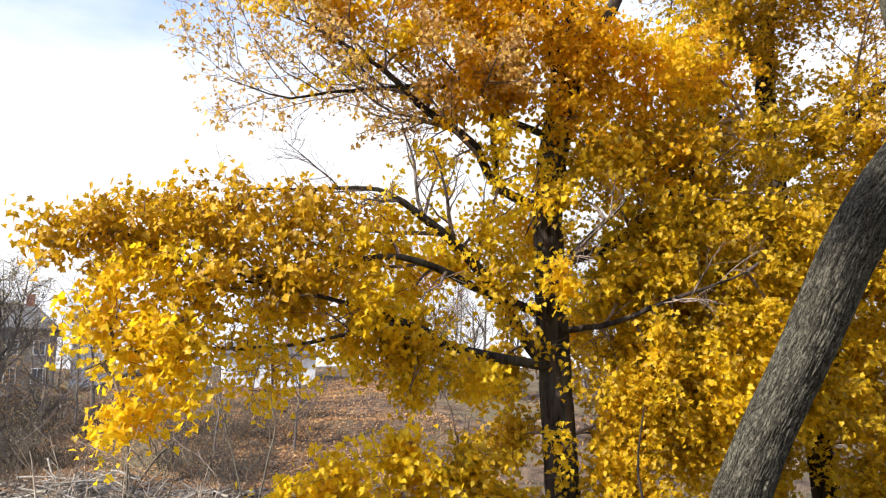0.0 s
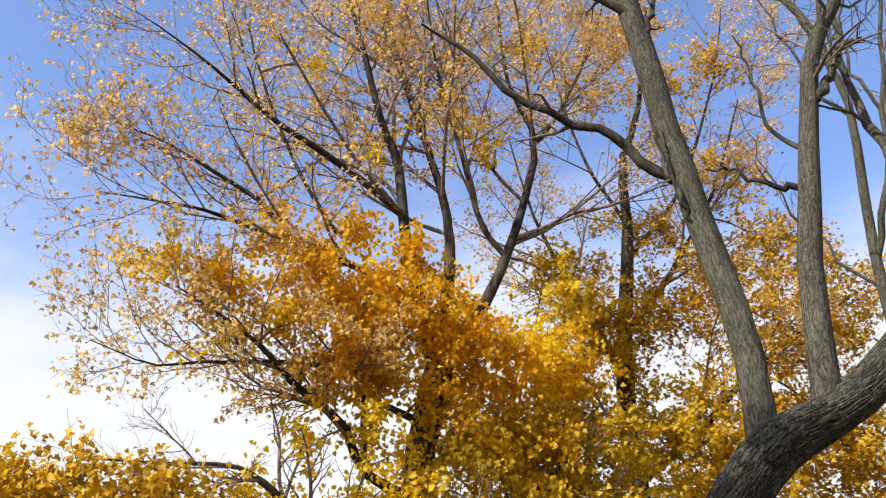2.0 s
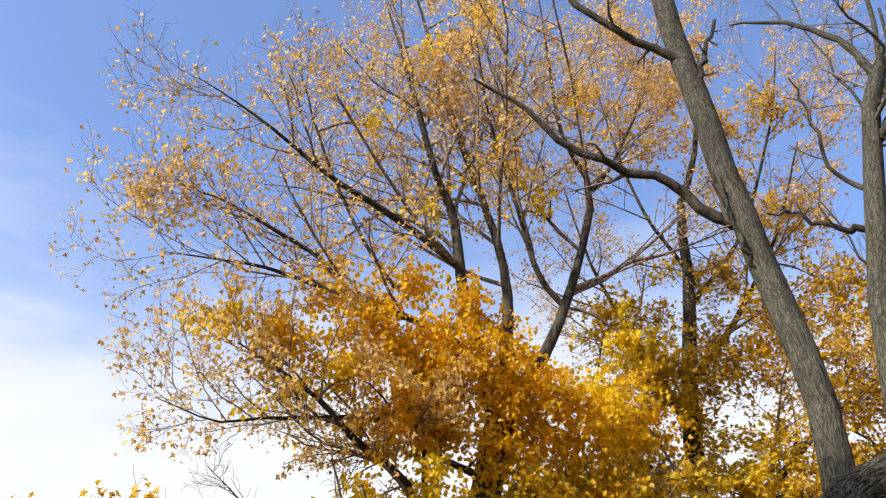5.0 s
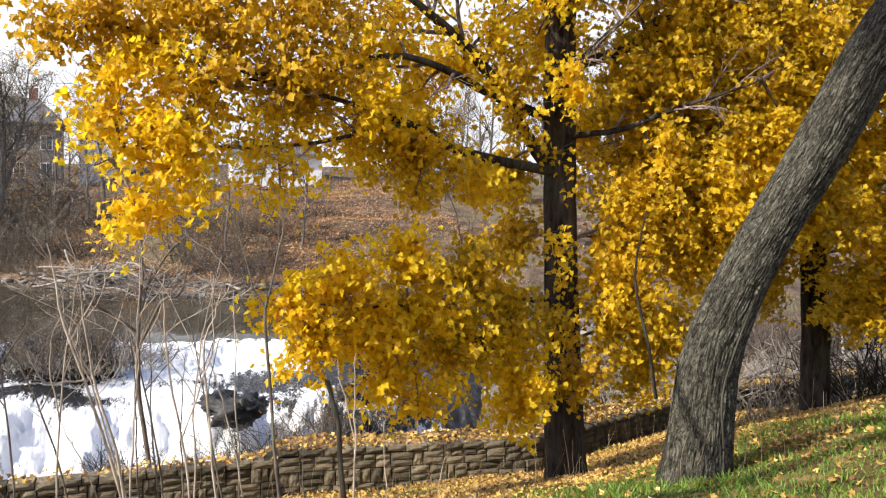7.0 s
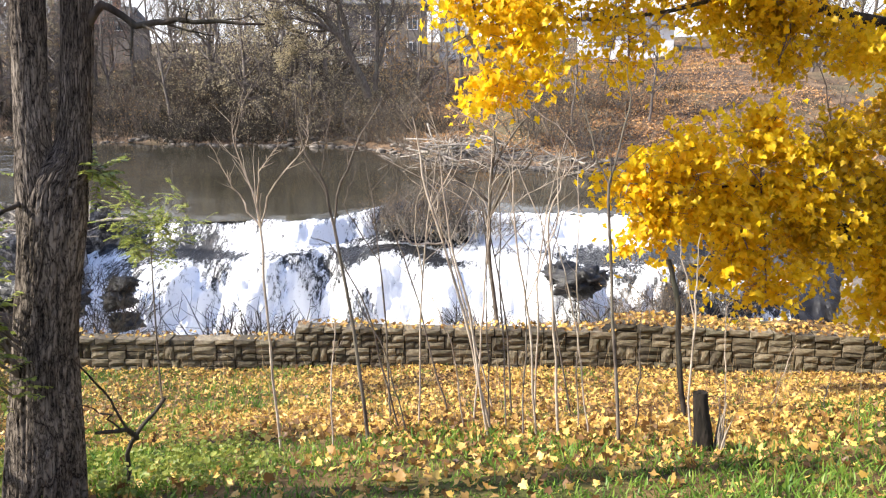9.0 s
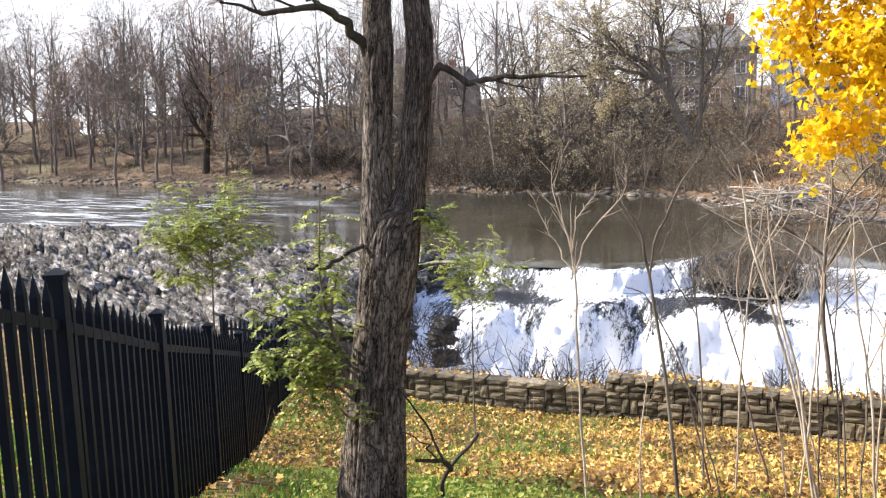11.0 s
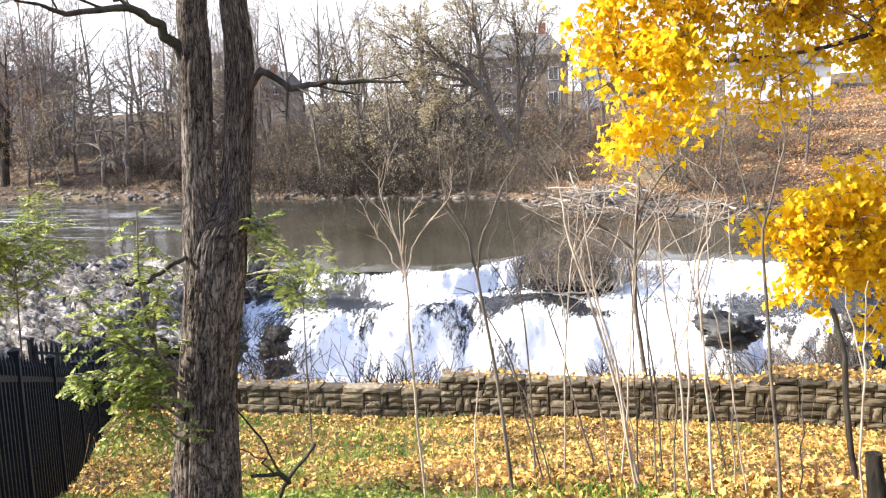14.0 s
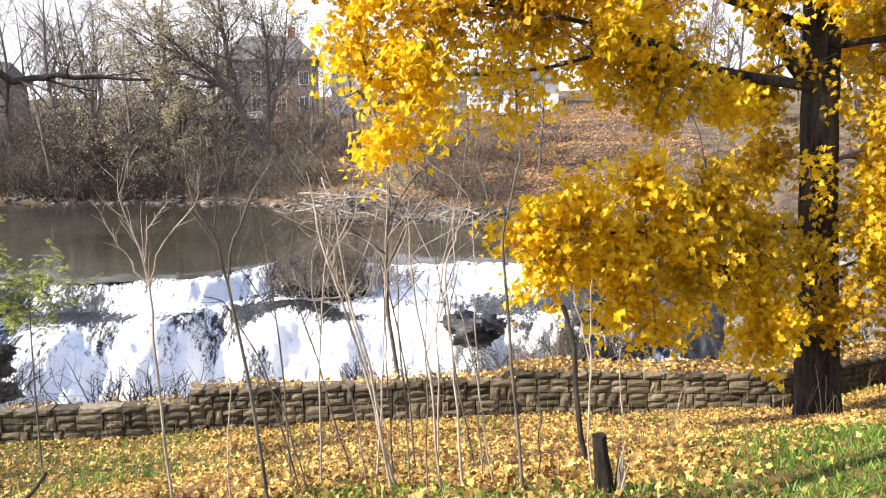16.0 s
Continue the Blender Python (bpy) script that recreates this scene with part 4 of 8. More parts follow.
mx, my = pe(24.8, -18.3, 12.45)[:2]
# Ol and Am are the tints with shade painted into their colour
O, Yl, Ol, Am = "leaf_orange", "leaf_yellow", "leaf_olive_shade", "leaf_amber_shade"
maple_tree(
    "maple_tree", "large maple with golden yellow and orange autumn leaves, dark trunk", (mx, my, float(land(mx, my))),
    [(24.8, -19.4, 12.45, 0.3), (24.6, -15.5, 12.45, 0.29), (24.2, -7, 12.45, 0.26), (23.8, 3.3, 12.45, 0.235), (23.7, 14.4, 12.45, 0.23), (25.3, 22.2, 12.5, 0.23), (25.5, 25.6, 12.5, 0.19)],
    [
        [(24.9, 22.5, 12.5, 0.16), (22.8, 29.8, 12.3, 0.13), (21.7, 36.0, 12.1, 0.12), (20.4, 38.7, 12.0, 0.09), (18.1, 43.9, 11.9, 0.07), (14.9, 49.7, 11.9, 0.03)],
        [(25.5, 25.0, 12.5, 0.15), (25.8, 31.0, 12.7, 0.115), (23.9, 36.8, 12.8, 0.1), (21.7, 41.4, 12.9, 0.08), (16.4, 51.3, 13.1, 0.03)],
        [(25.6, 22.5, 12.5, 0.16), (28.7, 26.7, 12.8, 0.13), (31.2, 31.6, 13.0, 0.11), (33.1, 37.3, 13.2, 0.085), (31.2, 40.9, 13.2, 0.06), (30.3, 45.5, 13.2, 0.04), (29.5, 51, 13.3, 0.02)],
        [(33.1, 37.3, 13.2, 0.07), (35.1, 39.1, 13.5, 0.05), (38.6, 43.3, 13.8, 0.03), (41, 47, 14, 0.015)],
        [(30.4, 29.7, 12.9, 0.08), (28.5, 32.1, 12.7, 0.07), (26.8, 37.2, 12.4, 0.055), (24.8, 42.2, 12.2, 0.04), (23.5, 48, 12, 0.02)],
        [(22.3, 32.3, 12.2, 0.1), (18.2, 34.9, 11.8, 0.085), (11.1, 37.9, 11.3, 0.065), (5.8, 40.2, 11.0, 0.04), (1.0, 41.8, 10.8, 0.02), (-2.2, 42.6, 10.6, 0.006)],
        [(24.9, 23.5, 12.5, 0.11), (21.4, 27.8, 12.0, 0.09), (14.2, 30.1, 11.5, 0.07), (6.9, 31.6, 11.2, 0.04), (2.0, 31.7, 11.0, 0.02), (-1.5, 31.5, 10.9, 0.006)],
        [(14.2, 30.1, 11.5, 0.06), (10.2, 32.8, 11.2, 0.05), (4.1, 34.9, 11.0, 0.03), (0.5, 35.6, 10.8, 0.015), (-2, 36, 10.8, 0.006)],
        [(17, 31, 11.7, 0.05), (13, 35.5, 11.5, 0.04), (9.5, 40.5, 11.3, 0.03), (7.5, 44, 11.2, 0.02), (6, 46, 11.2, 0.008)],
        [(23.6, 13.2, 12.4, 0.1), (20.2, 14.9, 12.0, 0.075), (18.2, 18.1, 11.7, 0.065), (15.0, 20.2, 11.4, 0.055), (12.2, 22.7, 11.2, 0.04), (8.6, 24.6, 11.0, 0.025), (5.5, 26, 10.9, 0.01)],
        [(22.8, 3.2, 12.4, 0.11), (21.4, 5.2, 12.2, 0.095), (18.4, 9.5, 11.7, 0.08), (15.7, 12.3, 11.3, 0.065), (12.9, 14.3, 11.0, 0.045), (10.5, 14.9, 10.8, 0.03), (3, 14.5, 10.2, 0.015)],
        [(24.3, 18.2, 12.4, 0.07), (20.7, 19.7, 12.0, 0.052), (17.1, 21.7, 11.6, 0.042), (9.3, 21.2, 11.2, 0.026), (5.5, 20.6, 11.0, 0.015), (1.5, 21.5, 10.7, 0.006)],
        [(23.8, 2.6, 12.4, 0.085), (17.5, 3.8, 11.3, 0.07), (12.9, 5.9, 10.7, 0.05), (8.6, 7.3, 10.2, 0.03), (3, 8.2, 9.9, 0.015)],
        [(22.6, 6.4, 12.3, 0.08), (18.8, 8.0, 11.6, 0.065), (15.6, 9.6, 11.0, 0.05), (12.1, 10.4, 10.5, 0.04), (4.7, 8.7, 9.8, 0.025), (-3, 10.5, 9.5, 0.012)],
        [(20.2, 14.7, 12.0, 0.055), (19.5, 20.7, 11.9, 0.045), (20.0, 23.3, 11.9, 0.02)],
        [(23.1, 4.2, 12.4, 0.06), (24.2, 8.6, 12.0, 0.05), (25.9, 11.2, 11.8, 0.04), (28.8, 14.1, 11.6, 0.02)],
        [(23.6, 5.0, 12.4, 0.06), (27.1, 5.2, 12.2, 0.045), (32, 7, 12.3, 0.03), (36, 8.5, 12.6, 0.012)],
        [(23.9, -6.5, 12.4, 0.05), (19.1, -6.4, 11.4, 0.035), (12.9, -7.0, 10.2, 0.018), (9, -7.2, 9.7, 0.008)],
        [(15.2, 5.0, 11.0, 0.04), (13.2, 5.4, 10.6, 0.03), (6.4, 4.0, 10.0, 0.022), (-2.3, 3.7, 9.4, 0.012), (-6, 2.5, 9.2, 0.006)],
        [(24.2, 9.5, 12.4, 0.09), (28.5, 11, 12.8, 0.07), (33, 14.5, 13.3, 0.045), (37, 18, 13.8, 0.015)],
    ],
    [
        (-6.8, 11.2, 9.5, 0.6, 0.4, 0.8, Am), (-3, 12.2, 9.8, 0.85, 0.42, 1.0, Am), (2, 12.3, 10, 0.85, 0.42, 1.0, Am), (6.5, 12.0, 10.3, 0.85, 0.45, 1.0, Am), (-4.3, 9, 9.5, 0.75, 0.4, 0.85, Yl),
        (1, 8.8, 9.7, 0.95, 0.42, 1.0, Am), (6, 8.5, 10, 0.9, 0.5, 1.0, Am), (10, 5, 10.5, 0.9, 0.6, 1.0, Yl), (14, 3.2, 11, 0.8, 0.5, 0.9, Ol), (10.5, 9.5, 10.4, 0.6, 0.4, 0.9, Yl),
        (-9.5, 10.2, 9.4, 0.3, 0.22, 0.8, Am), (-5.7, 5.5, 9.3, 0.42, 0.4, 0.9, Yl), (-3.6, 3, 9.2, 0.48, 0.45, 0.95, Yl), (-4.2, -0.2, 9.2, 0.28, 0.36, 0.9, Yl), (-0.9, 5.0, 9.3, 0.55, 0.38, 0.85, Yl), (-1.4, 1.2, 9.2, 0.28, 0.36, 0.85, Yl),
        (2.5, 3.6, 9.6, 0.4, 0.28, 0.7, Yl), (5, 4, 9.8, 0.4, 0.3, 0.6, Yl), (4.9, 0.6, 9.8, 0.18, 0.15, 0.6, Yl), (14, 0.5, 10.6, 0.35, 0.25, 0.5, Yl),
        (5.8, -7.4, 9.5, 0.29, 0.24, 1.2, Yl), (7.4, -9.7, 9.7, 0.39, 0.26, 1.2, Yl), (9.3, -6.0, 9.9, 0.54, 0.24, 1.2, Yl), (10.9, -8.4, 10.1, 0.54, 0.31, 1.1, Yl), (12.6, -11.7, 10.2, 0.48, 0.28, 1.0, Yl), (13.5, -4.0, 10.4, 0.49, 0.18, 1.2, Yl), (14.8, -6.9, 10.5, 0.6, 0.3, 1.0, Yl), (16.9, -9.8, 10.7, 0.58, 0.33, 0.9, Ol), (17.8, -4.8, 10.8, 0.58, 0.23, 1.0, Ol),
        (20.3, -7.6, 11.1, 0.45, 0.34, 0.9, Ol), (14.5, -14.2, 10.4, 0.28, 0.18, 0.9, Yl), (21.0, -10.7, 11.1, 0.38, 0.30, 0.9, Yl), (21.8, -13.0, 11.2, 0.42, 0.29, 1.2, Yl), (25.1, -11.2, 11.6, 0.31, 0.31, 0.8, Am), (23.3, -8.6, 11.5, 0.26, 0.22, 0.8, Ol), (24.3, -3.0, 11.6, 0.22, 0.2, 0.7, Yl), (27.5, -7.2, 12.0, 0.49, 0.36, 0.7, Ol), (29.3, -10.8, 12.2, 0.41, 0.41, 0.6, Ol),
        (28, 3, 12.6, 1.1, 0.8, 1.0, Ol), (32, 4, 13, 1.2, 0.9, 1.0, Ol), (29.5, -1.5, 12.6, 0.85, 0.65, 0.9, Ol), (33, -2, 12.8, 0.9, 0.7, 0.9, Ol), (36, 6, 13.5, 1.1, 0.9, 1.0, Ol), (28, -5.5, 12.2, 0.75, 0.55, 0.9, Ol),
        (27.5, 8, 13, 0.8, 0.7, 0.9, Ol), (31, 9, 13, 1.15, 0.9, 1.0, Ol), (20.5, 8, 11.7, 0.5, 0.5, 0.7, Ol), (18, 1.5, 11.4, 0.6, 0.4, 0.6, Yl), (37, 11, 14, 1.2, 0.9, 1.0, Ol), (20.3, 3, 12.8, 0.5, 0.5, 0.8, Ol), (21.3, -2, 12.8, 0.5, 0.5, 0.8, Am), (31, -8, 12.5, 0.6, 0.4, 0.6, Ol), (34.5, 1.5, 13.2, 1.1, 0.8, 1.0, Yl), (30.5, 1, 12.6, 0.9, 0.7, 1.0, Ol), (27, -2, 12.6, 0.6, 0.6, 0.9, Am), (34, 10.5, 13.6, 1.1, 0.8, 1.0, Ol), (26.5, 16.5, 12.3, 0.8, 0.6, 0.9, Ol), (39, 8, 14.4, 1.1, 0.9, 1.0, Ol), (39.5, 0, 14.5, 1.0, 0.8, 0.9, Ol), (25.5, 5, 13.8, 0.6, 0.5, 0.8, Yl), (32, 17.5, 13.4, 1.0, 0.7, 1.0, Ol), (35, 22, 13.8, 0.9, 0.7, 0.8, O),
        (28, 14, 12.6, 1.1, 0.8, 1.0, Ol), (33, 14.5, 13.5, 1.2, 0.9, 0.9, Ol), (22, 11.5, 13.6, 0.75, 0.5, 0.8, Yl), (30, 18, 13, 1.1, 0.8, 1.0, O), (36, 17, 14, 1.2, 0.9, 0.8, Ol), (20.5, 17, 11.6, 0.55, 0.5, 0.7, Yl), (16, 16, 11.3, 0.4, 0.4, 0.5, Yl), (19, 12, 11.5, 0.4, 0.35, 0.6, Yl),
        (21, 26, 11.6, 1.1, 0.6, 1.2, O), (16, 27.5, 11.4, 0.95, 0.55, 1.1, O), (26, 25, 12, 0.95, 0.6, 1.1, O), (23, 28.8, 12, 0.85, 0.5, 1.0, O), (13, 30, 11.5, 0.7, 0.45, 0.9, O), (18, 31, 11.8, 0.7, 0.4, 0.9, O), (28, 22.5, 12.5, 1.0, 0.7, 1.1, O), (32, 22, 13, 1.0, 0.7, 0.9, Yl),
        (9, 26.5, 11, 0.75, 0.42, 0.9, O), (5, 27.5, 11, 0.55, 0.35, 0.7, Yl), (19, 22.5, 11.5, 0.85, 0.5, 1.1, O), (14, 24.5, 11.1, 0.6, 0.4, 0.9, Yl), (10, 23, 11, 0.5, 0.35, 0.5, Yl), (24.5, 20, 12, 0.7, 0.5, 0.8, O), (14, 7.5, 11.4, 0.6, 0.4, 0.7, Yl), (17, 9.8, 11.8, 0.6, 0.4, 0.7, Yl), (12.5, 11.5, 11, 0.6, 0.4, 0.7, Yl), (24.6, 9, 11.6, 0.35, 0.4, 0.7, Yl), (23, 14.5, 11.5, 0.5, 0.4, 0.7, Yl), (26, 14, 11.9, 0.5, 0.5, 0.8, Ol), (17, 20, 11.5, 0.6, 0.4, 0.8, O), (35, 27, 13.5, 0.7, 0.5, 0.5, Yl),
        (19, 47, 12, 0.5, 0.4, 0.5, Yl), (26, 40, 12.4, 0.5, 0.5, 0.5, Yl), (14, 42, 11.5, 0.5, 0.35, 0.35, Yl), (33, 44, 13.4, 0.6, 0.5, 0.5, O), (24, 50, 12.6, 0.8, 0.5, 0.5, Yl), (20, 36, 12, 0.4, 0.35, 0.4, Yl), (29, 36, 12.8, 0.4, 0.35, 0.4, Yl),
    ],
    11, (13, 9, 4, 11, (0.28, 0.5), "leaf_tan"), 0.08)

rx, ry = pe(40.3, -13.4, 16.5)[:2]
maple_tree(
    "maple_tree", "smaller maple behind, thinning yellow leaves on a dark vine-covered trunk", (rx, ry, float(land(rx, ry))),
    [(40.3, -14.6, 16.5, 0.28), (40.2, -6.7, 16.5, 0.24), (39.4, 4, 16.5, 0.22), (38.6, 13.9, 16.5, 0.2), (38.6, 22, 16.6, 0.18), (39.9, 30.1, 16.8, 0.13), (40.2, 35.4, 16.9, 0.1), (42.0, 38.6, 17, 0.07), (44, 45, 17, 0.03)],
    [
        [(38.6, 21, 16.6, 0.11), (36, 26, 16.6, 0.08), (33, 32, 16.4, 0.05), (31, 38, 16.4, 0.02)],
        [(39, 24, 16.6, 0.11), (43, 28, 16.7, 0.08), (47, 33, 16.8, 0.05), (50, 38, 16.8, 0.02)],
        [(39.7, 29, 16.8, 0.08), (44, 33, 17, 0.06), (48, 39.5, 17, 0.04), (50, 44, 17, 0.015)],
        [(40, 31, 16.8, 0.07), (37, 36, 16.8, 0.05), (35, 42, 16.8, 0.03), (34, 47, 16.8, 0.012)],
        [(38.6, 14, 16.5, 0.1), (43, 17, 16.3, 0.08), (48, 21, 16.3, 0.05), (54, 24, 16.5, 0.02)],
        [(38.8, 9, 16.5, 0.09), (42, 9, 16, 0.06), (46, 8, 15.6, 0.03)],
        [(38.6, 17, 16.5, 0.09), (35, 19, 16.2, 0.06), (32, 22, 16, 0.03)],
    ],
    [
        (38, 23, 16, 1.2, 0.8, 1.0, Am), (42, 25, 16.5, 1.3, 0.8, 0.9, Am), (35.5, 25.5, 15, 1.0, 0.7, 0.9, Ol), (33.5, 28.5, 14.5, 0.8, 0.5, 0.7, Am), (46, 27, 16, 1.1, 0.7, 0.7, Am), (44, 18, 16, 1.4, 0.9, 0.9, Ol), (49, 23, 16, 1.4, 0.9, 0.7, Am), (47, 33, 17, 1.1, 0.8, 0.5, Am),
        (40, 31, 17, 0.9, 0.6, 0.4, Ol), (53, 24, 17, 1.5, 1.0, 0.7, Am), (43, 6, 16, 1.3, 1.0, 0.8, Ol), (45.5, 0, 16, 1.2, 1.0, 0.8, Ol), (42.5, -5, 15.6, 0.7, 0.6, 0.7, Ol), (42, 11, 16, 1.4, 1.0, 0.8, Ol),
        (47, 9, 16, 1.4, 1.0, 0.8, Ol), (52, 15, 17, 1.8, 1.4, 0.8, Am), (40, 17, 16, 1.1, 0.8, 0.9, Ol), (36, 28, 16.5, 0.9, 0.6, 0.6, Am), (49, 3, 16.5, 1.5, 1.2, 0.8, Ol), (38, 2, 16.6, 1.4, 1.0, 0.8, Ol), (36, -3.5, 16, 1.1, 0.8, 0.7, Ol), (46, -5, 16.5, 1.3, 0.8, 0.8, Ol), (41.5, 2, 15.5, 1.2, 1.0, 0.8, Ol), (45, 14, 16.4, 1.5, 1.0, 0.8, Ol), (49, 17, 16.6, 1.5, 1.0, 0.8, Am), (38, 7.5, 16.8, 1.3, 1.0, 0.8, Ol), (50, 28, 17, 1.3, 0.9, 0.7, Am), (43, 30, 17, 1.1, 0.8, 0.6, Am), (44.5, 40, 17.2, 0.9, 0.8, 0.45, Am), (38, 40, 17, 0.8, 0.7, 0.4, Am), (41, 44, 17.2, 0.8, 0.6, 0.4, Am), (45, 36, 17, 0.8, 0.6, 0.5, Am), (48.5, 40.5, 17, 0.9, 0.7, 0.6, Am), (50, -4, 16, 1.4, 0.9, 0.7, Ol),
    ],
    12, (10, 8, 5, 8, (0.3, 0.5), "leaf_tan"), 0.115)


def leaning_tree():
    gen = np.random.default_rng(21)
    bx, by = pe(33.2, -16, 9.2)[:2]
    root = tagged(empty("leaning_tree", (bx, by, float(land(bx, by)))), "leaning grey-barked tree, nearly bare, forked above a thick trunk", "tree")
    mat = M["bark_grey"]
    P, R = limb([(33.2, -18.4, 9.2, 0.345), (33.45, -15.2, 9.2, 0.32), (34.1, -9.2, 9.2, 0.29), (36.4, -3.0, 9.25, 0.265), (39.5, 3.0, 9.3, 0.26), (43.5, 11.0, 9.4, 0.27), (47.2, 15.4, 9.5, 0.29), (51.0, 17.2, 9.6, 0.24), (54.5, 19.2, 9.8, 0.22), (60, 24, 10.2, 0.17)], 26)
    piece("trunk", bark_mesh("trunk", P, R, M["bark_old"], 190, 10, 0.1, 21, 4, 0.25), root)
    rows = [
        [(47.0, 14.6, 9.5, 0.2), (46.9, 18.3, 9.5, 0.175), (46.95, 22.2, 9.5, 0.165), (45.75, 29.6, 9.5, 0.17), (44.35, 36.0, 9.5, 0.175), (43.0, 42.7, 9.5, 0.172), (41.6, 50.0, 9.5, 0.165), (41, 60, 9.5, 0.11)],
        [(51.0, 17.0, 9.6, 0.17), (51.3, 19.5, 9.6, 0.16), (52.4, 28.0, 9.7, 0.14), (54.5, 35.3, 9.8, 0.12), (56.2, 39.7, 9.8, 0.11), (59.4, 42.8, 9.8, 0.08), (61.0, 46.3, 9.9, 0.06), (62, 52, 9.9, 0.03)],
        [(44.0, 33.8, 9.5, 0.09), (42.4, 34.8, 9.45, 0.075), (39.9, 37.2, 9.3, 0.065), (35.8, 38.8, 9.1, 0.055), (31.0, 41.1, 8.9, 0.048), (27.5, 43.7, 8.8, 0.035), (23.2, 45.5, 8.6, 0.015)],
        [(43.2, 42.5, 9.5, 0.085), (43.4, 44.2, 9.5, 0.08), (40.2, 46.1, 9.3, 0.065), (35.2, 48.9, 9.0, 0.055), (30.3, 52.2, 8.8, 0.045), (24, 56, 8.6, 0.02)],
        [(43.2, 42.6, 9.5, 0.05), (43.9, 44.0, 9.4, 0.04), (46.0, 46.9, 9.4, 0.025)],
        [(55.9, 38.6, 9.8, 0.08), (56.3, 40.8, 9.8, 0.065), (55.6, 42.5, 9.8, 0.05), (53.5, 44.2, 9.8, 0.04), (50.5, 45.6, 9.8, 0.03), (47.1, 46.3, 9.8, 0.012)],
        [(55.3, 36.6, 9.8, 0.07), (56.8, 37.8, 9.8, 0.055), (57.6, 38.9, 9.8, 0.045), (59.6, 39.3, 9.8, 0.03)],
        [(54.0, 33.5, 9.8, 0.04), (51.5, 36, 9.8, 0.028), (51.3, 39.5, 9.9, 0.022), (50.6, 42, 9.9, 0.01)],
        [(53.6, 31.5, 9.8, 0.05), (51, 32, 9.7, 0.035), (48.5, 33.5, 9.6, 0.02), (46.5, 34, 9.5, 0.008)],
        [(58, 22, 10, 0.1), (59, 30, 10.4, 0.08), (58, 37, 10.6, 0.05), (58.5, 44, 10.8, 0.02)],
        [(45.1, 30.5, 9.4, 0.03), (43.6, 34.5, 9.2, 0.022), (42.9, 38.5, 9.1, 0.01)],
    ]
    limbs = []
    for n, r in enumerate(rows):
        LP, LR = limb(r, 16)
        LP[1:-1] += gen.normal(size=LP[1:-1].shape) * (0.012 if n < 2 else 0.025)
        limbs.append((LP, LR))
        piece("stem" if n < 2 else "limb", bark_mesh("limb", LP, LR, mat if n in (0, 1, 5, 6, 9) else M["bark_maple"], 84 if n < 2 else 12, 6, 0.08, 13 if n < 2 else 5, n), root)
    pairs, fine = shoots(limbs[2:], 5, 4, 3, gen, 0.03, (0.12, 0.28), 0.35, 0.0, 0.003)
    s = spawn(limbs[1][0][None], limbs[1][1][None], 10, 0.45, 1.0, (40, 75), (0.12, 0.22), gen, 0.0, 0.3)
    P1, R1 = grow(*s, 7, 0.25, 0.02, 0.25, gen)
    pairs.append(tubes(P1, R1, 5))
    p2, f2 = shoots([(a, b) for a, b in zip(P1, R1)], 5, 4, 0, gen, 0.0, (0.3, 0.6), 0.2, 0.0, 0.003)
    piece("twigwork", mesh_of("twigwork", pairs + p2, None, M["bark_sapling_dark"], False), root, "", "stuff")
    # a thin shoot and a vine at its foot
    s = limb([(30.6, -12.5, 8.9, 0.02), (30.0, -9, 8.8, 0.017), (29.0, -4.5, 8.8, 0.013), (29.6, 0, 8.8, 0.006)], 10)
    piece("side_shoot", mesh_of("side_shoot", *tubes(s[0][None], s[1][None], 6), M["bark_maple"], True), root)
    v = limb([(35.0, -15.2, 8.83, 0.012), (34.8, -12, 8.83, 0.012), (35.6, -8.6, 8.86, 0.01), (36.6, -5.5, 8.9, 0.006)], 10)
    piece("vine", mesh_of("vine", *tubes(v[0][None], v[1][None], 5), M["bark_maple"], True), root)


leaning_tree()


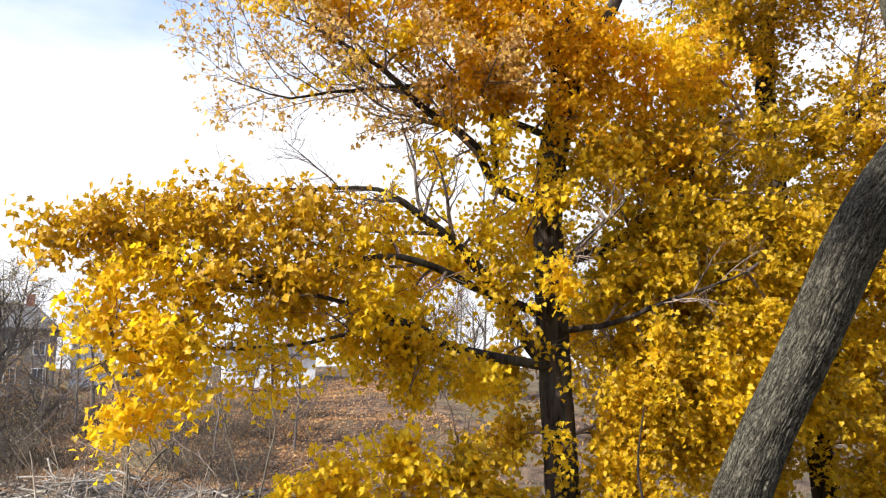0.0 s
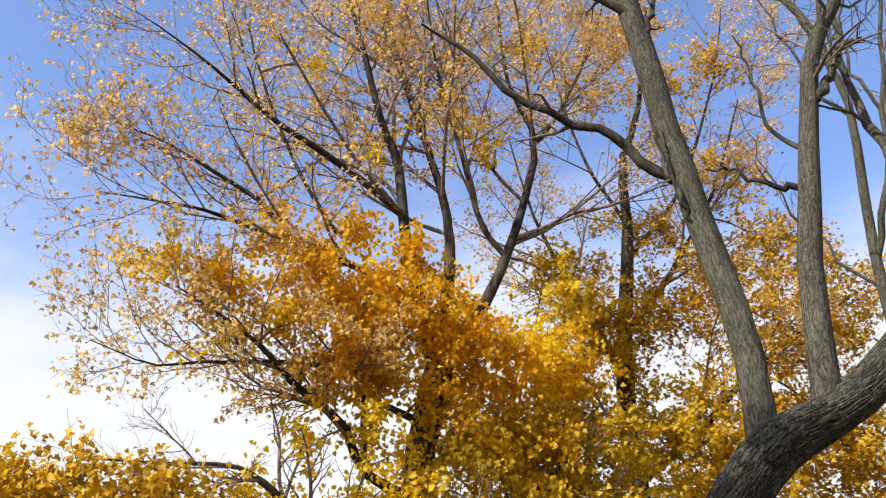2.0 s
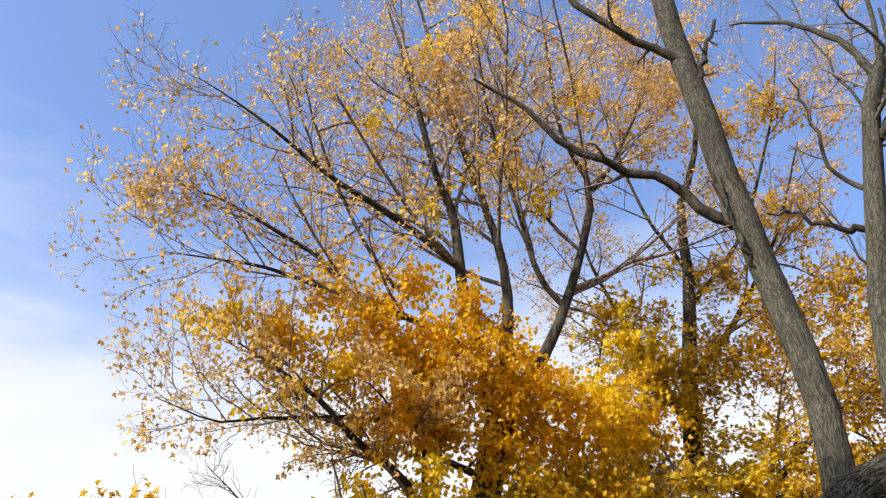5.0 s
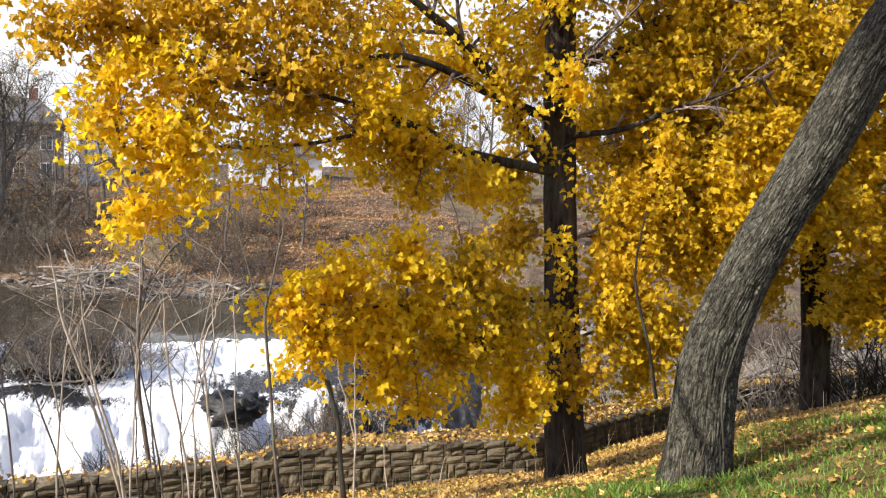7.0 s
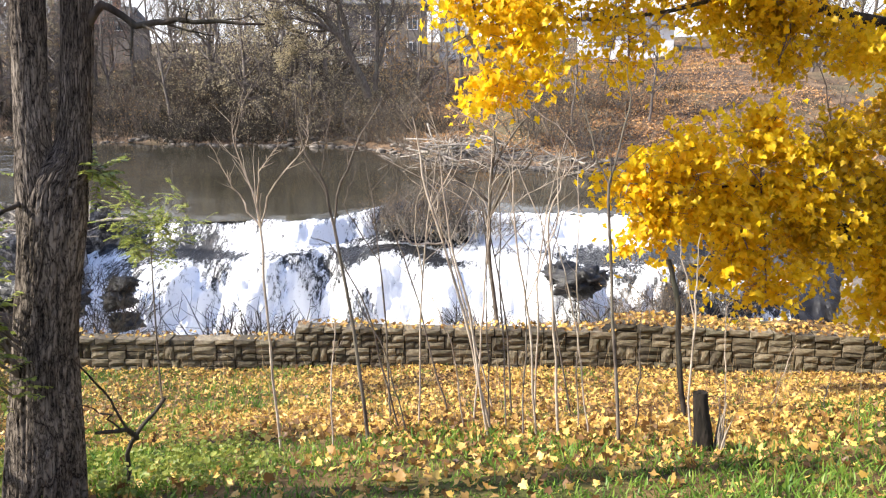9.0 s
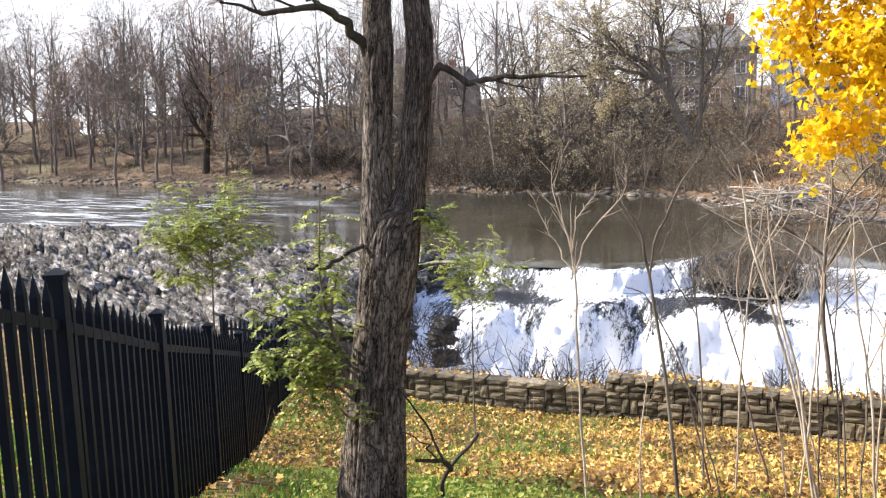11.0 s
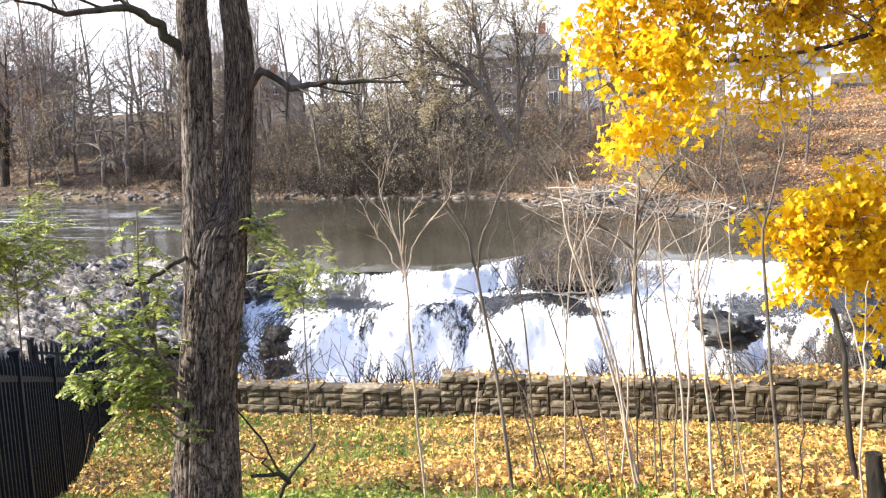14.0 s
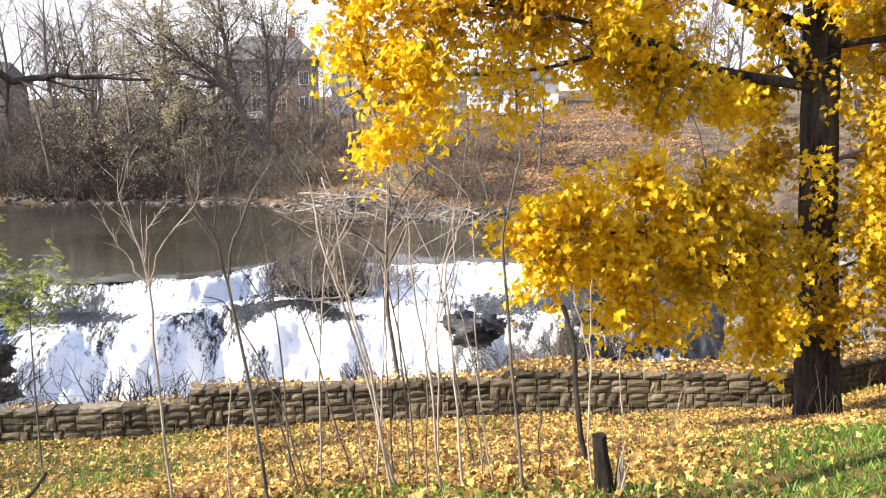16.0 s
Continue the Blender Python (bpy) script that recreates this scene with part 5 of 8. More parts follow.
def crooked_bare_tree():
    """A slighter grey tree behind, all crooked bare limbs."""
    gen = np.random.default_rng(23)
    bx, by = pe(56.5, -13, 14)[:2]
    root = tagged(empty("bare_tree", (bx, by, float(land(bx, by)))), "slim pale-grey bare tree with crooked upright limbs", "tree")
    P, R = limb([(57.5, -15, 14, 0.17), (57.2, 5, 14, 0.13), (56.2, 20, 14, 0.1), (56.3, 27, 14, 0.085), (57.4, 35.5, 14, 0.07), (56.8, 39.5, 14, 0.06), (57.9, 44, 14, 0.045), (58.5, 52, 14, 0.02)], 20)
    piece("trunk", bark_mesh("trunk", P, R, M["bark_grey"], 28, 4, 0.08, 7, 5, 0.2), root)
    limbs = [(P[10:], R[10:])]
    for r in ([(56.25, 26.0, 14, 0.09), (58.5, 31, 13.8, 0.075), (60.5, 38, 13.7, 0.06), (62.5, 44, 13.6, 0.04), (63, 51, 13.6, 0.015)], [(57.3, 35, 14, 0.06), (54.9, 38.5, 14.2, 0.045), (53.6, 43, 14.3, 0.03), (51.5, 48, 14.4, 0.01)],
              [(56.2, 20.5, 14, 0.08), (58.8, 24, 14, 0.06), (62, 31, 14, 0.045), (64.5, 39, 14, 0.02)], [(59.5, 34.5, 13.8, 0.05), (58.2, 39, 13.6, 0.04), (60.2, 44.5, 13.5, 0.025), (59.5, 50, 13.5, 0.01)], [(56.25, 23.5, 14, 0.05), (53.0, 28, 14.2, 0.035), (50.5, 33.5, 14.3, 0.02), (49.8, 38, 14.4, 0.008)]):
        LP, LR = limb([(*q[:3], 0.7 * q[3]) for q in r], 14)
        LP[1:-1] += gen.normal(size=LP[1:-1].shape) * 0.05
        limbs.append((LP, LR))
        piece("limb", bark_mesh("limb", LP, LR, M["bark_grey"], 10, 2, 0.08, 4, 6), root)
    pairs, fine = shoots(limbs, 7, 5, 2, gen, 0.03, (0.14, 0.28), 0.3, 0.0, 0.003)
    piece("twigwork", mesh_of("twigwork", pairs, None, M["bark_twig"], False), root, "", "stuff")


crooked_bare_tree()


def compound_leaves(P, gen, n=7, pairs=7, length=0.28, leaflet=0.075):
    """Feather-shaped leaves on shoots P (m, k, 3): stalks and leaflets."""
    at = along(P, n, 0.25, 0.01, gen)
    m = len(at)
    d = gen.normal(size=(m, 3))
    d[:, 2] = d[:, 2] * 0.35 + 0.12
    SP, SR = grow(at, d, np.full(m, length) * gen.uniform(0.7, 1.25, m), np.full(m, 0.0025), 6, 0.06, -0.09, 0.5, gen)
    spots, dirs = [], []
    for j in range(pairs):
        t = 0.2 + 0.8 * j / (pairs - 1)
        i = min(4, int(t * 5))
        w = t * 5 - i
        p = SP[:, i] * (1 - w) + SP[:, i + 1] * w
        T = unit(SP[:, i + 1] - SP[:, i])
        side = unit(np.cross(T, np.array([0, 0, 1.0])) + 1e-6)
        for s in (1, -1):
            spots.append(p)
            dirs.append(unit(side * s + 0.35 * T + np.array([0, 0, -0.25]) + gen.normal(size=(m, 3)) * 0.15))
    at, y = np.concatenate(spots), np.concatenate(dirs)
    z = unit(np.array([0, 0, 1.0]) + gen.normal(size=y.shape) * 0.35)
    z = unit(z - (z * y).sum(1, keepdims=True) * y)
    x = np.cross(y, z)
    sz = (leaflet * gen.uniform(0.7, 1.2, len(at)))[:, None, None]
    V = at[:, None] + sz * (SIMPLE[None, :, :1] * x[:, None] + SIMPLE[None, :, 1:2] * y[:, None] + SIMPLE[None, :, 2:] * z[:, None])
    F = (SIMPLE_F[None] + (np.arange(len(at)) * len(SIMPLE))[:, None, None]).reshape(-1, 4)
    return tubes(SP, SR, 3), (V.reshape(-1, 3), F)


def twin_tree():
    gen = np.random.default_rng(31)
    bx, by = pe(-34.9, -27, 5.4)[:2]
    root = tagged(empty("twin_trunk_tree", (bx, by, float(land(bx, by)))), "dark furrowed tree trunk dividing into two stems beside the fence", "tree")
    mat = M["bark_locust"]
    P, R = limb([(-35.2, -30, 5.4, 0.24), (-34.55, -25.2, 5.4, 0.226), (-34.1, -20.5, 5.4, 0.2), (-33.65, -15.84, 5.4, 0.178), (-32.95, -11, 5.4, 0.184), (-32.55, -8.55, 5.4, 0.188), (-32.1, -6.3, 5.4, 0.165), (-31.3, -4.9, 5.4, 0.125), (-31.0, -3.6, 5.4, 0.096), (-30.5, 0.6, 5.4, 0.088), (-30.1, 5.8, 5.4, 0.084), (-30.3, 10, 5.4, 0.078), (-30.0, 18, 5.4, 0.07), (-28.5, 26, 5.4, 0.06)], 34)
    piece("trunk", bark_mesh("trunk", P, R, mat, 150, 9, 0.1, 17, 7, 0.12), root)
    rows = [
        [(-33.4, -13.0, 5.4, 0.07), (-33.5, -10.45, 5.38, 0.105), (-33.4, -7.35, 5.37, 0.112), (-33.3, -4.15, 5.37, 0.096), (-33.05, 0.72, 5.4, 0.092), (-32.85, 5.9, 5.4, 0.095), (-32.8, 10, 5.4, 0.085), (-32, 18, 5.5, 0.075), (-31, 26, 5.6, 0.06)],
        [(-33.6, 5.2, 5.4, 0.036), (-34.9, 7.4, 5.3, 0.026), (-37.0, 8.4, 5.2, 0.021), (-40.0, 8.0, 5.1, 0.015), (-43, 8.6, 5.0, 0.006)],
        [(-37.3, 8.7, 5.2, 0.02), (-36, 10.5, 5.2, 0.015), (-34.5, 12.5, 5.3, 0.006)],
        [(-30.2, 2.6, 5.4, 0.03), (-28.6, 4.2, 5.3, 0.022), (-26.4, 3.2, 5.2, 0.018), (-23.5, 3.6, 5.1, 0.014), (-19, 3.4, 5.0, 0.006)],
        [(-34.2, -7.4, 5.35, 0.016), (-36.6, -8.9, 5.0, 0.012), (-38.2, -9.2, 4.9, 0.01)],
    ]
    limbs = []
    for n, r in enumerate(rows):
        LP, LR = limb(r, 14)
        LP[1:-1] += gen.normal(size=LP[1:-1].shape) * (0.004 if n < 1 else 0.012)
        limbs.append((LP, LR))
        piece("stem" if n < 1 else "limb", bark_mesh("limb", LP, LR, mat if n < 1 else M["bark_maple"], 110 if n < 1 else 10, 12, 0.1, 13 if n < 1 else 4, n), root)
    # unseen crown overhead, added to cast shade on the leaning trunk
    for n, (x, y) in enumerate([(-2.9, 4.6), (-2.5, 4.5), (-3.6, 2.4), (-2.2, 1.8)]):
        z0, r0 = (4.0, 0.062) if n < 2 else (6.6, 0.05)
        LP, LR = curve_through([(*((x, y) if n < 2 else (-2.95, 4.2) if n == 2 else (-2.56, 4.1)), z0, r0), (x - 0.1, y - 0.7, 8.2, r0 * 0.95), (x - 0.3, y - 1.3, 10.0, r0 * 0.7), (x - 0.5, y - 1.6, 12.0, 0.015)], 14)
        piece("limb", bark_mesh("limb", LP, LR, mat, 10, 2, 0.1, 4, n), root)
        pr, twigs = shoots([(LP[5:], LR[5:])], 12, 7, 4, gen, 0.04, (0.25, 0.4), 0.1, 0.0, 0.004)
        piece("twigwork", mesh_of("twigwork", pr, None, M["bark_maple"], False), root, "", "stuff")
        at = along(twigs, 4, 0.1, 0.12, gen)
        # leaves kept to the unseen stretch that throws the added shade
        at = at[(at[:, 2] > 8.3) & (at[:, 2] < 12.2) & (at[:, 0] < -0.8)]
        piece("foliage", mesh_of("foliage", *leaves(at, 0.1 * gen.uniform(0.6, 1.3, len(at)), SIMPLE, SIMPLE_F, 0.4, None, gen), M["leaf_green"], False), root, "", "stuff")
    # unseen leafy bough, added to shade the maple's low right side
    LP, LR = curve_through([(-2.92, 4.52, 4.6, 0.04), (-3.1, 5.4, 6.0, 0.034), (-3.2, 6.0, 7.2, 0.022), (-3.3, 6.5, 8.2, 0.006)], 12)
    piece("limb", bark_mesh("limb", LP, LR, M["bark_maple"], 10, 2, 0.1, 4, 3), root)
    pr, twigs = shoots([(LP[3:], LR[3:])], 12, 7, 3, gen, 0.03, (0.25, 0.4), 0.05, 0.0, 0.003)
    piece("twigwork", mesh_of("twigwork", pr, None, M["bark_maple"], False), root, "", "stuff")
    at = along(twigs, 4, 0.1, 0.1, gen)
    at = at[(at[:, 2] > 6.0) & (at[:, 2] < 8.4) & (at[:, 0] < -2.5) & (at[:, 0] > -4.2) & (at[:, 1] < 6.9)]
    piece("foliage", mesh_of("foliage", *leaves(at, 0.1 * gen.uniform(0.6, 1.3, len(at)), SIMPLE, SIMPLE_F, 0.4, None, gen), M["leaf_green"], False), root, "", "stuff")
    pairs, fine = shoots(limbs[1:4], 5, 4, 0, gen, 0.0, (0.2, 0.4), 0.3, 0.0, 0.002)
    piece("twigwork", mesh_of("twigwork", pairs, None, M["bark_maple"], False), root, "", "stuff")
    # leafy shoots from the trunk
    shoots_at = [
        [(-34.6, -17.5, 5.3, 0.01), (-38.0, -13.6, 5.2, 0.008), (-42.2, -11.6, 5.1, 0.004)], [(-35.2, -18.5, 5.3, 0.01), (-38.6, -15.6, 5.1, 0.008), (-42.0, -14.4, 5.0, 0.004)], [(-35.0, -16.5, 5.3, 0.01), (-39.0, -12.4, 5.15, 0.008), (-41.0, -9.6, 5.1, 0.004)], [(-35.2, -18, 5.3, 0.01), (-37.4, -14.5, 5.1, 0.008), (-40.2, -15.6, 5.0, 0.004)],
        [(-35.2, -19, 5.3, 0.012), (-37.3, -11, 5.1, 0.008), (-37.2, -4.5, 5.0, 0.004)], [(-36, -15, 5.2, 0.01), (-38, -16, 5.1, 0.008), (-39.5, -18.5, 5.0, 0.004)],
        [(-30.5, -6.5, 5.4, 0.004), (-29.6, -5.6, 5.4, 0.002)], [(-35.5, -16, 5.2, 0.01), (-36.8, -13, 5.1, 0.008), (-36.2, -9.5, 5.0, 0.004)], [(-35.2, -20, 5.3, 0.01), (-36.6, -18.5, 5.1, 0.007), (-37.2, -15.5, 5.0, 0.004)],
    ]
    Q = [limb(r, 8) for r in shoots_at]
    SP, SR = np.stack([q[0] for q in Q]), np.stack([q[1] for q in Q])
    st, lv = compound_leaves(SP, gen, 27, 10, 0.2, 0.036)
    piece("leafy_growth", mesh_of("leafy_growth", [tubes(SP, SR, 5), st], None, M["bark_sapling_dark"], True), root, "", "stuff")
    piece("foliage", mesh_of("foliage", *lv, M["leaf_green"], False), root, "yellow-green feathery leaflets", "stuff")


twin_tree()


def leafy_shrub(label, az, el, d, spread, rise, n, seed):
    """A small seedling with feathery yellow-green leaves."""
    gen = np.random.default_rng(seed)
    c = pe(az, el, d)
    foot = np.array([c[0], c[1], float(land(c[0], c[1]))])
    root = tagged(empty("seedling", foot), label, "shrub", "leafy seedlings")
    top = c + np.array([0, 0, rise * 0.2])
    P, R = curve_through([(*foot, 0.014), (*(0.5 * (foot + top) + gen.normal(size=3) * 0.06), 0.011), (*top, 0.005)], 10)
    piece("stem", mesh_of("stem", *tubes(P[None], R[None], 6), M["bark_sapling_dark"], True), root)
    s = spawn(P[None], R[None], n, 0.72, 1.0, (40, 85), (0.1, 0.15), gen, 0.3, 0.5)
    s = (s[0], s[1], spread * gen.uniform(0.6, 1.1, len(s[2])), s[3])
    SP, SR = grow(*s, 6, 0.12, 0.02, 0.4, gen)
    st, lv = compound_leaves(SP, gen, 12, 10, 0.2, 0.038)
    piece("branchwork", mesh_of("branchwork", [tubes(SP, SR, 4), st], None, M["bark_sapling_dark"], True), root, "", "stuff")
    piece("foliage", mesh_of("foliage", *lv, M["leaf_green"], False), root, "", "stuff")


leafy_shrub("seedling with bright yellow-green feathery leaves behind the fence", -44.4, -5.8, 8.8, 0.8, 0.5, 36, 41)
leafy_shrub("seedling with dull green feathery leaves in the grass", -26.9, -9.4, 11.5, 0.85, 0.4, 24, 42)


# ---------------------------------------------------------------- saplings and stump on the slope
def sapling(rows, forks, label, mat, seed, twigs=6, thick=1.0):
    """A young bare tree: one stem through rows of (bearing, height angle, distance, radius) and forks as such rows."""
    gen = np.random.default_rng(seed)
    a, e, d, r = rows[0]
    foot = pe(a, e, d)
    foot[2] = float(land(foot[0], foot[1])) - 0.03
    thick = 0.7 * thick
    rows = [(*q[:3], q[3] * thick) for q in rows]
    pts = [(*foot, rows[0][3])] + [(*pe(*q[:3]), q[3]) for q in rows[1:]]
    root = tagged(empty("sapling", foot), label, "sapling", "saplings on the slope")
    P, R = curve_through(pts, 16)
    P[2:] += np.cumsum(gen.normal(size=P[2:].shape) * 0.011, axis=0)
    piece("stem", mesh_of("stem", *tubes(P[None], R[None], 8), M[mat], True), root)
    parts = [(P, R)]
    for f in forks:
        i = np.argmin(np.abs(np.degrees(np.arctan((P[:, 2] - 1.6) / np.hypot(P[:, 0], P[:, 1]))) - f[0][1]))
        Q, S = curve_through([(*P[i], R[i] * 0.8)] + [(*pe(*q[:3]), q[3] * thick) for q in f[1:]], 10)
        Q[2:] += np.cumsum(gen.normal(size=Q[2:].shape) * 0.011, axis=0)
        piece("branch", mesh_of("branch", *tubes(Q[None], S[None], 6), M[mat], True), root)
        parts.append((Q, S))
    if twigs:
        pr = []
        for Q, S in parts:
            s = spawn(Q[None], S[None], twigs, 0.45, 0.98, (25, 50), (0.1, 0.22), gen, 0.0, 0.45)
            P1, R1 = grow(*s[:3], np.maximum(s[3], 0.003), 5, 0.12, 0.05, 0.4, gen)
            pr.append(tubes(P1, R1, 4))
        piece("twigwork", mesh_of("twigwork", pr, None, M[mat], True), root, "", "stuff")


PALE, DARK = "slender pale bare sapling in the leaf litter", "thin dark bare sapling in the leaf litter"
sapling([(-19.0, -23.4, 7.1, 0.029), (-19.6, -16, 7.1, 0.025), (-19.8, -9.2, 7.1, 0.022), (-21.0, -5, 7.1, 0.01), (-21.2, -2.3, 7.1, 0.005)],
        [[(-19.8, -9.4), (-18.6, -7, 7.0, 0.013), (-16.6, -4.6, 6.9, 0.008), (-16.2, -2.2, 6.9, 0.004)], [(-19.8, -9.4), (-21.4, -7.5, 7.2, 0.012), (-22.9, -4.2, 7.2, 0.006)], [(-19.8, -8.6), (-19.6, -6, 7, 0.01), (-18.4, -4.8, 7, 0.005)]], PALE, "bark_pale", 51, 10, 0.68)
sapling([(-12.7, -24.3, 7.0, 0.026), (-13.6, -17, 7.0, 0.023), (-14.9, -10.2, 7.0, 0.019), (-15.6, -7.0, 7.0, 0.016), (-16.8, -4.6, 7.0, 0.01), (-17.0, -0.4, 7.0, 0.005)],
        [[(-14.9, -10.0), (-14.3, -7.0, 6.9, 0.014), (-13.4, -4.8, 6.9, 0.01), (-11.7, -1.8, 6.9, 0.005)]], DARK, "bark_sapling_dark", 52, 4)
sapling([(-10.4, -22.6, 7.6, 0.014), (-12.6, -16.5, 7.5, 0.012), (-15.0, -12, 7.5, 0.01), (-16.3, -10.8, 7.4, 0.004)], [], DARK, "bark_sapling_dark", 53, 2)
sapling([(-3.6, -23.6, 7.1, 0.02), (-6.2, -15, 7.1, 0.017), (-8.5, -7, 7.1, 0.013), (-9.0, -2.8, 7.1, 0.005)], [[(-7.2, -11), (-9.5, -11.5, 7.0, 0.011), (-10.5, -9.5, 7, 0.006)]], PALE, "bark_pale", 54, 5)
sapling([(-3.9, -23.8, 7.0, 0.019), (-5.3, -18, 7.0, 0.016), (-6.9, -12, 7.0, 0.014), (-7.6, -6, 7.0, 0.006), (-8.8, -2.5, 7, 0.003)], [], PALE, "bark_pale", 55, 5)
sapling([(-0.4, -23.6, 7.0, 0.016), (-1.2, -17, 7.0, 0.014), (-2.6, -10, 7.0, 0.011), (-3.0, -6, 7.0, 0.004)], [[(-1.4, -16), (0.5, -10, 6.9, 0.009), (0.9, -5, 6.9, 0.004)]], PALE, "bark_pale", 56, 3)
sapling([(1.2, -24.0, 7.0, 0.019), (0.4, -16, 7.0, 0.016), (-0.2, -10, 7.0, 0.013), (0.8, -6, 7.0, 0.005)], [], PALE, "bark_pale", 57, 3)
sapling([(5.5, -24.3, 7.0, 0.024), (4.8, -16, 7.0, 0.02), (4.2, -8.0, 7.0, 0.018), (4.5, -5.4, 7.0, 0.013), (5.4, -1.5, 7.0, 0.009), (5.2, 1.6, 7.0, 0.004)],
        [[(4.2, -7.6), (3.4, -5.8, 7.0, 0.011), (2.6, -2.5, 7.0, 0.008), (1.5, 0.3, 7.0, 0.003)]], DARK, "bark_sapling_dark", 58, 5)
sapling([(9.9, -19.9, 8.6, 0.042), (8.9, -16, 8.6, 0.04), (7.9, -12.2, 8.6, 0.036)], [], "dead leaning dark sapling trunk without a top", "bark_maple", 59, 0)
sapling([(10.4, -24.4, 7.0, 0.014), (10.0, -17, 7.0, 0.012), (9.8, -10.3, 7.0, 0.006)], [[(9.9, -16), (9.0, -12, 7.0, 0.007), (8.9, -10.5, 7, 0.003)]], PALE, "bark_pale", 60, 2)
sapling([(-3.3, -17.2, 14.6, 0.06), (-4.0, -12, 14.8, 0.052), (-4.2, -8, 14.8, 0.045), (-3.8, -3.5, 14.8, 0.022), (-4.6, 0.5, 14.8, 0.008)],
        [[(-4.1, -9), (-2.6, -6.6, 14.6, 0.04), (-1.4, -6.0, 14.5, 0.02), (-0.8, -3, 14.5, 0.008)], [(-4.1, -8), (-7, -6.4, 14.6, 0.03), (-9.5, -6.2, 14.6, 0.012)], [(-4, -6), (-2.3, -3.6, 14.8, 0.03), (-0.6, -2, 14.8, 0.01)]], "dark bare young tree standing behind the stone wall", "bark_sapling_dark", 61, 7)
gen = np.random.default_rng(62)
for k in (0, 2, 3, 5, 6, 8, 9, 11, 12, 13, 14, 15):
    a0 = [-2.6, 0.2, 2.6, -1.4, 1.5, 3.4, -3.8, 0.9, -15.3, -9.8, 7.6, -5.6, 6.6, 12.6, 15.2, 18.5][k]
    lean = gen.uniform(-4.5, 1.2)
    e1 = gen.uniform(-11, -5.5) if k < 8 else gen.uniform(-18, -12)
    sapling([(a0, -24 + gen.uniform(0, 2.5) + (2.5 if k > 12 else 0), gen.uniform(6.9, 7.6) + (2.0 if k > 12 else 0), 0.011), (a0 + 0.45 * lean, 0.55 * e1 - 10.5, 7.2 + (2.0 if k > 12 else 0), 0.009), (a0 + lean, e1, 7.2 + (2.0 if k > 12 else 0), 0.004)], [], "very thin pale shoot in the leaf litter", "bark_pale" if k % 3 else "bark_sapling_dark", 70 + k, 3)


gen = np.random.default_rng(64)
for k, (a0, a1, e1, d) in enumerate([(-11.0, -13.0, -3.5, 8.2), (-9.0, -8.0, -5.0, 7.8), (-6.8, -12.5, -6.5, 8.6), (-5.0, -4.2, -3.0, 8.0), (-2.2, -5.5, -5.5, 8.8), (-0.6, 1.4, -4.0, 8.3), (2.0, -1.6, -6.0, 9.0), (-3.6, -8.6, -6.0, 9.2)]):
    e0 = -21.5 + 0.5 * gen.random() + (d - 8) * 1.2
    am, em = 0.5 * (a0 + a1) + gen.normal() * 0.5, 0.5 * (e0 + e1)
    forks = [[(am, em + j * 2.0), (am + gen.uniform(-2.2, 2.2), em + 3.5 + j * 2, d, 0.008), (am + gen.uniform(-3.5, 3.5), em + 6 + j * 2, d, 0.004)] for j in range(3)]
    sapling([(a0, e0, d, 0.015), (am, em, d, 0.012), (a1, e1, d, 0.004)], forks, "slender pale sapling with spreading bare twigs", "bark_pale" if k % 2 else "bark_sapling_dark", 90 + k, 5)


def stump():
    foot = pe(11.2, -24.8, 6.66)
    foot[2] = float(land(foot[0], foot[1]))
    top = foot + np.array([-0.04, 0.02, 0.49])
    root = tagged(empty("tree_stump", foot), "short dark rotten stump with splintered wood on one side", "stump")
    P, R = curve_through([(*(foot - [0, 0, 0.08]), 0.078), (*(foot + [0, 0, 0.15]), 0.066), (*(foot * 0.4 + top * 0.6), 0.058), (*top, 0.052)], 8)
    V, F = bark_tube(P, R, 28, 4, 0.12, 6, 9, 0.2)[:2]
    ring = V[-28:]
    V = np.concatenate([V, [ring.mean(0) - np.array([0, 0, 0.04])]])
    n = len(V) - 1
    cap = np.array([(n - 28 + i, n - 28 + (i + 1) % 28, n, n) for i in range(28)])[:, :3]
    piece("body", mesh_of("body", [(V, F), (V, cap)], None, M["bark_stump"], True), root)
    gen = np.random.default_rng(5)
    S = foot + np.stack([0.1 + gen.random(14) * 0.05, gen.normal(size=14) * 0.06, np.zeros(14)], 1)
    SP, SR = grow(S, np.tile([0.08, 0, 1.0], (14, 1)), gen.uniform(0.2, 0.48, 14), np.full(14, 0.012), 4, 0.05, 0, 0.2, gen)
    piece("splinter_wood", mesh_of("splinter_wood", *tubes(SP, SR, 4), M["bark_pale"], True), root, "pale splintered wood", "stuff")


stump()


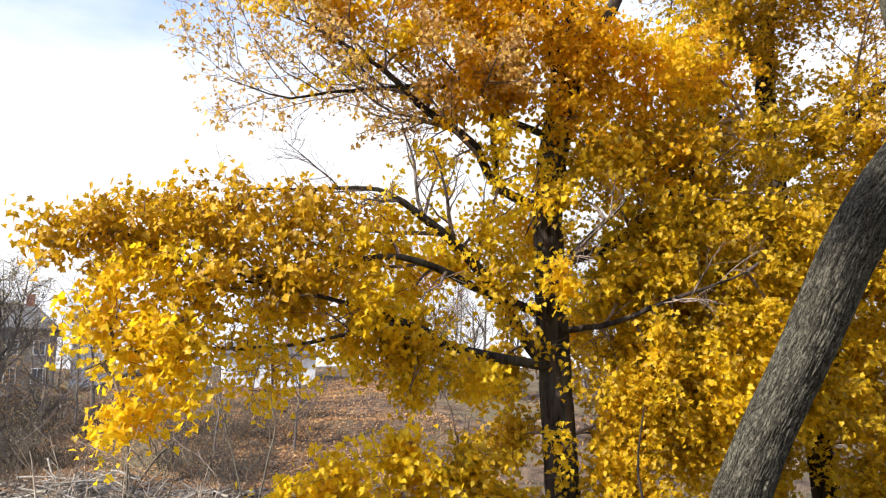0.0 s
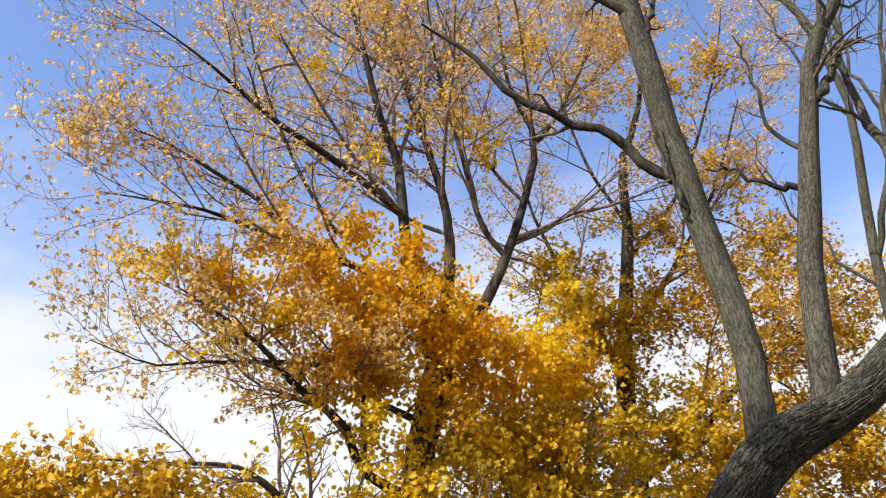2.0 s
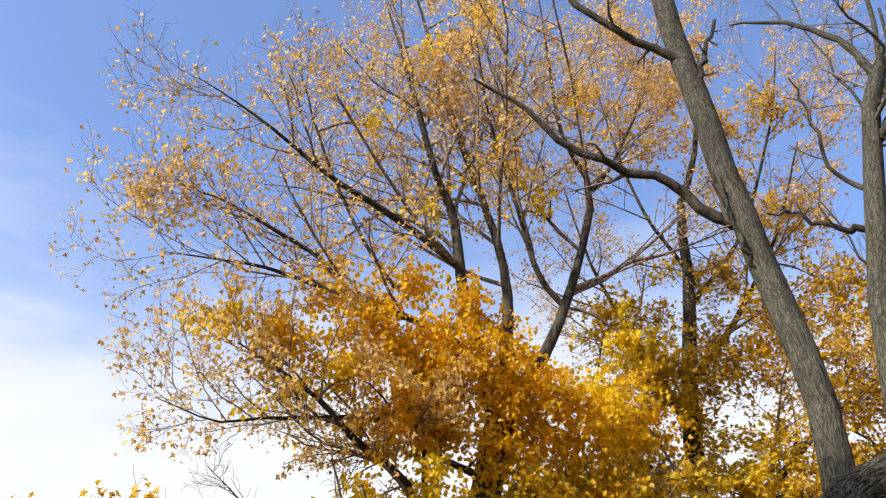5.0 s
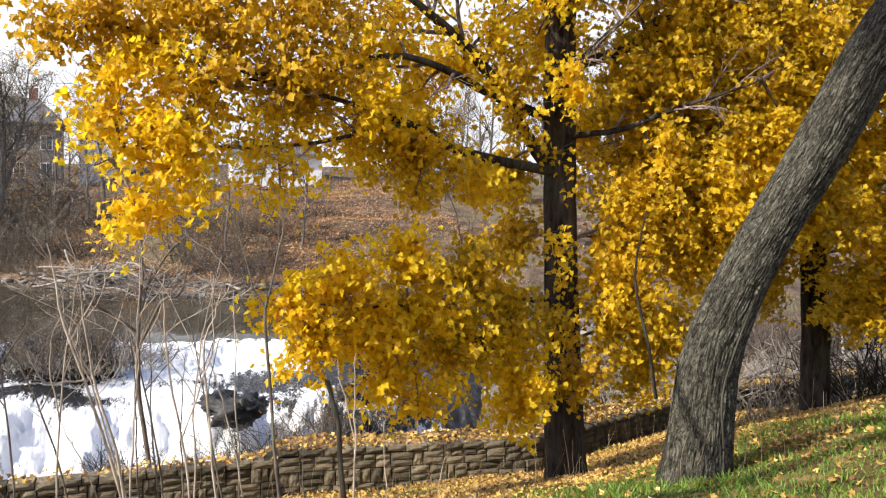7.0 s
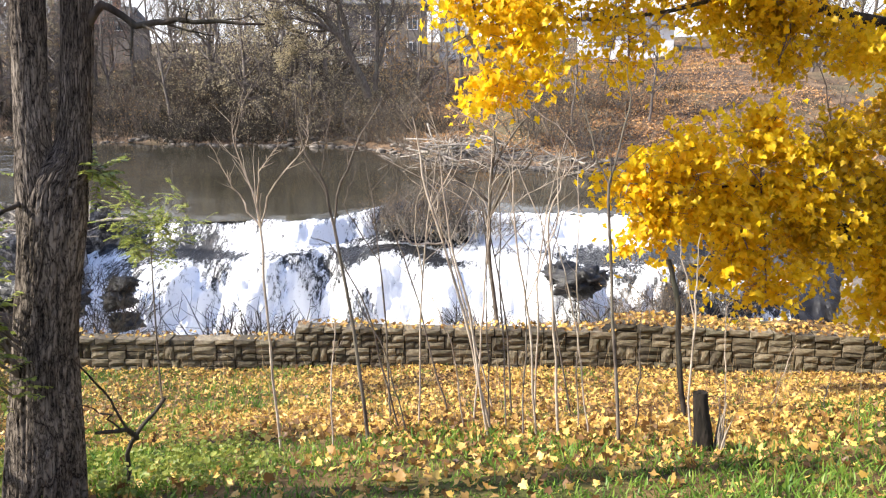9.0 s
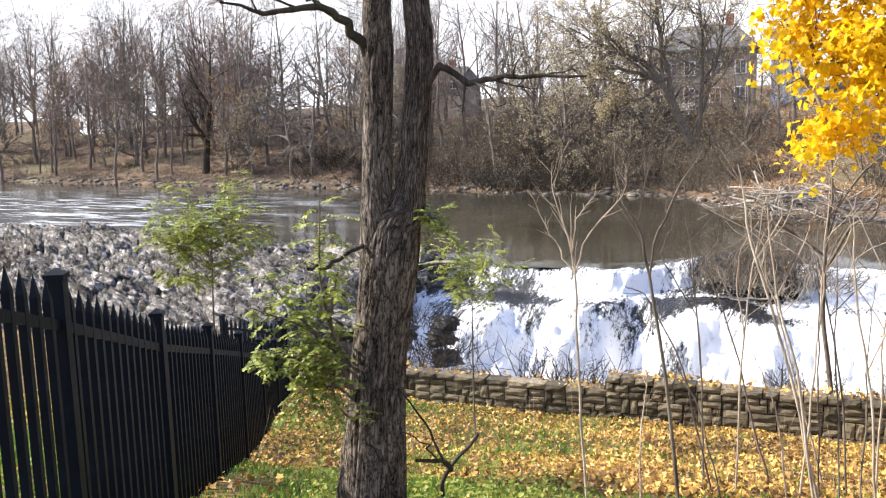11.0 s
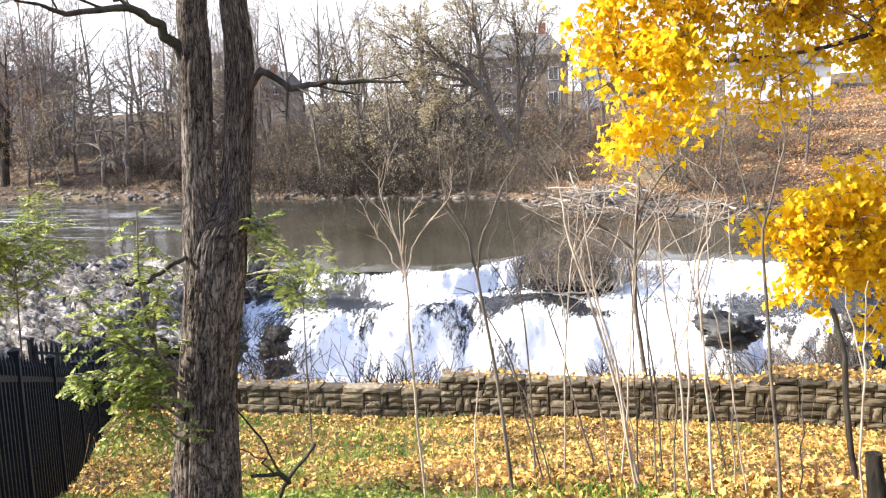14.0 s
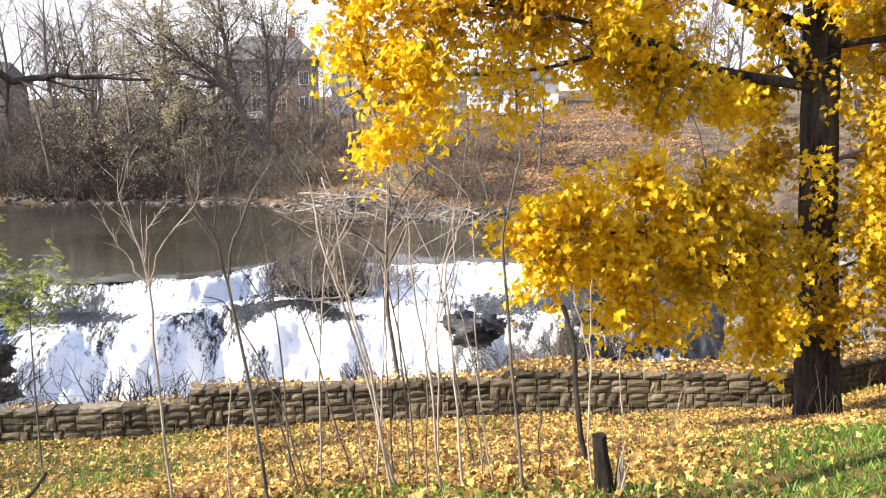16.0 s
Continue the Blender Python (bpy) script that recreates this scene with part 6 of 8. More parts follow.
def broken_branch():
    root = tagged(empty("broken_branch", pe(-29.3, -29, 5.6)), "grey forked dead branch sticking out of the grass", "branch")
    rows = [[(-29.6, -30, 5.6, 0.024), (-29.6, -25.5, 5.6, 0.023), (-28.6, -23, 5.6, 0.022), (-26.7, -20.9, 5.6, 0.018)], [(-28.7, -23.2, 5.6, 0.028), (-29.4, -22.6, 5.5, 0.024), (-31.2, -22.5, 5.4, 0.015)],
            [(-29.2, -22.6, 5.5, 0.014), (-30.5, -20, 5.4, 0.01), (-32.4, -17.5, 5.3, 0.006)], [(-29.6, -22.6, 5.5, 0.01), (-30.5, -21.4, 5.3, 0.008), (-32, -20.6, 5.2, 0.004)]]
    for n, r in enumerate(rows):
        P, R = limb([(*q[:3], 0.68 * q[3]) for q in r], 9)
        P[1:-1] += np.random.default_rng(n).normal(size=P[1:-1].shape) * 0.012
        piece("fork", bark_mesh("fork", P, R, M["bark_maple"], 12, 2, 0.1, 4, n), root)


broken_branch()


# ---------------------------------------------------------------- iron fence
def box(w, d, h, taper=0.0, tip=0.0):
    """A bar standing on its foot, w by d, h high, with an optional pointed tip."""
    x, y = w / 2, d / 2
    V = [(-x, -y, 0), (x, -y, 0), (x, y, 0), (-x, y, 0), (-x, -y, h), (x, -y, h), (x, y, h), (-x, y, h)]
    F = [(3, 2, 1, 0), (0, 1, 5, 4), (1, 2, 6, 5), (2, 3, 7, 6), (3, 0, 4, 7)]
    if tip:
        V.append((0, 0, h + tip))
        F += [(4, 5, 8), (5, 6, 8), (6, 7, 8), (7, 4, 8)]
    else:
        F.append((4, 5, 6, 7))
    return V, F


def pydata(name, V, F, mat):
    me = bpy.data.meshes.new(name)
    me.from_pydata([tuple(v) for v in V], [], [tuple(f) for f in F])
    me.materials.append(mat)
    me.update()
    return me


def child(name, me, parent, m):
    ob = new(name, me)
    ob.parent = parent
    ob.matrix_basis = m
    return ob


def iron_fence(label, posts, tops, group):
    """Pickets with pointed tips between square posts that step down the slope; posts are plan places, tops their heights."""
    root = tagged(empty("fence", (0, 0, 0)), label, "fence", group)
    mat = M["fence_black"]
    pick = pydata("picket", *box(0.038, 0.036, 1.56, 0, 0.11), mat)
    posted = pydata("post", *box(0.076, 0.076, 1.78), mat)
    cap = pydata("cap", *box(0.094, 0.094, 0.025, 0, 0.03), mat)
    for i, ((x, y), z) in enumerate(zip(posts, tops)):
        a = math.atan2(posts[-1][1] - posts[0][1], posts[-1][0] - posts[0][0])
        m = Matrix.Translation((x, y, z - 1.73)) @ Matrix.Rotation(a, 4, "Z")
        p = child("post", posted, root, m)
        child("cap", cap, p, Matrix.Translation((0, 0, 1.78)))
        if i == len(posts) - 1:
            break
        (x2, y2), z2 = posts[i + 1], tops[i + 1]
        length = math.hypot(x2 - x, y2 - y)
        for drop, h in ((0.21, 0.055), (1.5, 0.05)):
            rail = pydata("rail", [(0, -0.016, -drop), (0, 0.016, -drop), (0, 0.016, -drop + h), (0, -0.016, -drop + h), (length, -0.016, z2 - z - drop), (length, 0.016, z2 - z - drop), (length, 0.016, z2 - z - drop + h), (length, -0.016, z2 - z - drop + h)],
                          [(0, 1, 2, 3), (7, 6, 5, 4), (0, 4, 5, 1), (1, 5, 6, 2), (2, 6, 7, 3), (3, 7, 4, 0)], mat)
            child("rail", rail, root, Matrix.Translation((x, y, z)) @ Matrix.Rotation(a, 4, "Z"))
        n = 13
        for j in range(1, n):
            t = j / n
            child("picket", pick, root, Matrix.Translation((x + (x2 - x) * t, y + (y2 - y) * t, z + (z2 - z) * t - 1.63)) @ Matrix.Rotation(a, 4, "Z"))
    return root


fx, fy, fdx, fdy = -3.532, 2.48, -1.055, 1.496
POSTS = [(fx + i * fdx, fy + i * fdy) for i in range(-1, 7)]
TOPS = [1.45, 0.895, 0.305, -0.215, -0.74, -1.28, -1.75, -2.0]
iron_fence("black iron picket fence stepping down the grassy slope to the wall", POSTS, TOPS, "fences")
iron_fence("black iron picket fence running along the wall by the rocks", [(POSTS[-1][0] - 0.1 - 1.4 * i, POSTS[-1][1] - 0.05 * i) for i in range(0, 2)], [-1.86, -1.87], "fences")


# ---------------------------------------------------------------- rocks
def boulder_mesh(name, mat, seed, rough=0.28, n=20):
    g = np.random.default_rng(seed)
    a, h = np.meshgrid(np.linspace(0, 2 * np.pi, n, endpoint=False), np.linspace(0.0, np.pi, n // 2 + 1))
    x, y, z = np.cos(a) * np.sin(h), np.sin(a) * np.sin(h), np.cos(h)
    r = np.ones_like(a)
    for _ in range(9):
        d = unit(g.normal(size=3))
        cut = g.uniform(0.55, 0.9)
        dot = x * d[0] + y * d[1] + z * d[2]
        r = np.minimum(r, np.where(dot > 1e-3, cut / np.maximum(dot, 1e-3), 9))
    r = r * (1 + rough * 0.22 * g.normal(size=r.shape) * np.sin(h) + 0.08 * np.sin(5 * a + 3 * h + seed) * np.sin(h))
    V = np.stack([x * r, y * r, z * r], -1).reshape(-1, 3)
    rws, c = a.shape
    i = np.arange(rws * c).reshape(rws, c)
    j = np.roll(i, -1, axis=1)
    return mesh_of(name, V, np.stack([i[:-1], i[1:], j[1:], j[:-1]], -1).reshape(-1, 4), mat)


pale_rocks = [boulder_mesh("boulder", M["rock"], s) for s in range(80, 86)]
dark_rocks = [boulder_mesh("boulder", M["wet_rock"], s, 0.9, 34) for s in range(90, 94)]
gen = np.random.default_rng(95)


def boulder(me, at, size, label, group, squash=0.6):
    ob = tagged(new("boulder", me), label, "rock", group)
    ob.matrix_world = Matrix.LocRotScale(Vector(at), Euler((gen.uniform(-0.2, 0.2), gen.uniform(-0.2, 0.2), gen.uniform(0, 6.28))), Vector((size, size * gen.uniform(0.7, 1.1), size * squash)))
    return ob


for k in range(80):                                # along the far waterline
    x = gen.uniform(-100, 3) if k < 40 else gen.uniform(-26, 0)
    y = float(np.interp(x, BANK_X, BANK_Y)) + gen.normal() * 2.0 + 1.3
    boulder(pale_rocks[k % 6], (x, y, max(float(land(x, y)), WATER) + 0.0), 0.15 + 0.4 * gen.random() ** 2, "pale rock on the far shore", "rocks on the far shore", gen.uniform(0.35, 0.6))
for az, el, d, s in [(2.6, -13.8, 24.4, 0.8), (1.1, -13.2, 25.2, 0.55), (-29.0, -13.3, 21.6, 0.38), (-29.2, -14.4, 21.3, 0.42), (-29.0, -15.8, 21.0, 0.45), (-33.2, -14.2, 20.4, 0.7), (-34.2, -13.2, 20.8, 0.8), (10.5, -12.5, 25.5, 1.0), (-10.6, -10.5, 29.6, 0.4), (-8.0, -10.4, 29.5, 0.5), (-6.2, -10.3, 29.8, 0.42)]:
    boulder(dark_rocks[int(s * 10) % 4], pe(az, el, d), s, "dark wet boulder in the falls", "boulders in the falls", 0.62)
for k in range(46):                                 # rubble beyond the wall
    az = gen.uniform(7, 44)
    d = gen.uniform(19, 36)
    p = pe(az, -8, d)
    boulder(pale_rocks[k % 6], (p[0], p[1], float(land(p[0], p[1])) + 0.1), gen.uniform(0.3, 1.1), "weathered grey boulder among brush", "rubble beyond the wall", 0.6)

# ---------------------------------------------------------------- far bank
def bare_tree(name, label, seed, height, mat, lean=0.0, trunk=0.2, m=(15, 8, 4), leafy=None, weep=0.05, clear=0.35, group="bare trees on the far bank", leafn=2):
    """A leafless tree at the origin: trunk, limbs, and a haze of twigs."""
    gen = np.random.default_rng(seed)
    root = tagged(empty(name, (0, 0, 0)), label, "tree", group)
    P, R = curve_through([(0, 0, -0.3, trunk * 1.25), (lean * 0.1, 0.1, height * 0.2, trunk), (lean * 0.45, -0.1, height * 0.5, trunk * 0.7), (lean, gen.normal() * 0.4, height, trunk * 0.1)], 14)
    P[1:, :2] += np.cumsum(gen.normal(size=(13, 2)) * 0.05, axis=0)
    piece("trunk", mesh_of("trunk", *tubes(P[None], R[None], 9), mat, True), root)
    s = spawn(P[None], R[None], m[0], clear, 0.97, (32, 72), (0.3, 0.52), gen, 0.0, 0.6)
    P1, R1 = grow(*s, 7, 0.12, weep, 0.25, gen)
    for a, b in zip(P1[:6], R1[:6]):
        piece("limb", mesh_of("limb", *tubes(a[None], b[None], 6), mat, True), root)
    pr = [tubes(P1[6:], R1[6:], 5)]
    s = spawn(P1, R1, m[1], 0.15, 1.0, (28, 58), (0.3, 0.5), gen, 0.0, 0.55)
    P2, R2 = grow(*s[:3], np.maximum(s[3], 0.018), 4, 0.13, weep, 0.4, gen)
    pr.append(tubes(P2, R2, 3))
    s = spawn(P2, R2, m[2], 0.2, 1.0, (25, 55), (0.35, 0.6), gen, 0.0, 0.6)
    P3, R3 = grow(*s[:3], np.maximum(s[3] * 0.8, 0.011), 3, 0.15, weep, 0.5, gen)
    pr.append(tubes(P3, R3, 3))
    piece("twigwork", mesh_of("twigwork", pr, None, mat, False), root, "", "stuff")
    if leafy:
        at = along(np.concatenate([P3, P3[:, -1:]], 1), leafn, 0.2, 0.06, gen)
        piece("foliage", mesh_of("foliage", *leaves(at, 0.12 * gen.uniform(0.5, 1.3, len(at)), SIMPLE, SIMPLE_F, 0.4, None, gen), M[leafy], False), root, "", "stuff")
    return root


def thicket(name, label, seed, n, height, mat, leafy=None, group="brush", spread=1.0, leafn=2):
    """A clump of thin shoots from the ground."""
    gen = np.random.default_rng(seed)
    root = tagged(empty(name, (0, 0, 0)), label, "shrub", group)
    S = np.concatenate([gen.normal(size=(n, 2)) * spread * 0.5, np.full((n, 1), -0.1)], 1)
    D = np.concatenate([gen.normal(size=(n, 2)) * 0.55 + S[:, :2] * 0.35, np.ones((n, 1))], 1)
    P, R = grow(S, D, height * gen.uniform(0.5, 1.1, n), np.full(n, 0.022), 6, 0.16, -0.03, 0.35, gen)
    s = spawn(P, R, 6, 0.2, 1.0, (25, 60), (0.25, 0.5), gen)
    P2, R2 = grow(*s[:3], np.maximum(s[3], 0.009), 3, 0.16, 0.0, 0.5, gen)
    piece("brushwood", mesh_of("brushwood", [tubes(P, R, 3), tubes(P2, R2, 3)], None, mat, False), root, "", "stuff")
    if leafy:
        at = along(np.concatenate([P2, P2[:, -1:]], 1), leafn, 0.1, 0.05, gen)
        piece("foliage", mesh_of("foliage", *leaves(at, 0.055 * gen.uniform(0.5, 1.3, len(at)), SIMPLE, SIMPLE_F, 0.4, None, gen), M[leafy], False), root, "", "stuff")
    return root


M["scrub"] = leaf_material("scrub", [(0.0, (0.07, 0.05, 0.035)), (0.4, (0.18, 0.125, 0.08)), (0.75, (0.34, 0.24, 0.14)), (1.0, (0.46, 0.38, 0.27))], 0.1, 0.25)
M["far_litter"] = leaf_material("far_litter", [(0.0, (0.16, 0.08, 0.035)), (0.4, (0.42, 0.22, 0.09)), (0.75, (0.62, 0.36, 0.14)), (1.0, (0.76, 0.52, 0.26))], 0.2, 0.3)
M["leaf_rust"] = leaf_material("leaf_rust", [(0.0, (0.2, 0.1, 0.07)), (0.5, (0.4, 0.22, 0.16)), (1.0, (0.55, 0.36, 0.26))], 0.35)
GREY = "bare grey tree on the wooded far bank"
kinds = [
    bare_tree("bare_tree", GREY, 201, 15, M["bark_far"], 0.8, 0.18, (14, 8, 5)),
    bare_tree("bare_tree", GREY, 202, 17, M["bark_far"], -0.6, 0.2, (14, 8, 5)),
    bare_tree("bare_tree", "thin bare tree with a few rusty leaves on the far bank", 203, 13, M["bark_far"], 0.5, 0.13, (12, 8, 5), "leaf_rust", 0.05, 0.3, "bare trees on the far bank", 2),
    bare_tree("bare_tree", "thin pale bare tree on the far bank", 204, 15, M["bark_far"], -1.6, 0.15, (11, 8, 5), None, 0.1, 0.45),
    bare_tree("bare_tree", "dark spreading bare tree on the far bank", 205, 14, M["bark_maple"], 1.2, 0.36, (10, 8, 5), None, 0.07, 0.28),
    bare_tree("bare_tree", "round grey-olive willow with thin leaves on the far bank", 206, 10, M["bark_far"], -1.0, 0.22, (16, 9, 5), "leaf_willow", -0.03, 0.15, "bare trees on the far bank", 4),
    bare_tree("bare_tree", "slim dark bare tree on the far bank", 207, 13, M["bark_sapling_dark"], -1.5, 0.16, (14, 9, 6), None, 0.06, 0.25),
    bare_tree("bare_tree", "bare tree with drooping pale twigs on the far bank", 208, 10, M["bark_far"], 0.5, 0.18, (15, 9, 5), None, -0.22, 0.3),
    bare_tree("bare_tree", "young tree with tawny orange leaves on the far bank", 209, 9, M["bark_far"], 0.3, 0.1, (12, 7, 4), "leaf_brown", 0.06, 0.2, "bare trees on the far bank", 3),
]
brush = [
    thicket("brush_clump", "tangled brown brush on the river bank", 301, 46, 2.3, M["bark_brush"], None, "brush clumps", 1.6),
    thicket("brush_clump", "dense brown brush with withered leaves", 302, 50, 2.8, M["bark_brush"], "leaf_brown", "brush clumps", 1.9),
    thicket("brush_clump", "dark tangled brush along the water", 303, 60, 1.7, M["bark_maple"], None, "brush clumps", 1.7),
    thicket("brush_clump", "olive-tinged bush on the far bank", 304, 60, 3.6, M["bark_brush"], "leaf_willow", "brush clumps", 2.2, 6),
    thicket("brush_clump", "pale dry brush in the rubble", 305, 50, 1.3, M["driftwood"], None, "brush clumps", 1.4),
]


def stand(ob, x, y, scale=1.0, turn=0.0, sink=0.0):
    return Matrix.LocRotScale(Vector((x, y, float(land(np.float64(x), np.float64(y))) - sink)), Euler((0, 0, turn)), Vector((scale, scale, scale * gen.uniform(0.92, 1.1))))


gen = np.random.default_rng(310)
placed = set()


def plant(k, pool, x, y, scale=1.0, turn=None):
    m = stand(pool[k], x, y, scale, gen.uniform(0, 6.28) if turn is None else turn)
    if (id(pool), k) not in placed:
        placed.add((id(pool), k))
        pool[k].matrix_basis = m
    else:
        copy_thing(pool[k], m @ Matrix.Diagonal([1 / s for s in pool[k].scale] + [1]))


def by_bearing(az, y):
    return y * math.tan(radians(fitted_bearing(az))), y


for az, y, k, s, turn in [(-58, 70, 1, 1.1, 1.0), (-54.5, 72, 0, 1.2, 2.0), (-51.5, 70, 2, 1.2, 0.5), (-60, 76, 0, 1.2, 4.0), (-49, 78, 1, 1.1, 3.0), (-56, 80, 3, 1.2, 2.2), (-44.6, 68, 4, 1.05, 0.4), (-47.0, 74, 1, 1.0, None), (-56.5, 63.5, 3, 1.0, 0.0), (-50.0, 62.5, 3, 0.95, 3.1), (-47.5, 63, 3, 0.85, 3.0), (-59, 63, 0, 0.9, None), (-61, 65, 1, 0.9, None), (-53.5, 66, 2, 1.1, None), (-41, 75, 0, 0.9, None),
                          (-17.5, 66, 5, 1.35, 0.5), (-20.5, 64, 5, 0.95, 2.0), (-15.0, 67, 5, 1.3, 1.1), (-19.0, 69, 5, 1.4, 4.0), (-22.5, 68, 5, 1.1, 5.0), (-16.3, 63, 5, 0.7, 2.6), (-39.0, 66, 7, 1.1, 4.0), (-33, 67, 7, 1.0, 5.0), (-25.2, 63.5, 3, 0.8, 0.2), (-37.5, 66, 7, 1.0, 0.3), (-35.2, 70, 7, 0.9, 2.0), (-8.8, 66, 8, 1.0, 0.5), (-12.2, 72, 8, 0.6, 1.0), (-10.6, 71, 8, 0.55, 2.2), (-13.4, 73, 2, 0.6, 4.0), (-9.4, 73, 5, 0.5, 0.7), (-11.4, 76, 1, 0.75, 2.0), (-23.6, 74, 6, 0.95, 1.0), (-22, 78, 2, 1.0, None), (-14.5, 74, 0, 0.9, None), (-8.2, 69, 8, 1.0, 3.0), (-10.9, 66, 8, 0.75, 2.0), (-7.0, 67, 8, 0.9, 5.0), (-40.5, 70, 7, 1.1, 1.0), (-38.2, 73, 7, 1.25, 2.5), (-36.4, 69, 7, 1.2, 4.0), (-34.2, 72, 2, 1.1, 0.6), (-32.4, 70, 7, 1.15, 3.3), (-30.6, 73, 0, 0.9, 1.2), (-28.8, 70, 2, 0.95, 5.0), (-27.2, 75, 1, 0.85, 2.2), (-39.4, 80, 1, 1.0, 3.0), (-37.0, 84, 0, 1.1, 1.4), (-35.0, 82, 2, 1.2, 0.2), (-33.0, 86, 1, 1.0, 2.0), (-31.4, 83, 2, 1.1, 5.5), (-29.6, 88, 0, 1.0, 0.9), (-26.0, 80, 2, 1.0, 3.9), (-24.0, 82, 0, 0.9, 1.9), (-42.3, 78, 2, 1.1, 2.7)]:
    x, y = by_bearing(az, y)
    plant(k, kinds, x, y, s, turn)
for i in range(46):                                  # a closer stand of trees upstream
    x, y = by_bearing(gen.uniform(-64, -40), gen.uniform(72, 104))
    plant(int(gen.choice([0, 1, 2, 2, 3])), kinds, x, y, gen.uniform(1.05, 1.4))
for i in range(205):
    az = gen.uniform(-63, -5) if i < 130 else gen.uniform(-4, 46)
    y = gen.uniform(68, 108) if i % 3 else gen.uniform(66, 80)
    x, y = by_bearing(az, y)
    if (-6 < az < 13 and (y < 88 or i % 2)) or (-26 < x < -9 and 76 < y < 100) or (-14.5 < az < -6.5 and y > 65) or (-28 < az < -11 and y < 74):
        continue
    plant(int(gen.choice([0, 1, 2, 2, 3, 3, 5, 8])), kinds, x, y, gen.uniform(0.7, 1.1) if i < 130 else gen.uniform(0.7, 1.0))
for i in range(130):                                  # brush along the far water's edge and up the slope
    az = gen.uniform(-62, 4)
    x, y = by_bearing(az, 60)
    yb = float(np.interp(x, BANK_X, BANK_Y))
    u = gen.uniform(0.8, 22)
    left = az < -29
    if (left and i % 2) or (az > -8 and i % 4):
        continue
    plant(int(gen.choice([0, 1, 2, 2, 3] if left else [1, 2, 3, 3, 3])), brush, x * (yb + u) / 60, yb + u, gen.uniform(0.35, 0.85) if left else gen.uniform(0.7, 1.4))
for i in range(26):                                  # tall soft bushes under the willows
    az, u = gen.uniform(-27, -12), gen.uniform(4, 20)
    x, y = by_bearing(az, 60)
    yb = float(np.interp(x, BANK_X, BANK_Y))
    plant(int(gen.choice([3, 3, 1])), brush, x * (yb + u) / 60, yb + u, gen.uniform(1.1, 1.9))
for i in range(34):                                  # dark undergrowth along the far water
    az, u = gen.uniform(-38, -19), 0.8 + 13 * gen.random() ** 1.3
    x, y = by_bearing(az, 60)
    yb = float(np.interp(x, BANK_X, BANK_Y))
    plant(2, brush, x * (yb + u) / 60, yb + u, gen.uniform(0.8, 1.5))
for i in range(20):                                  # young growth on the slope nearer the falls
    az, u = gen.uniform(-1, 9), gen.uniform(4, 22)
    x, y = by_bearing(az, 47 + u)
    if i < 14:
        plant(int(gen.choice([0, 1, 2, 4])), brush, x, y, gen.uniform(0.3, 0.7))
    else:
        plant(int(gen.choice([2, 3, 8])), kinds, x, y, gen.uniform(0.35, 0.7))
for i in range(46):                                  # rough ground beyond the wall
    az, d = gen.uniform(7.5, 46), gen.uniform(17.5, 42)
    p = pe(az, 0, d)
    plant(int(gen.choice([0, 4, 4, 2])), brush, p[0], p[1], gen.uniform(0.5, 0.95))
for az, el, d, k, s in [(-8.5, -9.6, 30.0, 1, 0.75), (-6.8, -9.8, 29.8, 1, 0.7), (-5.3, -9.6, 30.2, 1, 0.75), (-7.5, -9.2, 30.6, 0, 0.8), (-4.6, -9.8, 29.6, 4, 0.9), (-9.8, -9.8, 29.6, 4, 0.9), (-7.2, -10.2, 29.2, 4, 0.8), (-10.8, -9.8, 30.0, 1, 0.55), (-21.8, -17.8, 15.2, 2, 0.75), (-19.6, -17.8, 15.0, 2, 0.6), (4.0, -16.0, 18.5, 2, 0.6), (6.0, -15.6, 18, 4, 0.7), (1.5, -17.2, 16.5, 2, 0.5), (-0.8, -17.0, 16.4, 4, 0.5), (-5, -16.5, 17, 2, 0.5), (8.5, -15, 18, 1, 0.6), (-29.0, -14.5, 20, 2, 0.5), (-46, -8.2, 30, 1, 0.5), (-57, -7.2, 33, 1, 0.5), (-31.0, -16.2, 16.5, 2, 0.6), (-33.0, -15.5, 17, 0, 0.5), (-35.5, -15.0, 17, 2, 0.5), (-30.5, -12.5, 21, 2, 0.4), (-34, -11.5, 22, 2, 0.4)]:
    p = pe(az, el, d)
    me = brush[k]
    copy_thing(me, Matrix.LocRotScale(Vector(p) - Vector((0, 0, 0.35)), Euler((0, 0, az)), Vector((s, s, s))) @ Matrix.Diagonal([1 / q for q in me.scale] + [1]))


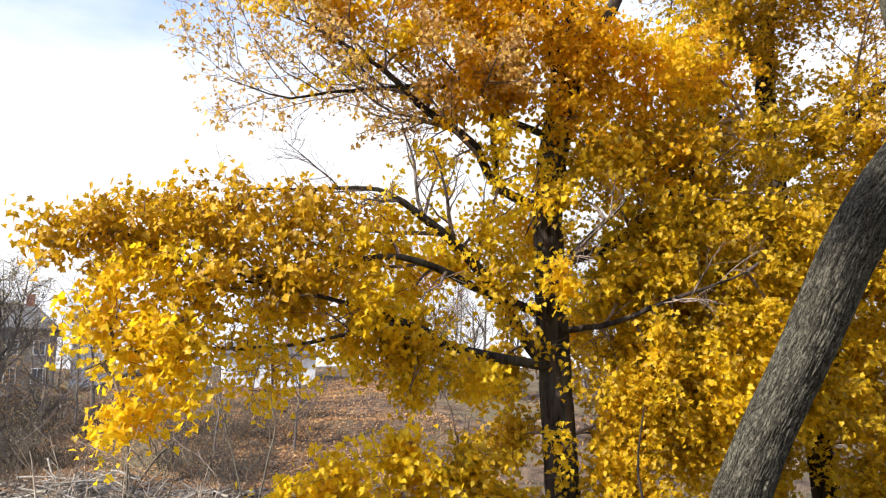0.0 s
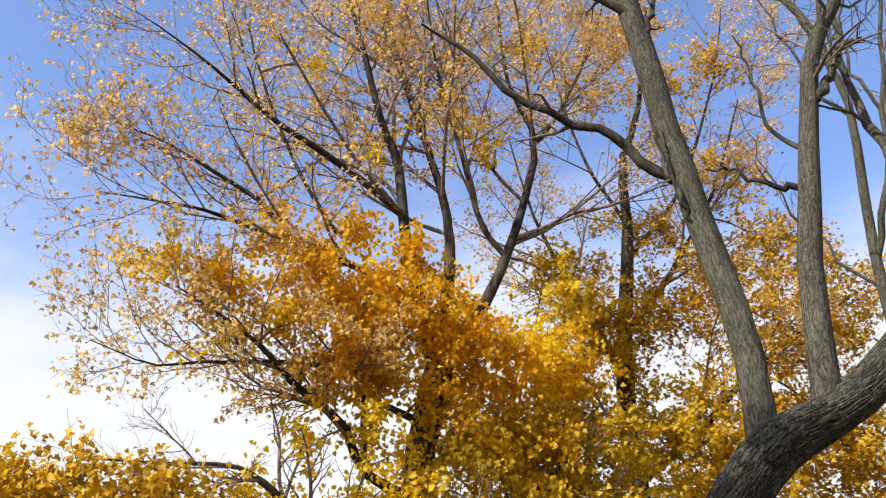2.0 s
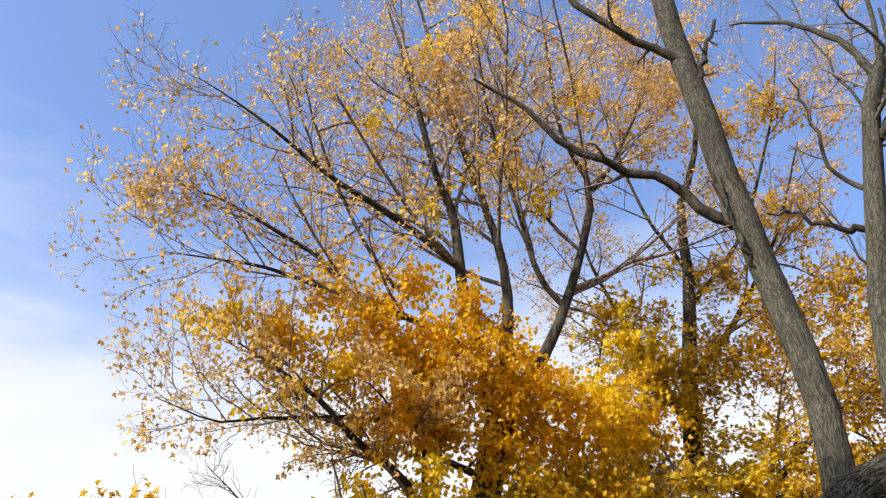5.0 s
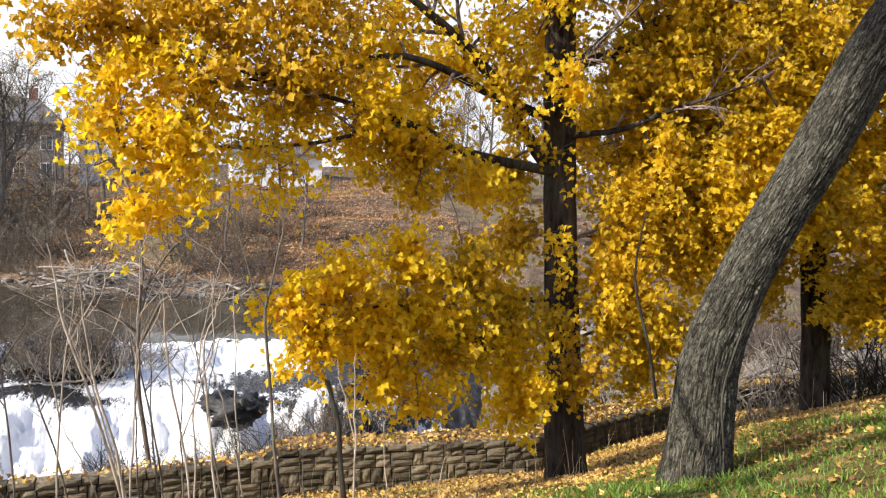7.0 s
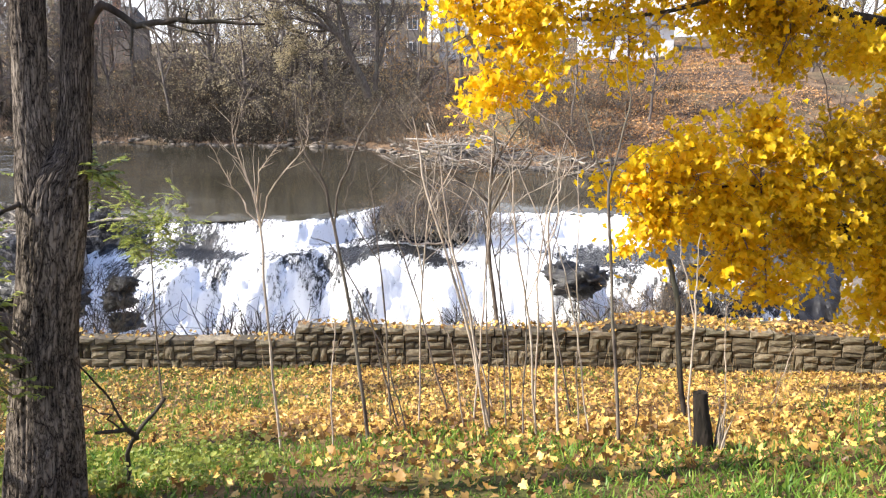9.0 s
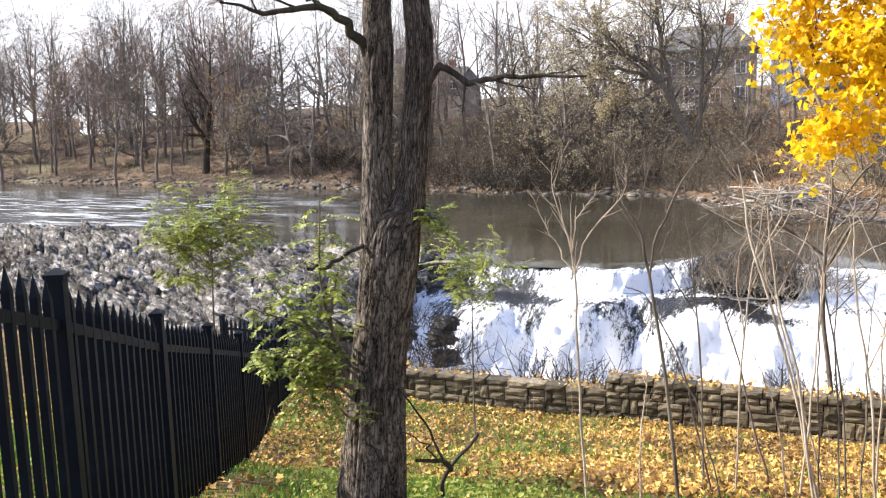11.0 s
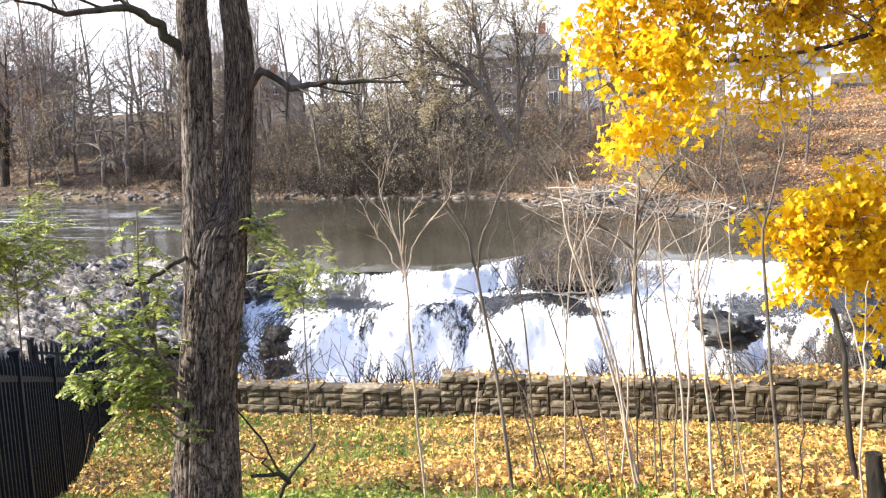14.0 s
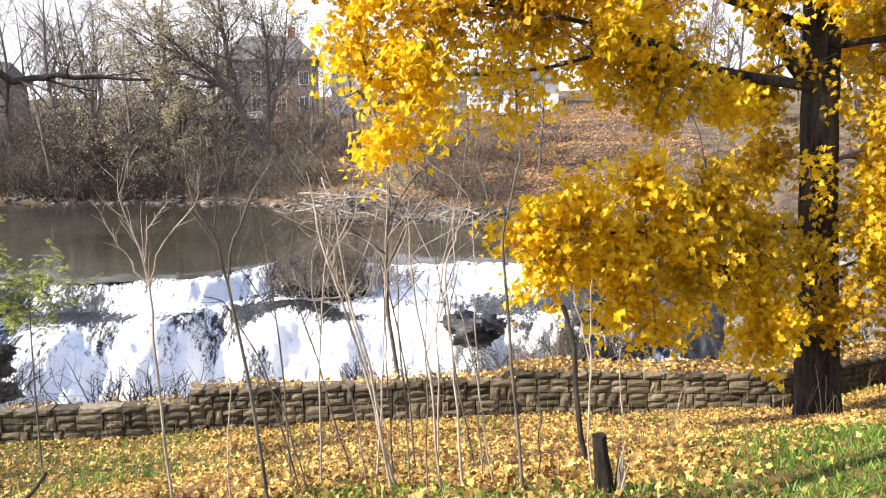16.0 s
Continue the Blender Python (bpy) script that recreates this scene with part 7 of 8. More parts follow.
def leaning_bank_tree():
    """An old tree that leans upstream over the far bank, with its upright stems and a haze of twigs."""
    gen = np.random.default_rng(215)
    rows = [
        [(-12.3, -1.33, 50, 0.26), (-13.5, 1.48, 50, 0.22), (-14.8, 3.43, 50, 0.18), (-16.1, 4.6, 50, 0.13), (-18.3, 5.61, 50, 0.08), (-20.2, 6.59, 50, 0.03)],
        [(-13.4, 1.29, 50, 0.16), (-14.2, 4.9, 50, 0.13), (-14.5, 7.13, 50, 0.09), (-14.7, 9.31, 50, 0.04)],
        [(-14.7, 3.23, 50, 0.09), (-16.5, 2.92, 50, 0.06), (-18.6, 3.18, 50, 0.025)],
        [(-15.6, 4.21, 50, 0.09), (-17.2, 5.57, 50, 0.06), (-19.0, 7.47, 50, 0.025)],
        [(-11.9, -0.88, 50, 0.14), (-11.6, 4.05, 50, 0.1), (-11.8, 7.74, 50, 0.05)],
        [(-12.0, -0.3, 50, 0.12), (-10.8, 4.02, 50, 0.08), (-10.3, 8.02, 50, 0.03)],
        [(-14.3, 2.46, 50, 0.07), (-16.2, 1.58, 50, 0.04), (-17.9, 0.68, 50, 0.02)],
    ]
    foot = pe(*rows[0][0][:3])
    root = tagged(empty("bare_tree", foot), "old dark many-stemmed tree leaning over the far bank", "tree", "bare trees on the far bank")
    limbs = []
    for n, r in enumerate(rows):
        P, R = limb(r, 12)
        P[1:-1] += gen.normal(size=P[1:-1].shape) * 0.06
        limbs.append((P, R))
        piece("trunk" if n == 0 else "limb", mesh_of("limb", *tubes(P[None], R[None], 9), M["bark_sapling_dark"], True), root)
    pairs, fine = shoots(limbs, 14, 8, 6, gen, 0.05, (0.25, 0.45), 0.25, 0.0, 0.011)
    piece("twigwork", mesh_of("twigwork", pairs, None, M["bark_far"], False), root, "", "stuff")
    at = along(fine, 2, 0.2, 0.1, gen)
    piece("foliage", mesh_of("foliage", *leaves(at, 0.11 * gen.uniform(0.5, 1.3, len(at)), SIMPLE, SIMPLE_F, 0.4, None, gen), M["leaf_willow"], False), root, "", "stuff")


leaning_bank_tree()


# pebbles and small stones along the far water
n = 1500
x = gen.uniform(-100, 4, n)
y = np.interp(x, BANK_X, BANK_Y) + np.abs(gen.normal(size=n)) * 2.4 - 0.3 + 0.8 * waves(x, 0 * x, 0.5, 75)
pebble = boulder_mesh('pebble', M['rock'], 88, 0.28, 7)
co = np.array([v.co[:] for v in pebble.vertices])
fa = np.array([q.vertices[:] for q in pebble.polygons if len(q.vertices) == 4])
sz = (0.06 + 0.3 * gen.random((n, 1, 1)) ** 2) * np.array([1.3, 1.0, 0.55])
tz = np.maximum(land(x, y), WATER)
V = co[None] * sz * gen.choice([-1, 1], (n, 1, 3)) + np.stack([x, y, tz], 1)[:, None]
F = (fa[None] + (np.arange(n) * len(co))[:, None, None]).reshape(-1, 4)
tagged(new("shore_gravel", mesh_of("shore_gravel", V.reshape(-1, 3), F, M["rock"], False)), "pale stones strewn along the far waterline", "stones", "", "stuff")

# low scrub all over the far slope and the rough ground
n = 40000
x = np.concatenate([gen.uniform(-125, 30, 24000), gen.uniform(-16, 16, 8000), gen.uniform(4, 30, 8000)])
y = np.concatenate([np.interp(x[:32000], BANK_X, BANK_Y) + 1.0 + 34 * gen.random(32000) ** 1.4, gen.uniform(17.5, 44, 8000)])
keep = (gen.random(len(x)) < 1 - 0.75 * smooth(-9, -4, x) * smooth(40, 46, y)) & (y > np.interp(x, WALL_X, WALL_Y) + 3) & ((x > 9) | (y > np.interp(x, BANK_X, BANK_Y) + 0.6))
x, y = x[keep], y[keep]
S = np.stack([x, y, land(x, y) - 0.05], 1)
D = gen.normal(size=(len(x), 3)) * 0.5 + np.array([0, 0, 1.0])
P, R = grow(S, D, gen.uniform(0.15, 0.9, len(x)) * (1 + 0.6 * waves(x, y, 0.4, 71)), np.full(len(x), 0.018), 3, 0.22, -0.05, 0.4, gen)
tagged(new("scrub", mesh_of("scrub", *tubes(P, R, 3), M["scrub"], False)), "low brown scrub and dead stalks over the far slope", "scrub", "", "stuff")


n = 120000
x = np.concatenate([gen.uniform(-120, 30, 40000), gen.uniform(-12, 18, 80000)])
y = np.interp(x, BANK_X, BANK_Y) + 2.5 + 40 * gen.random(n) ** 1.3
keep = gen.random(n) < (0.55 + 0.5 * waves(x, y, 0.25, 73)) * (0.1 + 0.9 * smooth(-24, -8, x))
x, y = x[keep], y[keep]
at = np.stack([x, y, land(x, y) + 0.06], 1)
tagged(new("fallen_leaves", mesh_of("fallen_leaves", *leaves(at, gen.uniform(0.09, 0.2, len(at)), SIMPLE, SIMPLE_F, 0.0, (0, -0.3, 0.8), gen), M["far_litter"], False)), "orange-brown leaf litter over the far slope", "leaf litter", "", "stuff")


def driftwood_pile(at, n, spread, seed):
    gen = np.random.default_rng(seed)
    root = tagged(empty("driftwood_pile", at), "pile of bleached driftwood logs at the water's edge", "driftwood")
    for i in range(n):
        c = np.array(at) + gen.normal(size=3) * np.array(spread) + np.array([0, 0, 0.2 + 0.5 * gen.random()])
        L = gen.uniform(0.6, 2.6)
        d = unit(np.array([gen.normal(), gen.normal() * 0.5, gen.normal() * 0.22]))
        P, R = grow((c - d * L / 2)[None], d[None], np.array([L]), np.array([gen.uniform(0.03, 0.09)]), 6, 0.14, 0, 0.4, gen)
        piece("log", mesh_of("log", *tubes(P, R, 7), M["driftwood"], True), root)
    k = 4 * n
    S = np.array(at) + gen.normal(size=(k, 3)) * np.array(spread)
    D = gen.normal(size=(k, 3)) * np.array([1, 0.5, 0.4])
    D[:, 2] = np.abs(D[:, 2])
    piece("branchwork", mesh_of("branchwork", *tubes(*grow(S, D, gen.uniform(0.5, 1.7, k), np.full(k, 0.02), 5, 0.15, 0.02, 0.4, gen), 4), M["driftwood"], True), root, "", "stuff")


driftwood_pile(tuple(pe(-6.0, -5.5, 45.5)), 56, (1.8, 1.0, 0.4), 401)
driftwood_pile(tuple(pe(1.0, -6.2, 44.5)), 10, (1.5, 1.0, 0.2), 402)
driftwood_pile(tuple(pe(-36.5, -9.7, 27)), 6, (1.4, 0.8, 0.15), 403)
driftwood_pile(tuple(pe(42.5, -10.5, 24)), 10, (1.8, 1.0, 0.3), 404)


# ---------------------------------------------------------------- houses and cars over the far bank
M["slate"] = plain("slate_roof", (0.12, 0.115, 0.11), 0.8, 0.3, 3.0, 0.3)
M["shingle"] = plain("house_shingle", (0.19, 0.165, 0.145), 0.85, 0.2, 2.0, 0.2)
M["cream_paint"] = plain("cream_paint", (0.45, 0.43, 0.4), 0.7, 0.3, 1.5, 0.1)
M["white_paint"] = plain("white_paint", (0.78, 0.78, 0.76), 0.6, 0.3, 1.5, 0.06)
M["brick"] = plain("brick_red", (0.28, 0.13, 0.09), 0.85, 0.2, 3.0, 0.25)
M["pane"] = plain("window_pane", (0.05, 0.06, 0.07), 0.08, 0.6, 1.0, 0.2)
M["tyre"] = plain("tyre", (0.02, 0.02, 0.02), 0.8, 0.2)


def block(name, lo, hi, mat, parent, label=""):
    (x0, y0, z0), (x1, y1, z1) = lo, hi
    V = [(x0, y0, z0), (x1, y0, z0), (x1, y1, z0), (x0, y1, z0), (x0, y0, z1), (x1, y0, z1), (x1, y1, z1), (x0, y1, z1)]
    F = [(3, 2, 1, 0), (0, 1, 5, 4), (1, 2, 6, 5), (2, 3, 7, 6), (3, 0, 4, 7), (4, 5, 6, 7)]
    ob = new(name, pydata(name, V, F, mat))
    ob.parent = parent
    return tagged(ob, label)


def house(label, x, y, turn, w, d, eaves, ridge, wall_mat, roof_mat, windows, hip=1.5):
    z = float(land(np.float64(x), np.float64(y)))
    root = tagged(empty("house", (x, y, z)), label, "house", "houses above the far bank")
    root.rotation_euler = (0, 0, turn)
    block("wall", (-w / 2, -d / 2, -1), (w / 2, d / 2, eaves), wall_mat, root)
    o = 0.45
    V = [(-w / 2 - o, -d / 2 - o, eaves), (w / 2 + o, -d / 2 - o, eaves), (w / 2 + o, d / 2 + o, eaves), (-w / 2 - o, d / 2 + o, eaves), (-w / 2 + hip, 0, ridge), (w / 2 - hip, 0, ridge)]
    V += [(a, b, c + 0.2) if c == eaves else (a, b, c) for a, b, c in V[:4]]
    roof = new("roof", pydata("roof", V, [(3, 2, 1, 0), (0, 1, 7, 6), (1, 2, 8, 7), (2, 3, 9, 8), (3, 0, 6, 9), (6, 7, 5, 4), (7, 8, 5), (8, 9, 4, 5), (9, 6, 4)], roof_mat))
    roof.parent = root
    block("chimney", (w * 0.2, -0.4, eaves), (w * 0.2 + 0.8, 0.4, ridge + 1.0), M["brick"], roof)
    for wx, wz, ww, wh in windows:
        wn = block("window", (wx - ww / 2 - 0.08, -d / 2 - 0.06, wz - 0.08), (wx + ww / 2 + 0.08, -d / 2 + 0.1, wz + wh + 0.08), M["white_paint"], root)
        for s in (0, 1):
            block("pane", (wx - ww / 2 + s * ww / 2 + 0.03, -d / 2 - 0.08, wz), (wx + s * ww / 2 - 0.03, -d / 2 + 0.05, wz + wh), M["pane"], wn)
    return root


two = [(-3.6, 3.6, 1.0, 1.3), (-1.2, 3.6, 1.0, 1.3), (1.4, 3.6, 1.0, 1.3), (3.8, 3.6, 1.0, 1.3), (-3.6, 0.8, 1.0, 1.4), (-1.2, 0.8, 1.0, 1.4), (1.4, 0.8, 1.0, 1.4), (3.8, 0.8, 1.0, 1.4)]
hx, hy = by_bearing(-11.5, 93)
house("grey two-storey house with a slate hip roof", hx, hy, 0.12, 10.2, 8, 6.0, 9.0, M["shingle"], M["slate"], two, 2.2)
hx, hy = by_bearing(-6.2, 99)
house("white narrow house beside the grey one", hx, hy, 0.0, 4.0, 6, 6.6, 8.2, M["white_paint"], M["slate"], [(-0.8, 3.9, 0.9, 1.3), (0.9, 3.9, 0.9, 1.3)], 1.0)
hx, hy = by_bearing(-43.0, 104)
house("pale house with a dark roof behind bare trees", hx, hy, 0.3, 11, 8, 6.4, 9.6, M["cream_paint"], M["slate"], two, 0.3)
hx, hy = by_bearing(-50.0, 96)
house("white house half hidden by bare trees", hx, hy, -0.2, 9, 7, 5.4, 8.0, M["white_paint"], M["slate"], two, 0.3)
hx, hy = by_bearing(-29.0, 100)
house("low brown house behind the trees", hx, hy, 0.1, 10, 7, 4.2, 6.6, M["shingle"], M["slate"], two[:4], 0.3)
hx, hy = by_bearing(4.5, 88)
house("low white building behind the maple", hx, hy, 0.05, 9, 6, 2.9, 4.4, M["white_paint"], M["slate"], [(-2, 0.9, 1.2, 1.2), (2, 0.9, 1.2, 1.2)], 0.3)


def car(label, x, y, turn, paint):
    """A parked saloon car far off."""
    z = float(land(np.float64(x), np.float64(y)))
    root = tagged(empty("car", (x, y, z)), label, "car", "parked cars")
    root.rotation_euler = (0, 0, turn)
    side = [(-2.2, 0.35), (-2.25, 0.75), (-1.5, 0.9), (-0.9, 1.4), (0.7, 1.42), (1.35, 0.95), (2.1, 0.85), (2.25, 0.5), (2.2, 0.32)]
    n = len(side)
    V = [(a, -0.85 + (0.12 if b > 1 else 0), b) for a, b in side] + [(a, 0.85 - (0.12 if b > 1 else 0), b) for a, b in side]
    F = [tuple(range(n))[::-1], tuple(range(n, 2 * n))] + [(i, (i + 1) % n, n + (i + 1) % n, n + i) for i in range(n)]
    body = new("body", pydata("body", V, F, paint))
    body.parent = root
    for s in (-1, 1):
        glass = new("side_window", pydata("side_window", [(-1.25, s * 0.81, 0.98), (1.1, s * 0.81, 0.98), (0.62, s * 0.76, 1.34), (-0.82, s * 0.76, 1.34)], [(0, 1, 2, 3)], M["pane"]))
        glass.parent = body
        for wx in (-1.35, 1.35):
            a = np.linspace(0, 2 * np.pi, 14, endpoint=False)
            V = [(wx + 0.33 * math.cos(t), s * 0.88 + e, 0.33 + 0.33 * math.sin(t)) for e in (-0.1, 0.1) for t in a]
            F = [tuple(range(14))[::-1], tuple(range(14, 28))] + [(i, (i + 1) % 14, 14 + (i + 1) % 14, 14 + i) for i in range(14)]
            wheel = new("wheel", pydata("wheel", V, F, M["tyre"]))
            wheel.parent = root


for az, y, lab, mt in [(-12.6, 82, "white car parked on the far street", "white_paint"), (-15.0, 82.5, "white car parked on the far street", "white_paint"), (-9.3, 81, "grey car parked on the far street", "shingle"), (-0.6, 80, "white car parked on the far street", "white_paint")]:
    x, y = by_bearing(az, y)
    car(lab, x, y, 0.05, M[mt])


# ---------------------------------------------------------------- grass, fallen leaves
gen = np.random.default_rng(500)
M["weed"] = leaf_material("weed", [(0.0, (0.1, 0.13, 0.02)), (0.5, (0.28, 0.33, 0.055)), (0.85, (0.5, 0.48, 0.11)), (1.0, (0.64, 0.5, 0.14))], 0.4)


def scatter(n, x0, x1, y0, y1):
    x, y = gen.uniform(x0, x1, n), gen.uniform(y0, y1, n)
    yw = np.interp(x, WALL_X, WALL_Y)
    az = np.degrees(np.arctan2(x, y))
    ok = (y < yw - 0.05) & (az > -64) & (az < 52) & (np.hypot(x, y) > 3.2)
    return x[ok], y[ok], (y / yw)[ok]


def greenness(x, y, s):
    """How grassy the slope is: turf near the top, leaf litter under the maple and by the wall."""
    g = 0.95 * smooth(0.58, 0.47, s) + 0.42 * smooth(-2.0, -5.0, x) + 0.75 * smooth(2.2, 4.5, x) * smooth(0.76, 0.6, s)
    return np.clip(g + 0.3 * waves(x, y, 1.2, 61), 0, 1)


x, y, s = scatter(260000, -13, 15, 2.2, 17)
keep = gen.random(len(x)) < greenness(x, y, s) * 0.95 + 0.05
x, y = x[keep], y[keep]
at = np.stack([x, y, land(x, y) - 0.01], 1)
n = len(at)
lean = gen.normal(size=(n, 3)) * 0.6
lean[:, 2] = 1
yv = unit(lean)
xv = unit(np.cross(yv, gen.normal(size=(n, 3))))
zv = np.cross(xv, yv)
hh = (gen.uniform(0.04, 0.115, n) * (1 + 0.5 * waves(x, y, 2.0, 63)))[:, None, None]
blade = np.array([(-0.5, 0, 0), (0.5, 0, 0), (0.35, 0.6, 0.12), (0, 1, 0.35)])
V = at[:, None] + blade[None, :, :1] * 0.014 * xv[:, None] + hh * (blade[None, :, 1:2] * yv[:, None] + blade[None, :, 2:] * zv[:, None])
F = (np.array([(0, 1, 2, 3)])[None] + (np.arange(n) * 4)[:, None, None]).reshape(-1, 4)
tagged(new("grass", mesh_of("grass", V.reshape(-1, 3), F, M["grass"], False)), "short autumn grass on the slope", "grass", "", "stuff")

x, y, s = scatter(320000, -13, 16, 2.2, 18)
g = greenness(x, y, s)
dens = np.clip(1.0 - 0.97 * g, 0.06, 1) * (0.8 + 0.2 * smooth(-9, -3, x)) * (0.78 + 0.45 * waves(x, y, 1.7, 65))
keep = gen.random(len(x)) < dens
x, y = x[keep], y[keep]
lift = gen.uniform(0.005, 0.05, len(x))
at = np.stack([x, y, land(x, y) + lift], 1)


def flat_leaves(at, size, gen, curl=0.75, up=2.0):
    n = len(at)
    z = unit(gen.normal(size=(n, 3)) * curl + np.array([0, 0, up * 0.5]))
    y = gen.normal(size=(n, 3))
    y = unit(y - (y * z).sum(1, keepdims=True) * z)
    x = np.cross(y, z)
    shape = LOBED.copy()
    shape[:, 2] = 0.35 * shape[:, 0] ** 2 - 0.12 * shape[:, 1]
    V = at[:, None] + size[:, None, None] * (shape[None, :, :1] * x[:, None] + shape[None, :, 1:2] * y[:, None] + shape[None, :, 2:] * z[:, None])
    return V.reshape(-1, 3), (LOBED_F[None] + (np.arange(n) * len(LOBED))[:, None, None]).reshape(-1, 3)


cut = gen.random(len(at)) < np.where(np.hypot(at[:, 0], at[:, 1]) < 8.5, 0.5, 0.0)
lit = [flat_leaves(at[cut], gen.uniform(0.036, 0.08, cut.sum()) * (1 + 0.15 * smooth(7.0, 5.0, np.hypot(*at[cut, :2].T))), gen, 2.2), leaves(at[~cut], gen.uniform(0.035, 0.085, (~cut).sum()), THREE, THREE_F, 0.05, (0, 0, 0.8), gen)]
tagged(new("fallen_leaves", mesh_of("fallen_leaves", lit, None, M["litter"], False)), "fallen yellow and tan maple leaves in the grass", "leaf litter", "", "stuff")
# leaves on the coping and the strip behind it
x = gen.uniform(-12, 16, 15000)
y = np.interp(x, WALL_X, WALL_Y) + gen.uniform(0.02, 1.7, len(x)) ** 1.2
keep = gen.random(len(x)) < np.where(x < -5, 0.2, np.where(x < 1, 0.5, 0.75))
x, y = x[keep], y[keep]
on = y < np.interp(x, WALL_X, WALL_Y) + 0.45
at = np.stack([x, y, np.where(on, wall_top(x) + 0.01, land(x, y)) + gen.uniform(0.0, 0.04, len(x))], 1)
tagged(new("coping_leaves", mesh_of("coping_leaves", *flat_leaves(at, gen.uniform(0.03, 0.075, len(at)), gen), M["litter"], False)), "fallen leaves drifted on top of the stone wall", "leaf litter", "", "stuff")
# low leafy weeds among the grass below the fence
n = 420
az, d = np.concatenate([gen.uniform(-40, -26, 320), gen.uniform(-26, -20, 100)]), gen.uniform(5.3, 9.0, n)
x, y = d * np.sin(np.radians(az)), d * np.cos(np.radians(az))
keep = waves(x, y, 1.4, 67) > -0.15
x, y = x[keep], y[keep]
S = np.stack([x, y, land(x, y)], 1)
P, R = grow(S, gen.normal(size=S.shape) * 0.45 + np.array([0, 0, 1.0]), gen.uniform(0.1, 0.34, len(x)), np.full(len(x), 0.004), 4, 0.12, 0, 0.5, gen)
at = along(P, 14, 0.1, 0.035, gen)
tagged(new("weeds", mesh_of("weeds", [tubes(P, R, 3), leaves(at, gen.uniform(0.025, 0.06, len(at)), SIMPLE, SIMPLE_F, 0.1, (0, 0, 0.9), gen)], None, M["weed"], False)), "low dark green leafy weeds in the grass", "weeds", "", "stuff")
# withered stalks by the wall
x, y, s = scatter(1600, -9, 9, 4, 14)
keep = (s > 0.5) & (gen.random(len(x)) < 0.4)
x, y = x[keep], y[keep]
S = np.stack([x, y, land(x, y)], 1)
D = gen.normal(size=(len(x), 3)) * 0.2 + np.array([0, 0, 1])
P, R = grow(S, D, gen.uniform(0.2, 0.75, len(x)), np.full(len(x), 0.004), 5, 0.08, 0, 0.5, gen)
tagged(new("dry_stalks", mesh_of("dry_stalks", *tubes(P, R, 3), M["dry_grass"], False)), "thin withered stalks standing in the leaf litter", "dry stalks", "", "stuff")


# ---------------------------------------------------------------- stones of the wall
def stone_mesh(seed, rough=0.07, bulge=0.03, set_back=0.12):
    """A rough-faced block, about one unit each way, face towards -y."""
    g = np.random.default_rng(seed)
    nx, nz = 4, 3
    X, Z = np.meshgrid(np.linspace(-0.5, 0.5, nx), np.linspace(-0.5, 0.5, nz))
    edge = np.maximum(np.abs(X) * 2, np.abs(Z) * 2) > 0.99
    Yf = np.where(edge, -0.5 + set_back * g.random(X.shape), -0.5 - bulge - rough * g.random(X.shape))
    jx, jz = X * (0.985 + 0.015 * g.random(X.shape)), Z * (0.96 + 0.04 * g.random(Z.shape))
    front = np.stack([jx, Yf, jz], -1).reshape(-1, 3)
    ringi = [0, 1, 2, 3, 7, 11, 10, 9, 8, 4]
    back = front[ringi].copy()
    back[:, 1] = 0.5
    V = np.concatenate([front, back])
    F = []
    for r in range(nz - 1):
        for c in range(nx - 1):
            i = r * nx + c
            F.append((i, i + 1, i + nx + 1, i + nx))
    for k in range(10):
        a, b = ringi[k], ringi[(k + 1) % 10]
        F.append((b, a, 12 + k, 12 + (k + 1) % 10))
    return pydata("stone", V, F, M["stone"])


stones = [stone_mesh(600 + k) for k in range(12)] + [stone_mesh(640 + k, 0.04, 0.03, 0.03) for k in range(6)]
gen = np.random.default_rng(620)
rest, count = [], 0


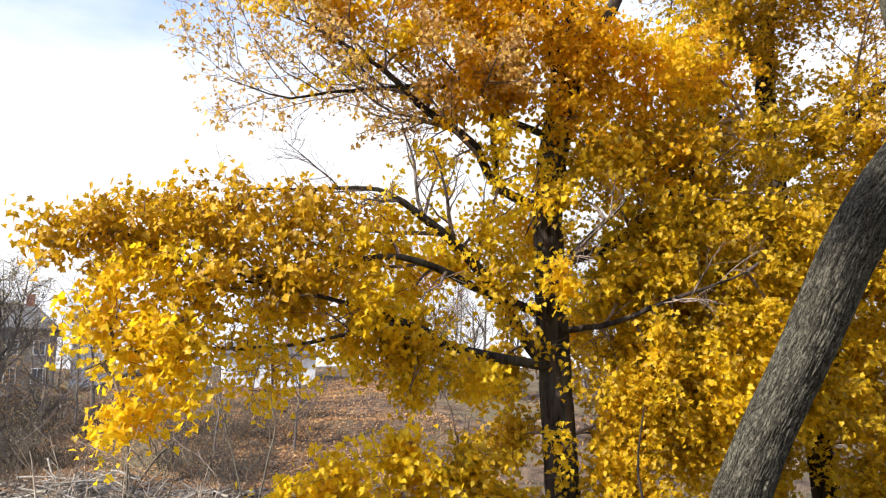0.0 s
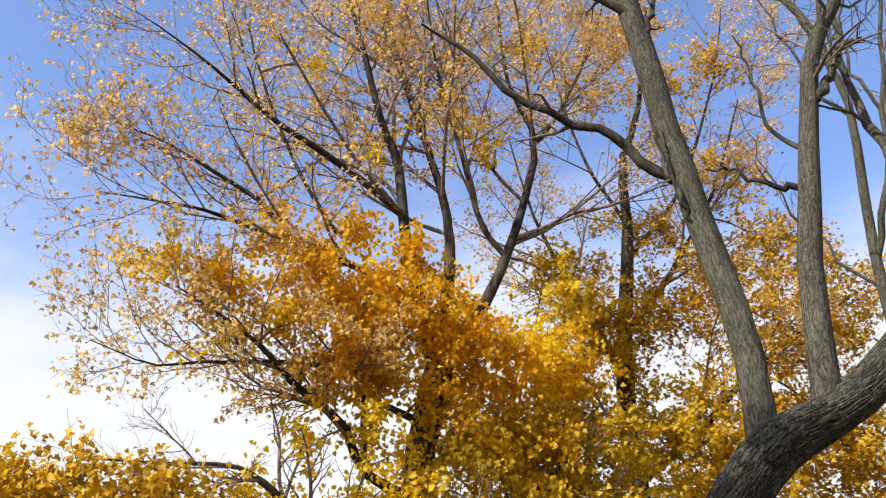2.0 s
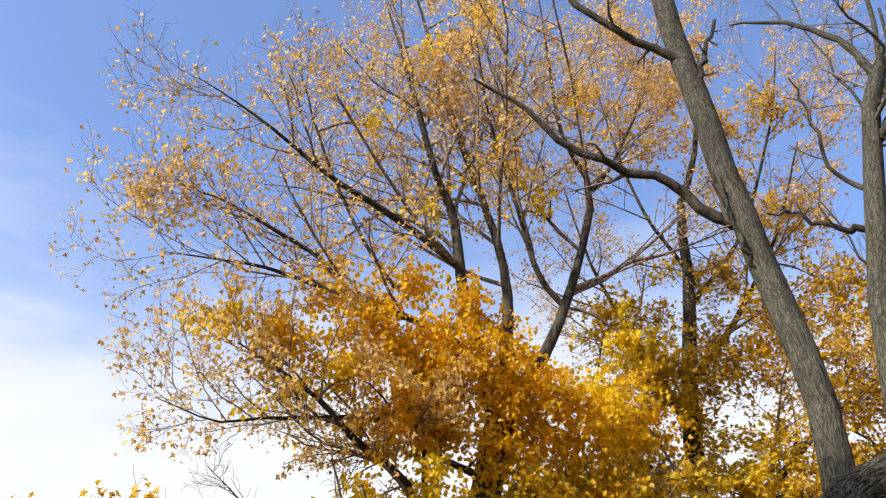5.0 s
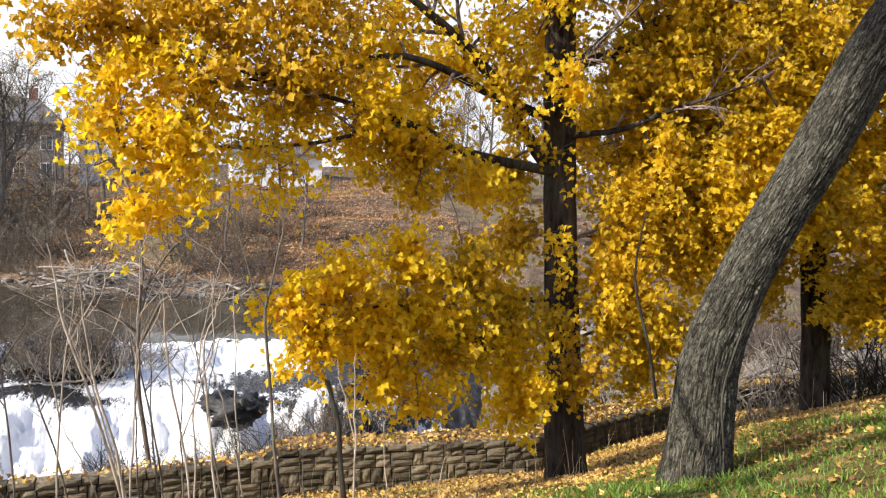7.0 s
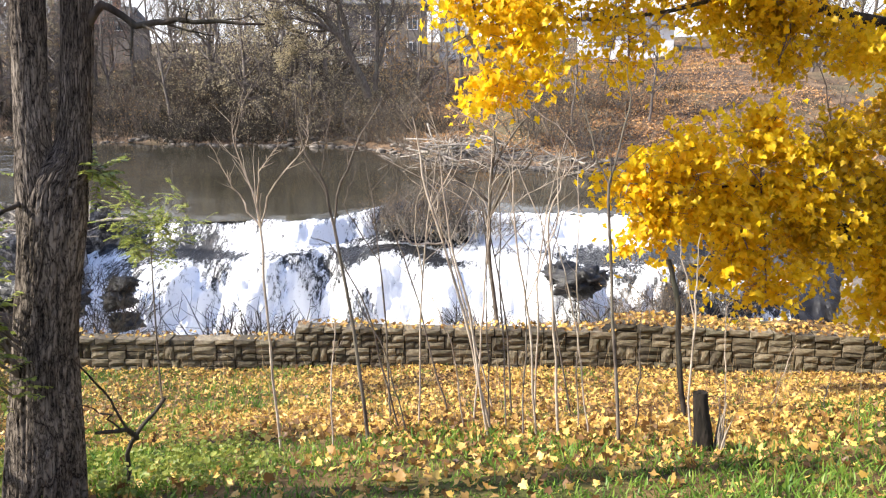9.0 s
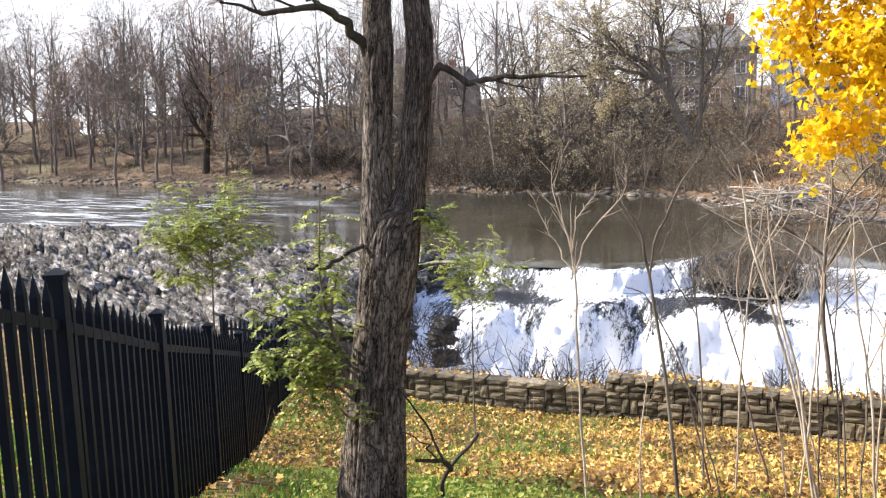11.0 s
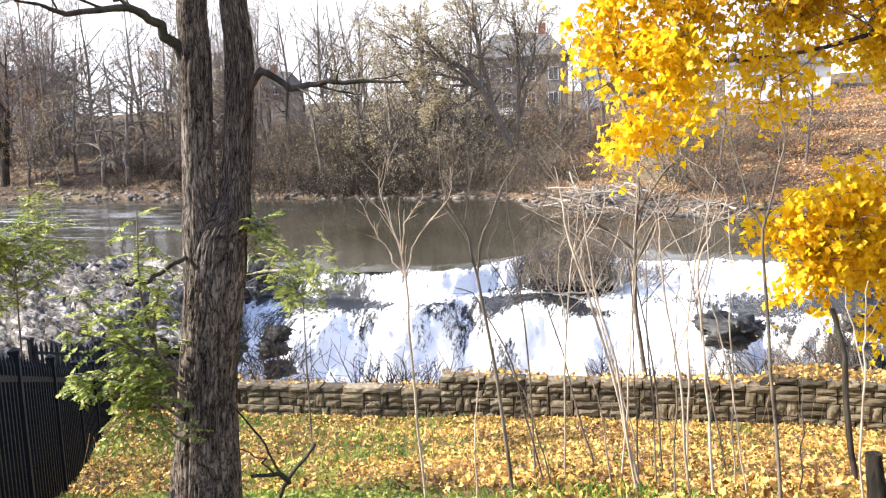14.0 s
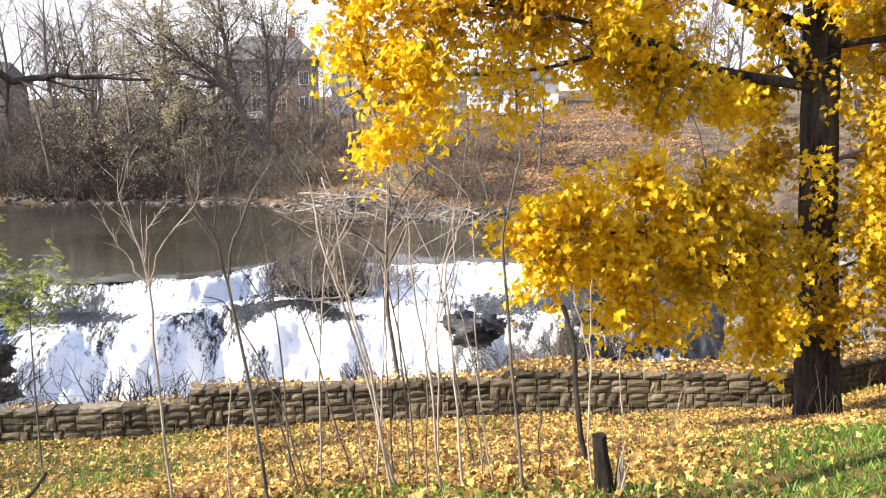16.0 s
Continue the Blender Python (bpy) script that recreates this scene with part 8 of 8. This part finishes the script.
def lay(k, xc, z, w, h, depth, proud):
    """One stone with its top at z."""
    global count
    y0 = float(np.interp(xc, WALL_X, WALL_Y))
    low = float(near_ground(np.float64(xc), np.float64(y0 - 0.1)))
    if z < low - 0.04:
        return
    ang = math.atan2(float(np.interp(xc + 0.1, WALL_X, WALL_Y)) - float(np.interp(xc - 0.1, WALL_X, WALL_Y)), 0.2)
    m = Matrix.Translation((xc, y0 + depth / 2 - proud, z - h / 2)) @ Matrix.Rotation(ang + gen.normal() * 0.015, 4, "Z") @ Matrix.Rotation(gen.normal() * 0.012, 4, "Y") @ Matrix.Diagonal((w / math.cos(ang) - 0.016, depth, h - 0.014, 1))
    if -8.0 < xc < 5.6 and count < 330:
        ob = new("coping_stone" if depth > 0.3 else "stone", stones[k])
        ob.parent = wall
        ob.matrix_basis = m
        count += 1
    else:
        rest.append((k, m))


for lo, hi in ((-13.4, -4.25), (-4.25, 1.14), (1.14, 21.5)):
    z = float(wall_top((lo + hi) / 2))
    x = lo
    while x < hi - 0.02:
        w = gen.uniform(0.2, 0.42)
        w = hi - x if hi - x - w < 0.15 else w
        lay(int(gen.integers(12, 18)), x + w / 2, z + gen.uniform(-0.008, 0.012), w, gen.uniform(0.1, 0.13), 0.32, 0.005 + gen.uniform(-0.01, 0.015))
        x += w
    z -= 0.115
    while z > -3.7:
        band = gen.uniform(0.21, 0.26)
        x = lo
        while x < hi - 0.02:
            kind = gen.random()
            w = gen.uniform(0.12, 0.2) if kind < 0.2 else gen.uniform(0.22, 0.42)
            w = hi - x if hi - x - w < 0.12 else w
            out = gen.uniform(-0.012, 0.022)
            if kind < 0.2:
                lay(int(gen.integers(12)), x + w / 2, z, w, band, 0.16, out)
            else:
                cut = band * gen.uniform(0.42, 0.58)
                for zz, hh in ((z, cut), (z - cut, band - cut)):
                    if w > 0.32 and gen.random() < 0.3:
                        part_w = w * gen.uniform(0.35, 0.65)
                        lay(int(gen.integers(12)), x + part_w / 2, zz, part_w, hh, 0.16, out + gen.uniform(-0.01, 0.01))
                        lay(int(gen.integers(12)), x + (part_w + w) / 2, zz, w - part_w, hh, 0.16, out + gen.uniform(-0.01, 0.01))
                    else:
                        lay(int(gen.integers(12)), x + w / 2, zz, w, hh, 0.16, out + gen.uniform(-0.01, 0.01))
            x += w
        z -= band
if rest:
    VV, FF, off = [], [], 0
    for k, m in rest:
        me = stones[k]
        co = np.array([v.co[:] for v in me.vertices])
        co = co @ np.array(m.to_3x3()).T + np.array(m.translation)
        VV.append(co)
        FF.append(np.array([p.vertices[:] for p in me.polygons]) + off)
        off += len(co)
    ob = new("stonework", mesh_of("stonework", np.concatenate(VV), np.concatenate(FF), M["stone"]))
    ob.parent = wall
    tagged(ob, "", "", "", "stuff")
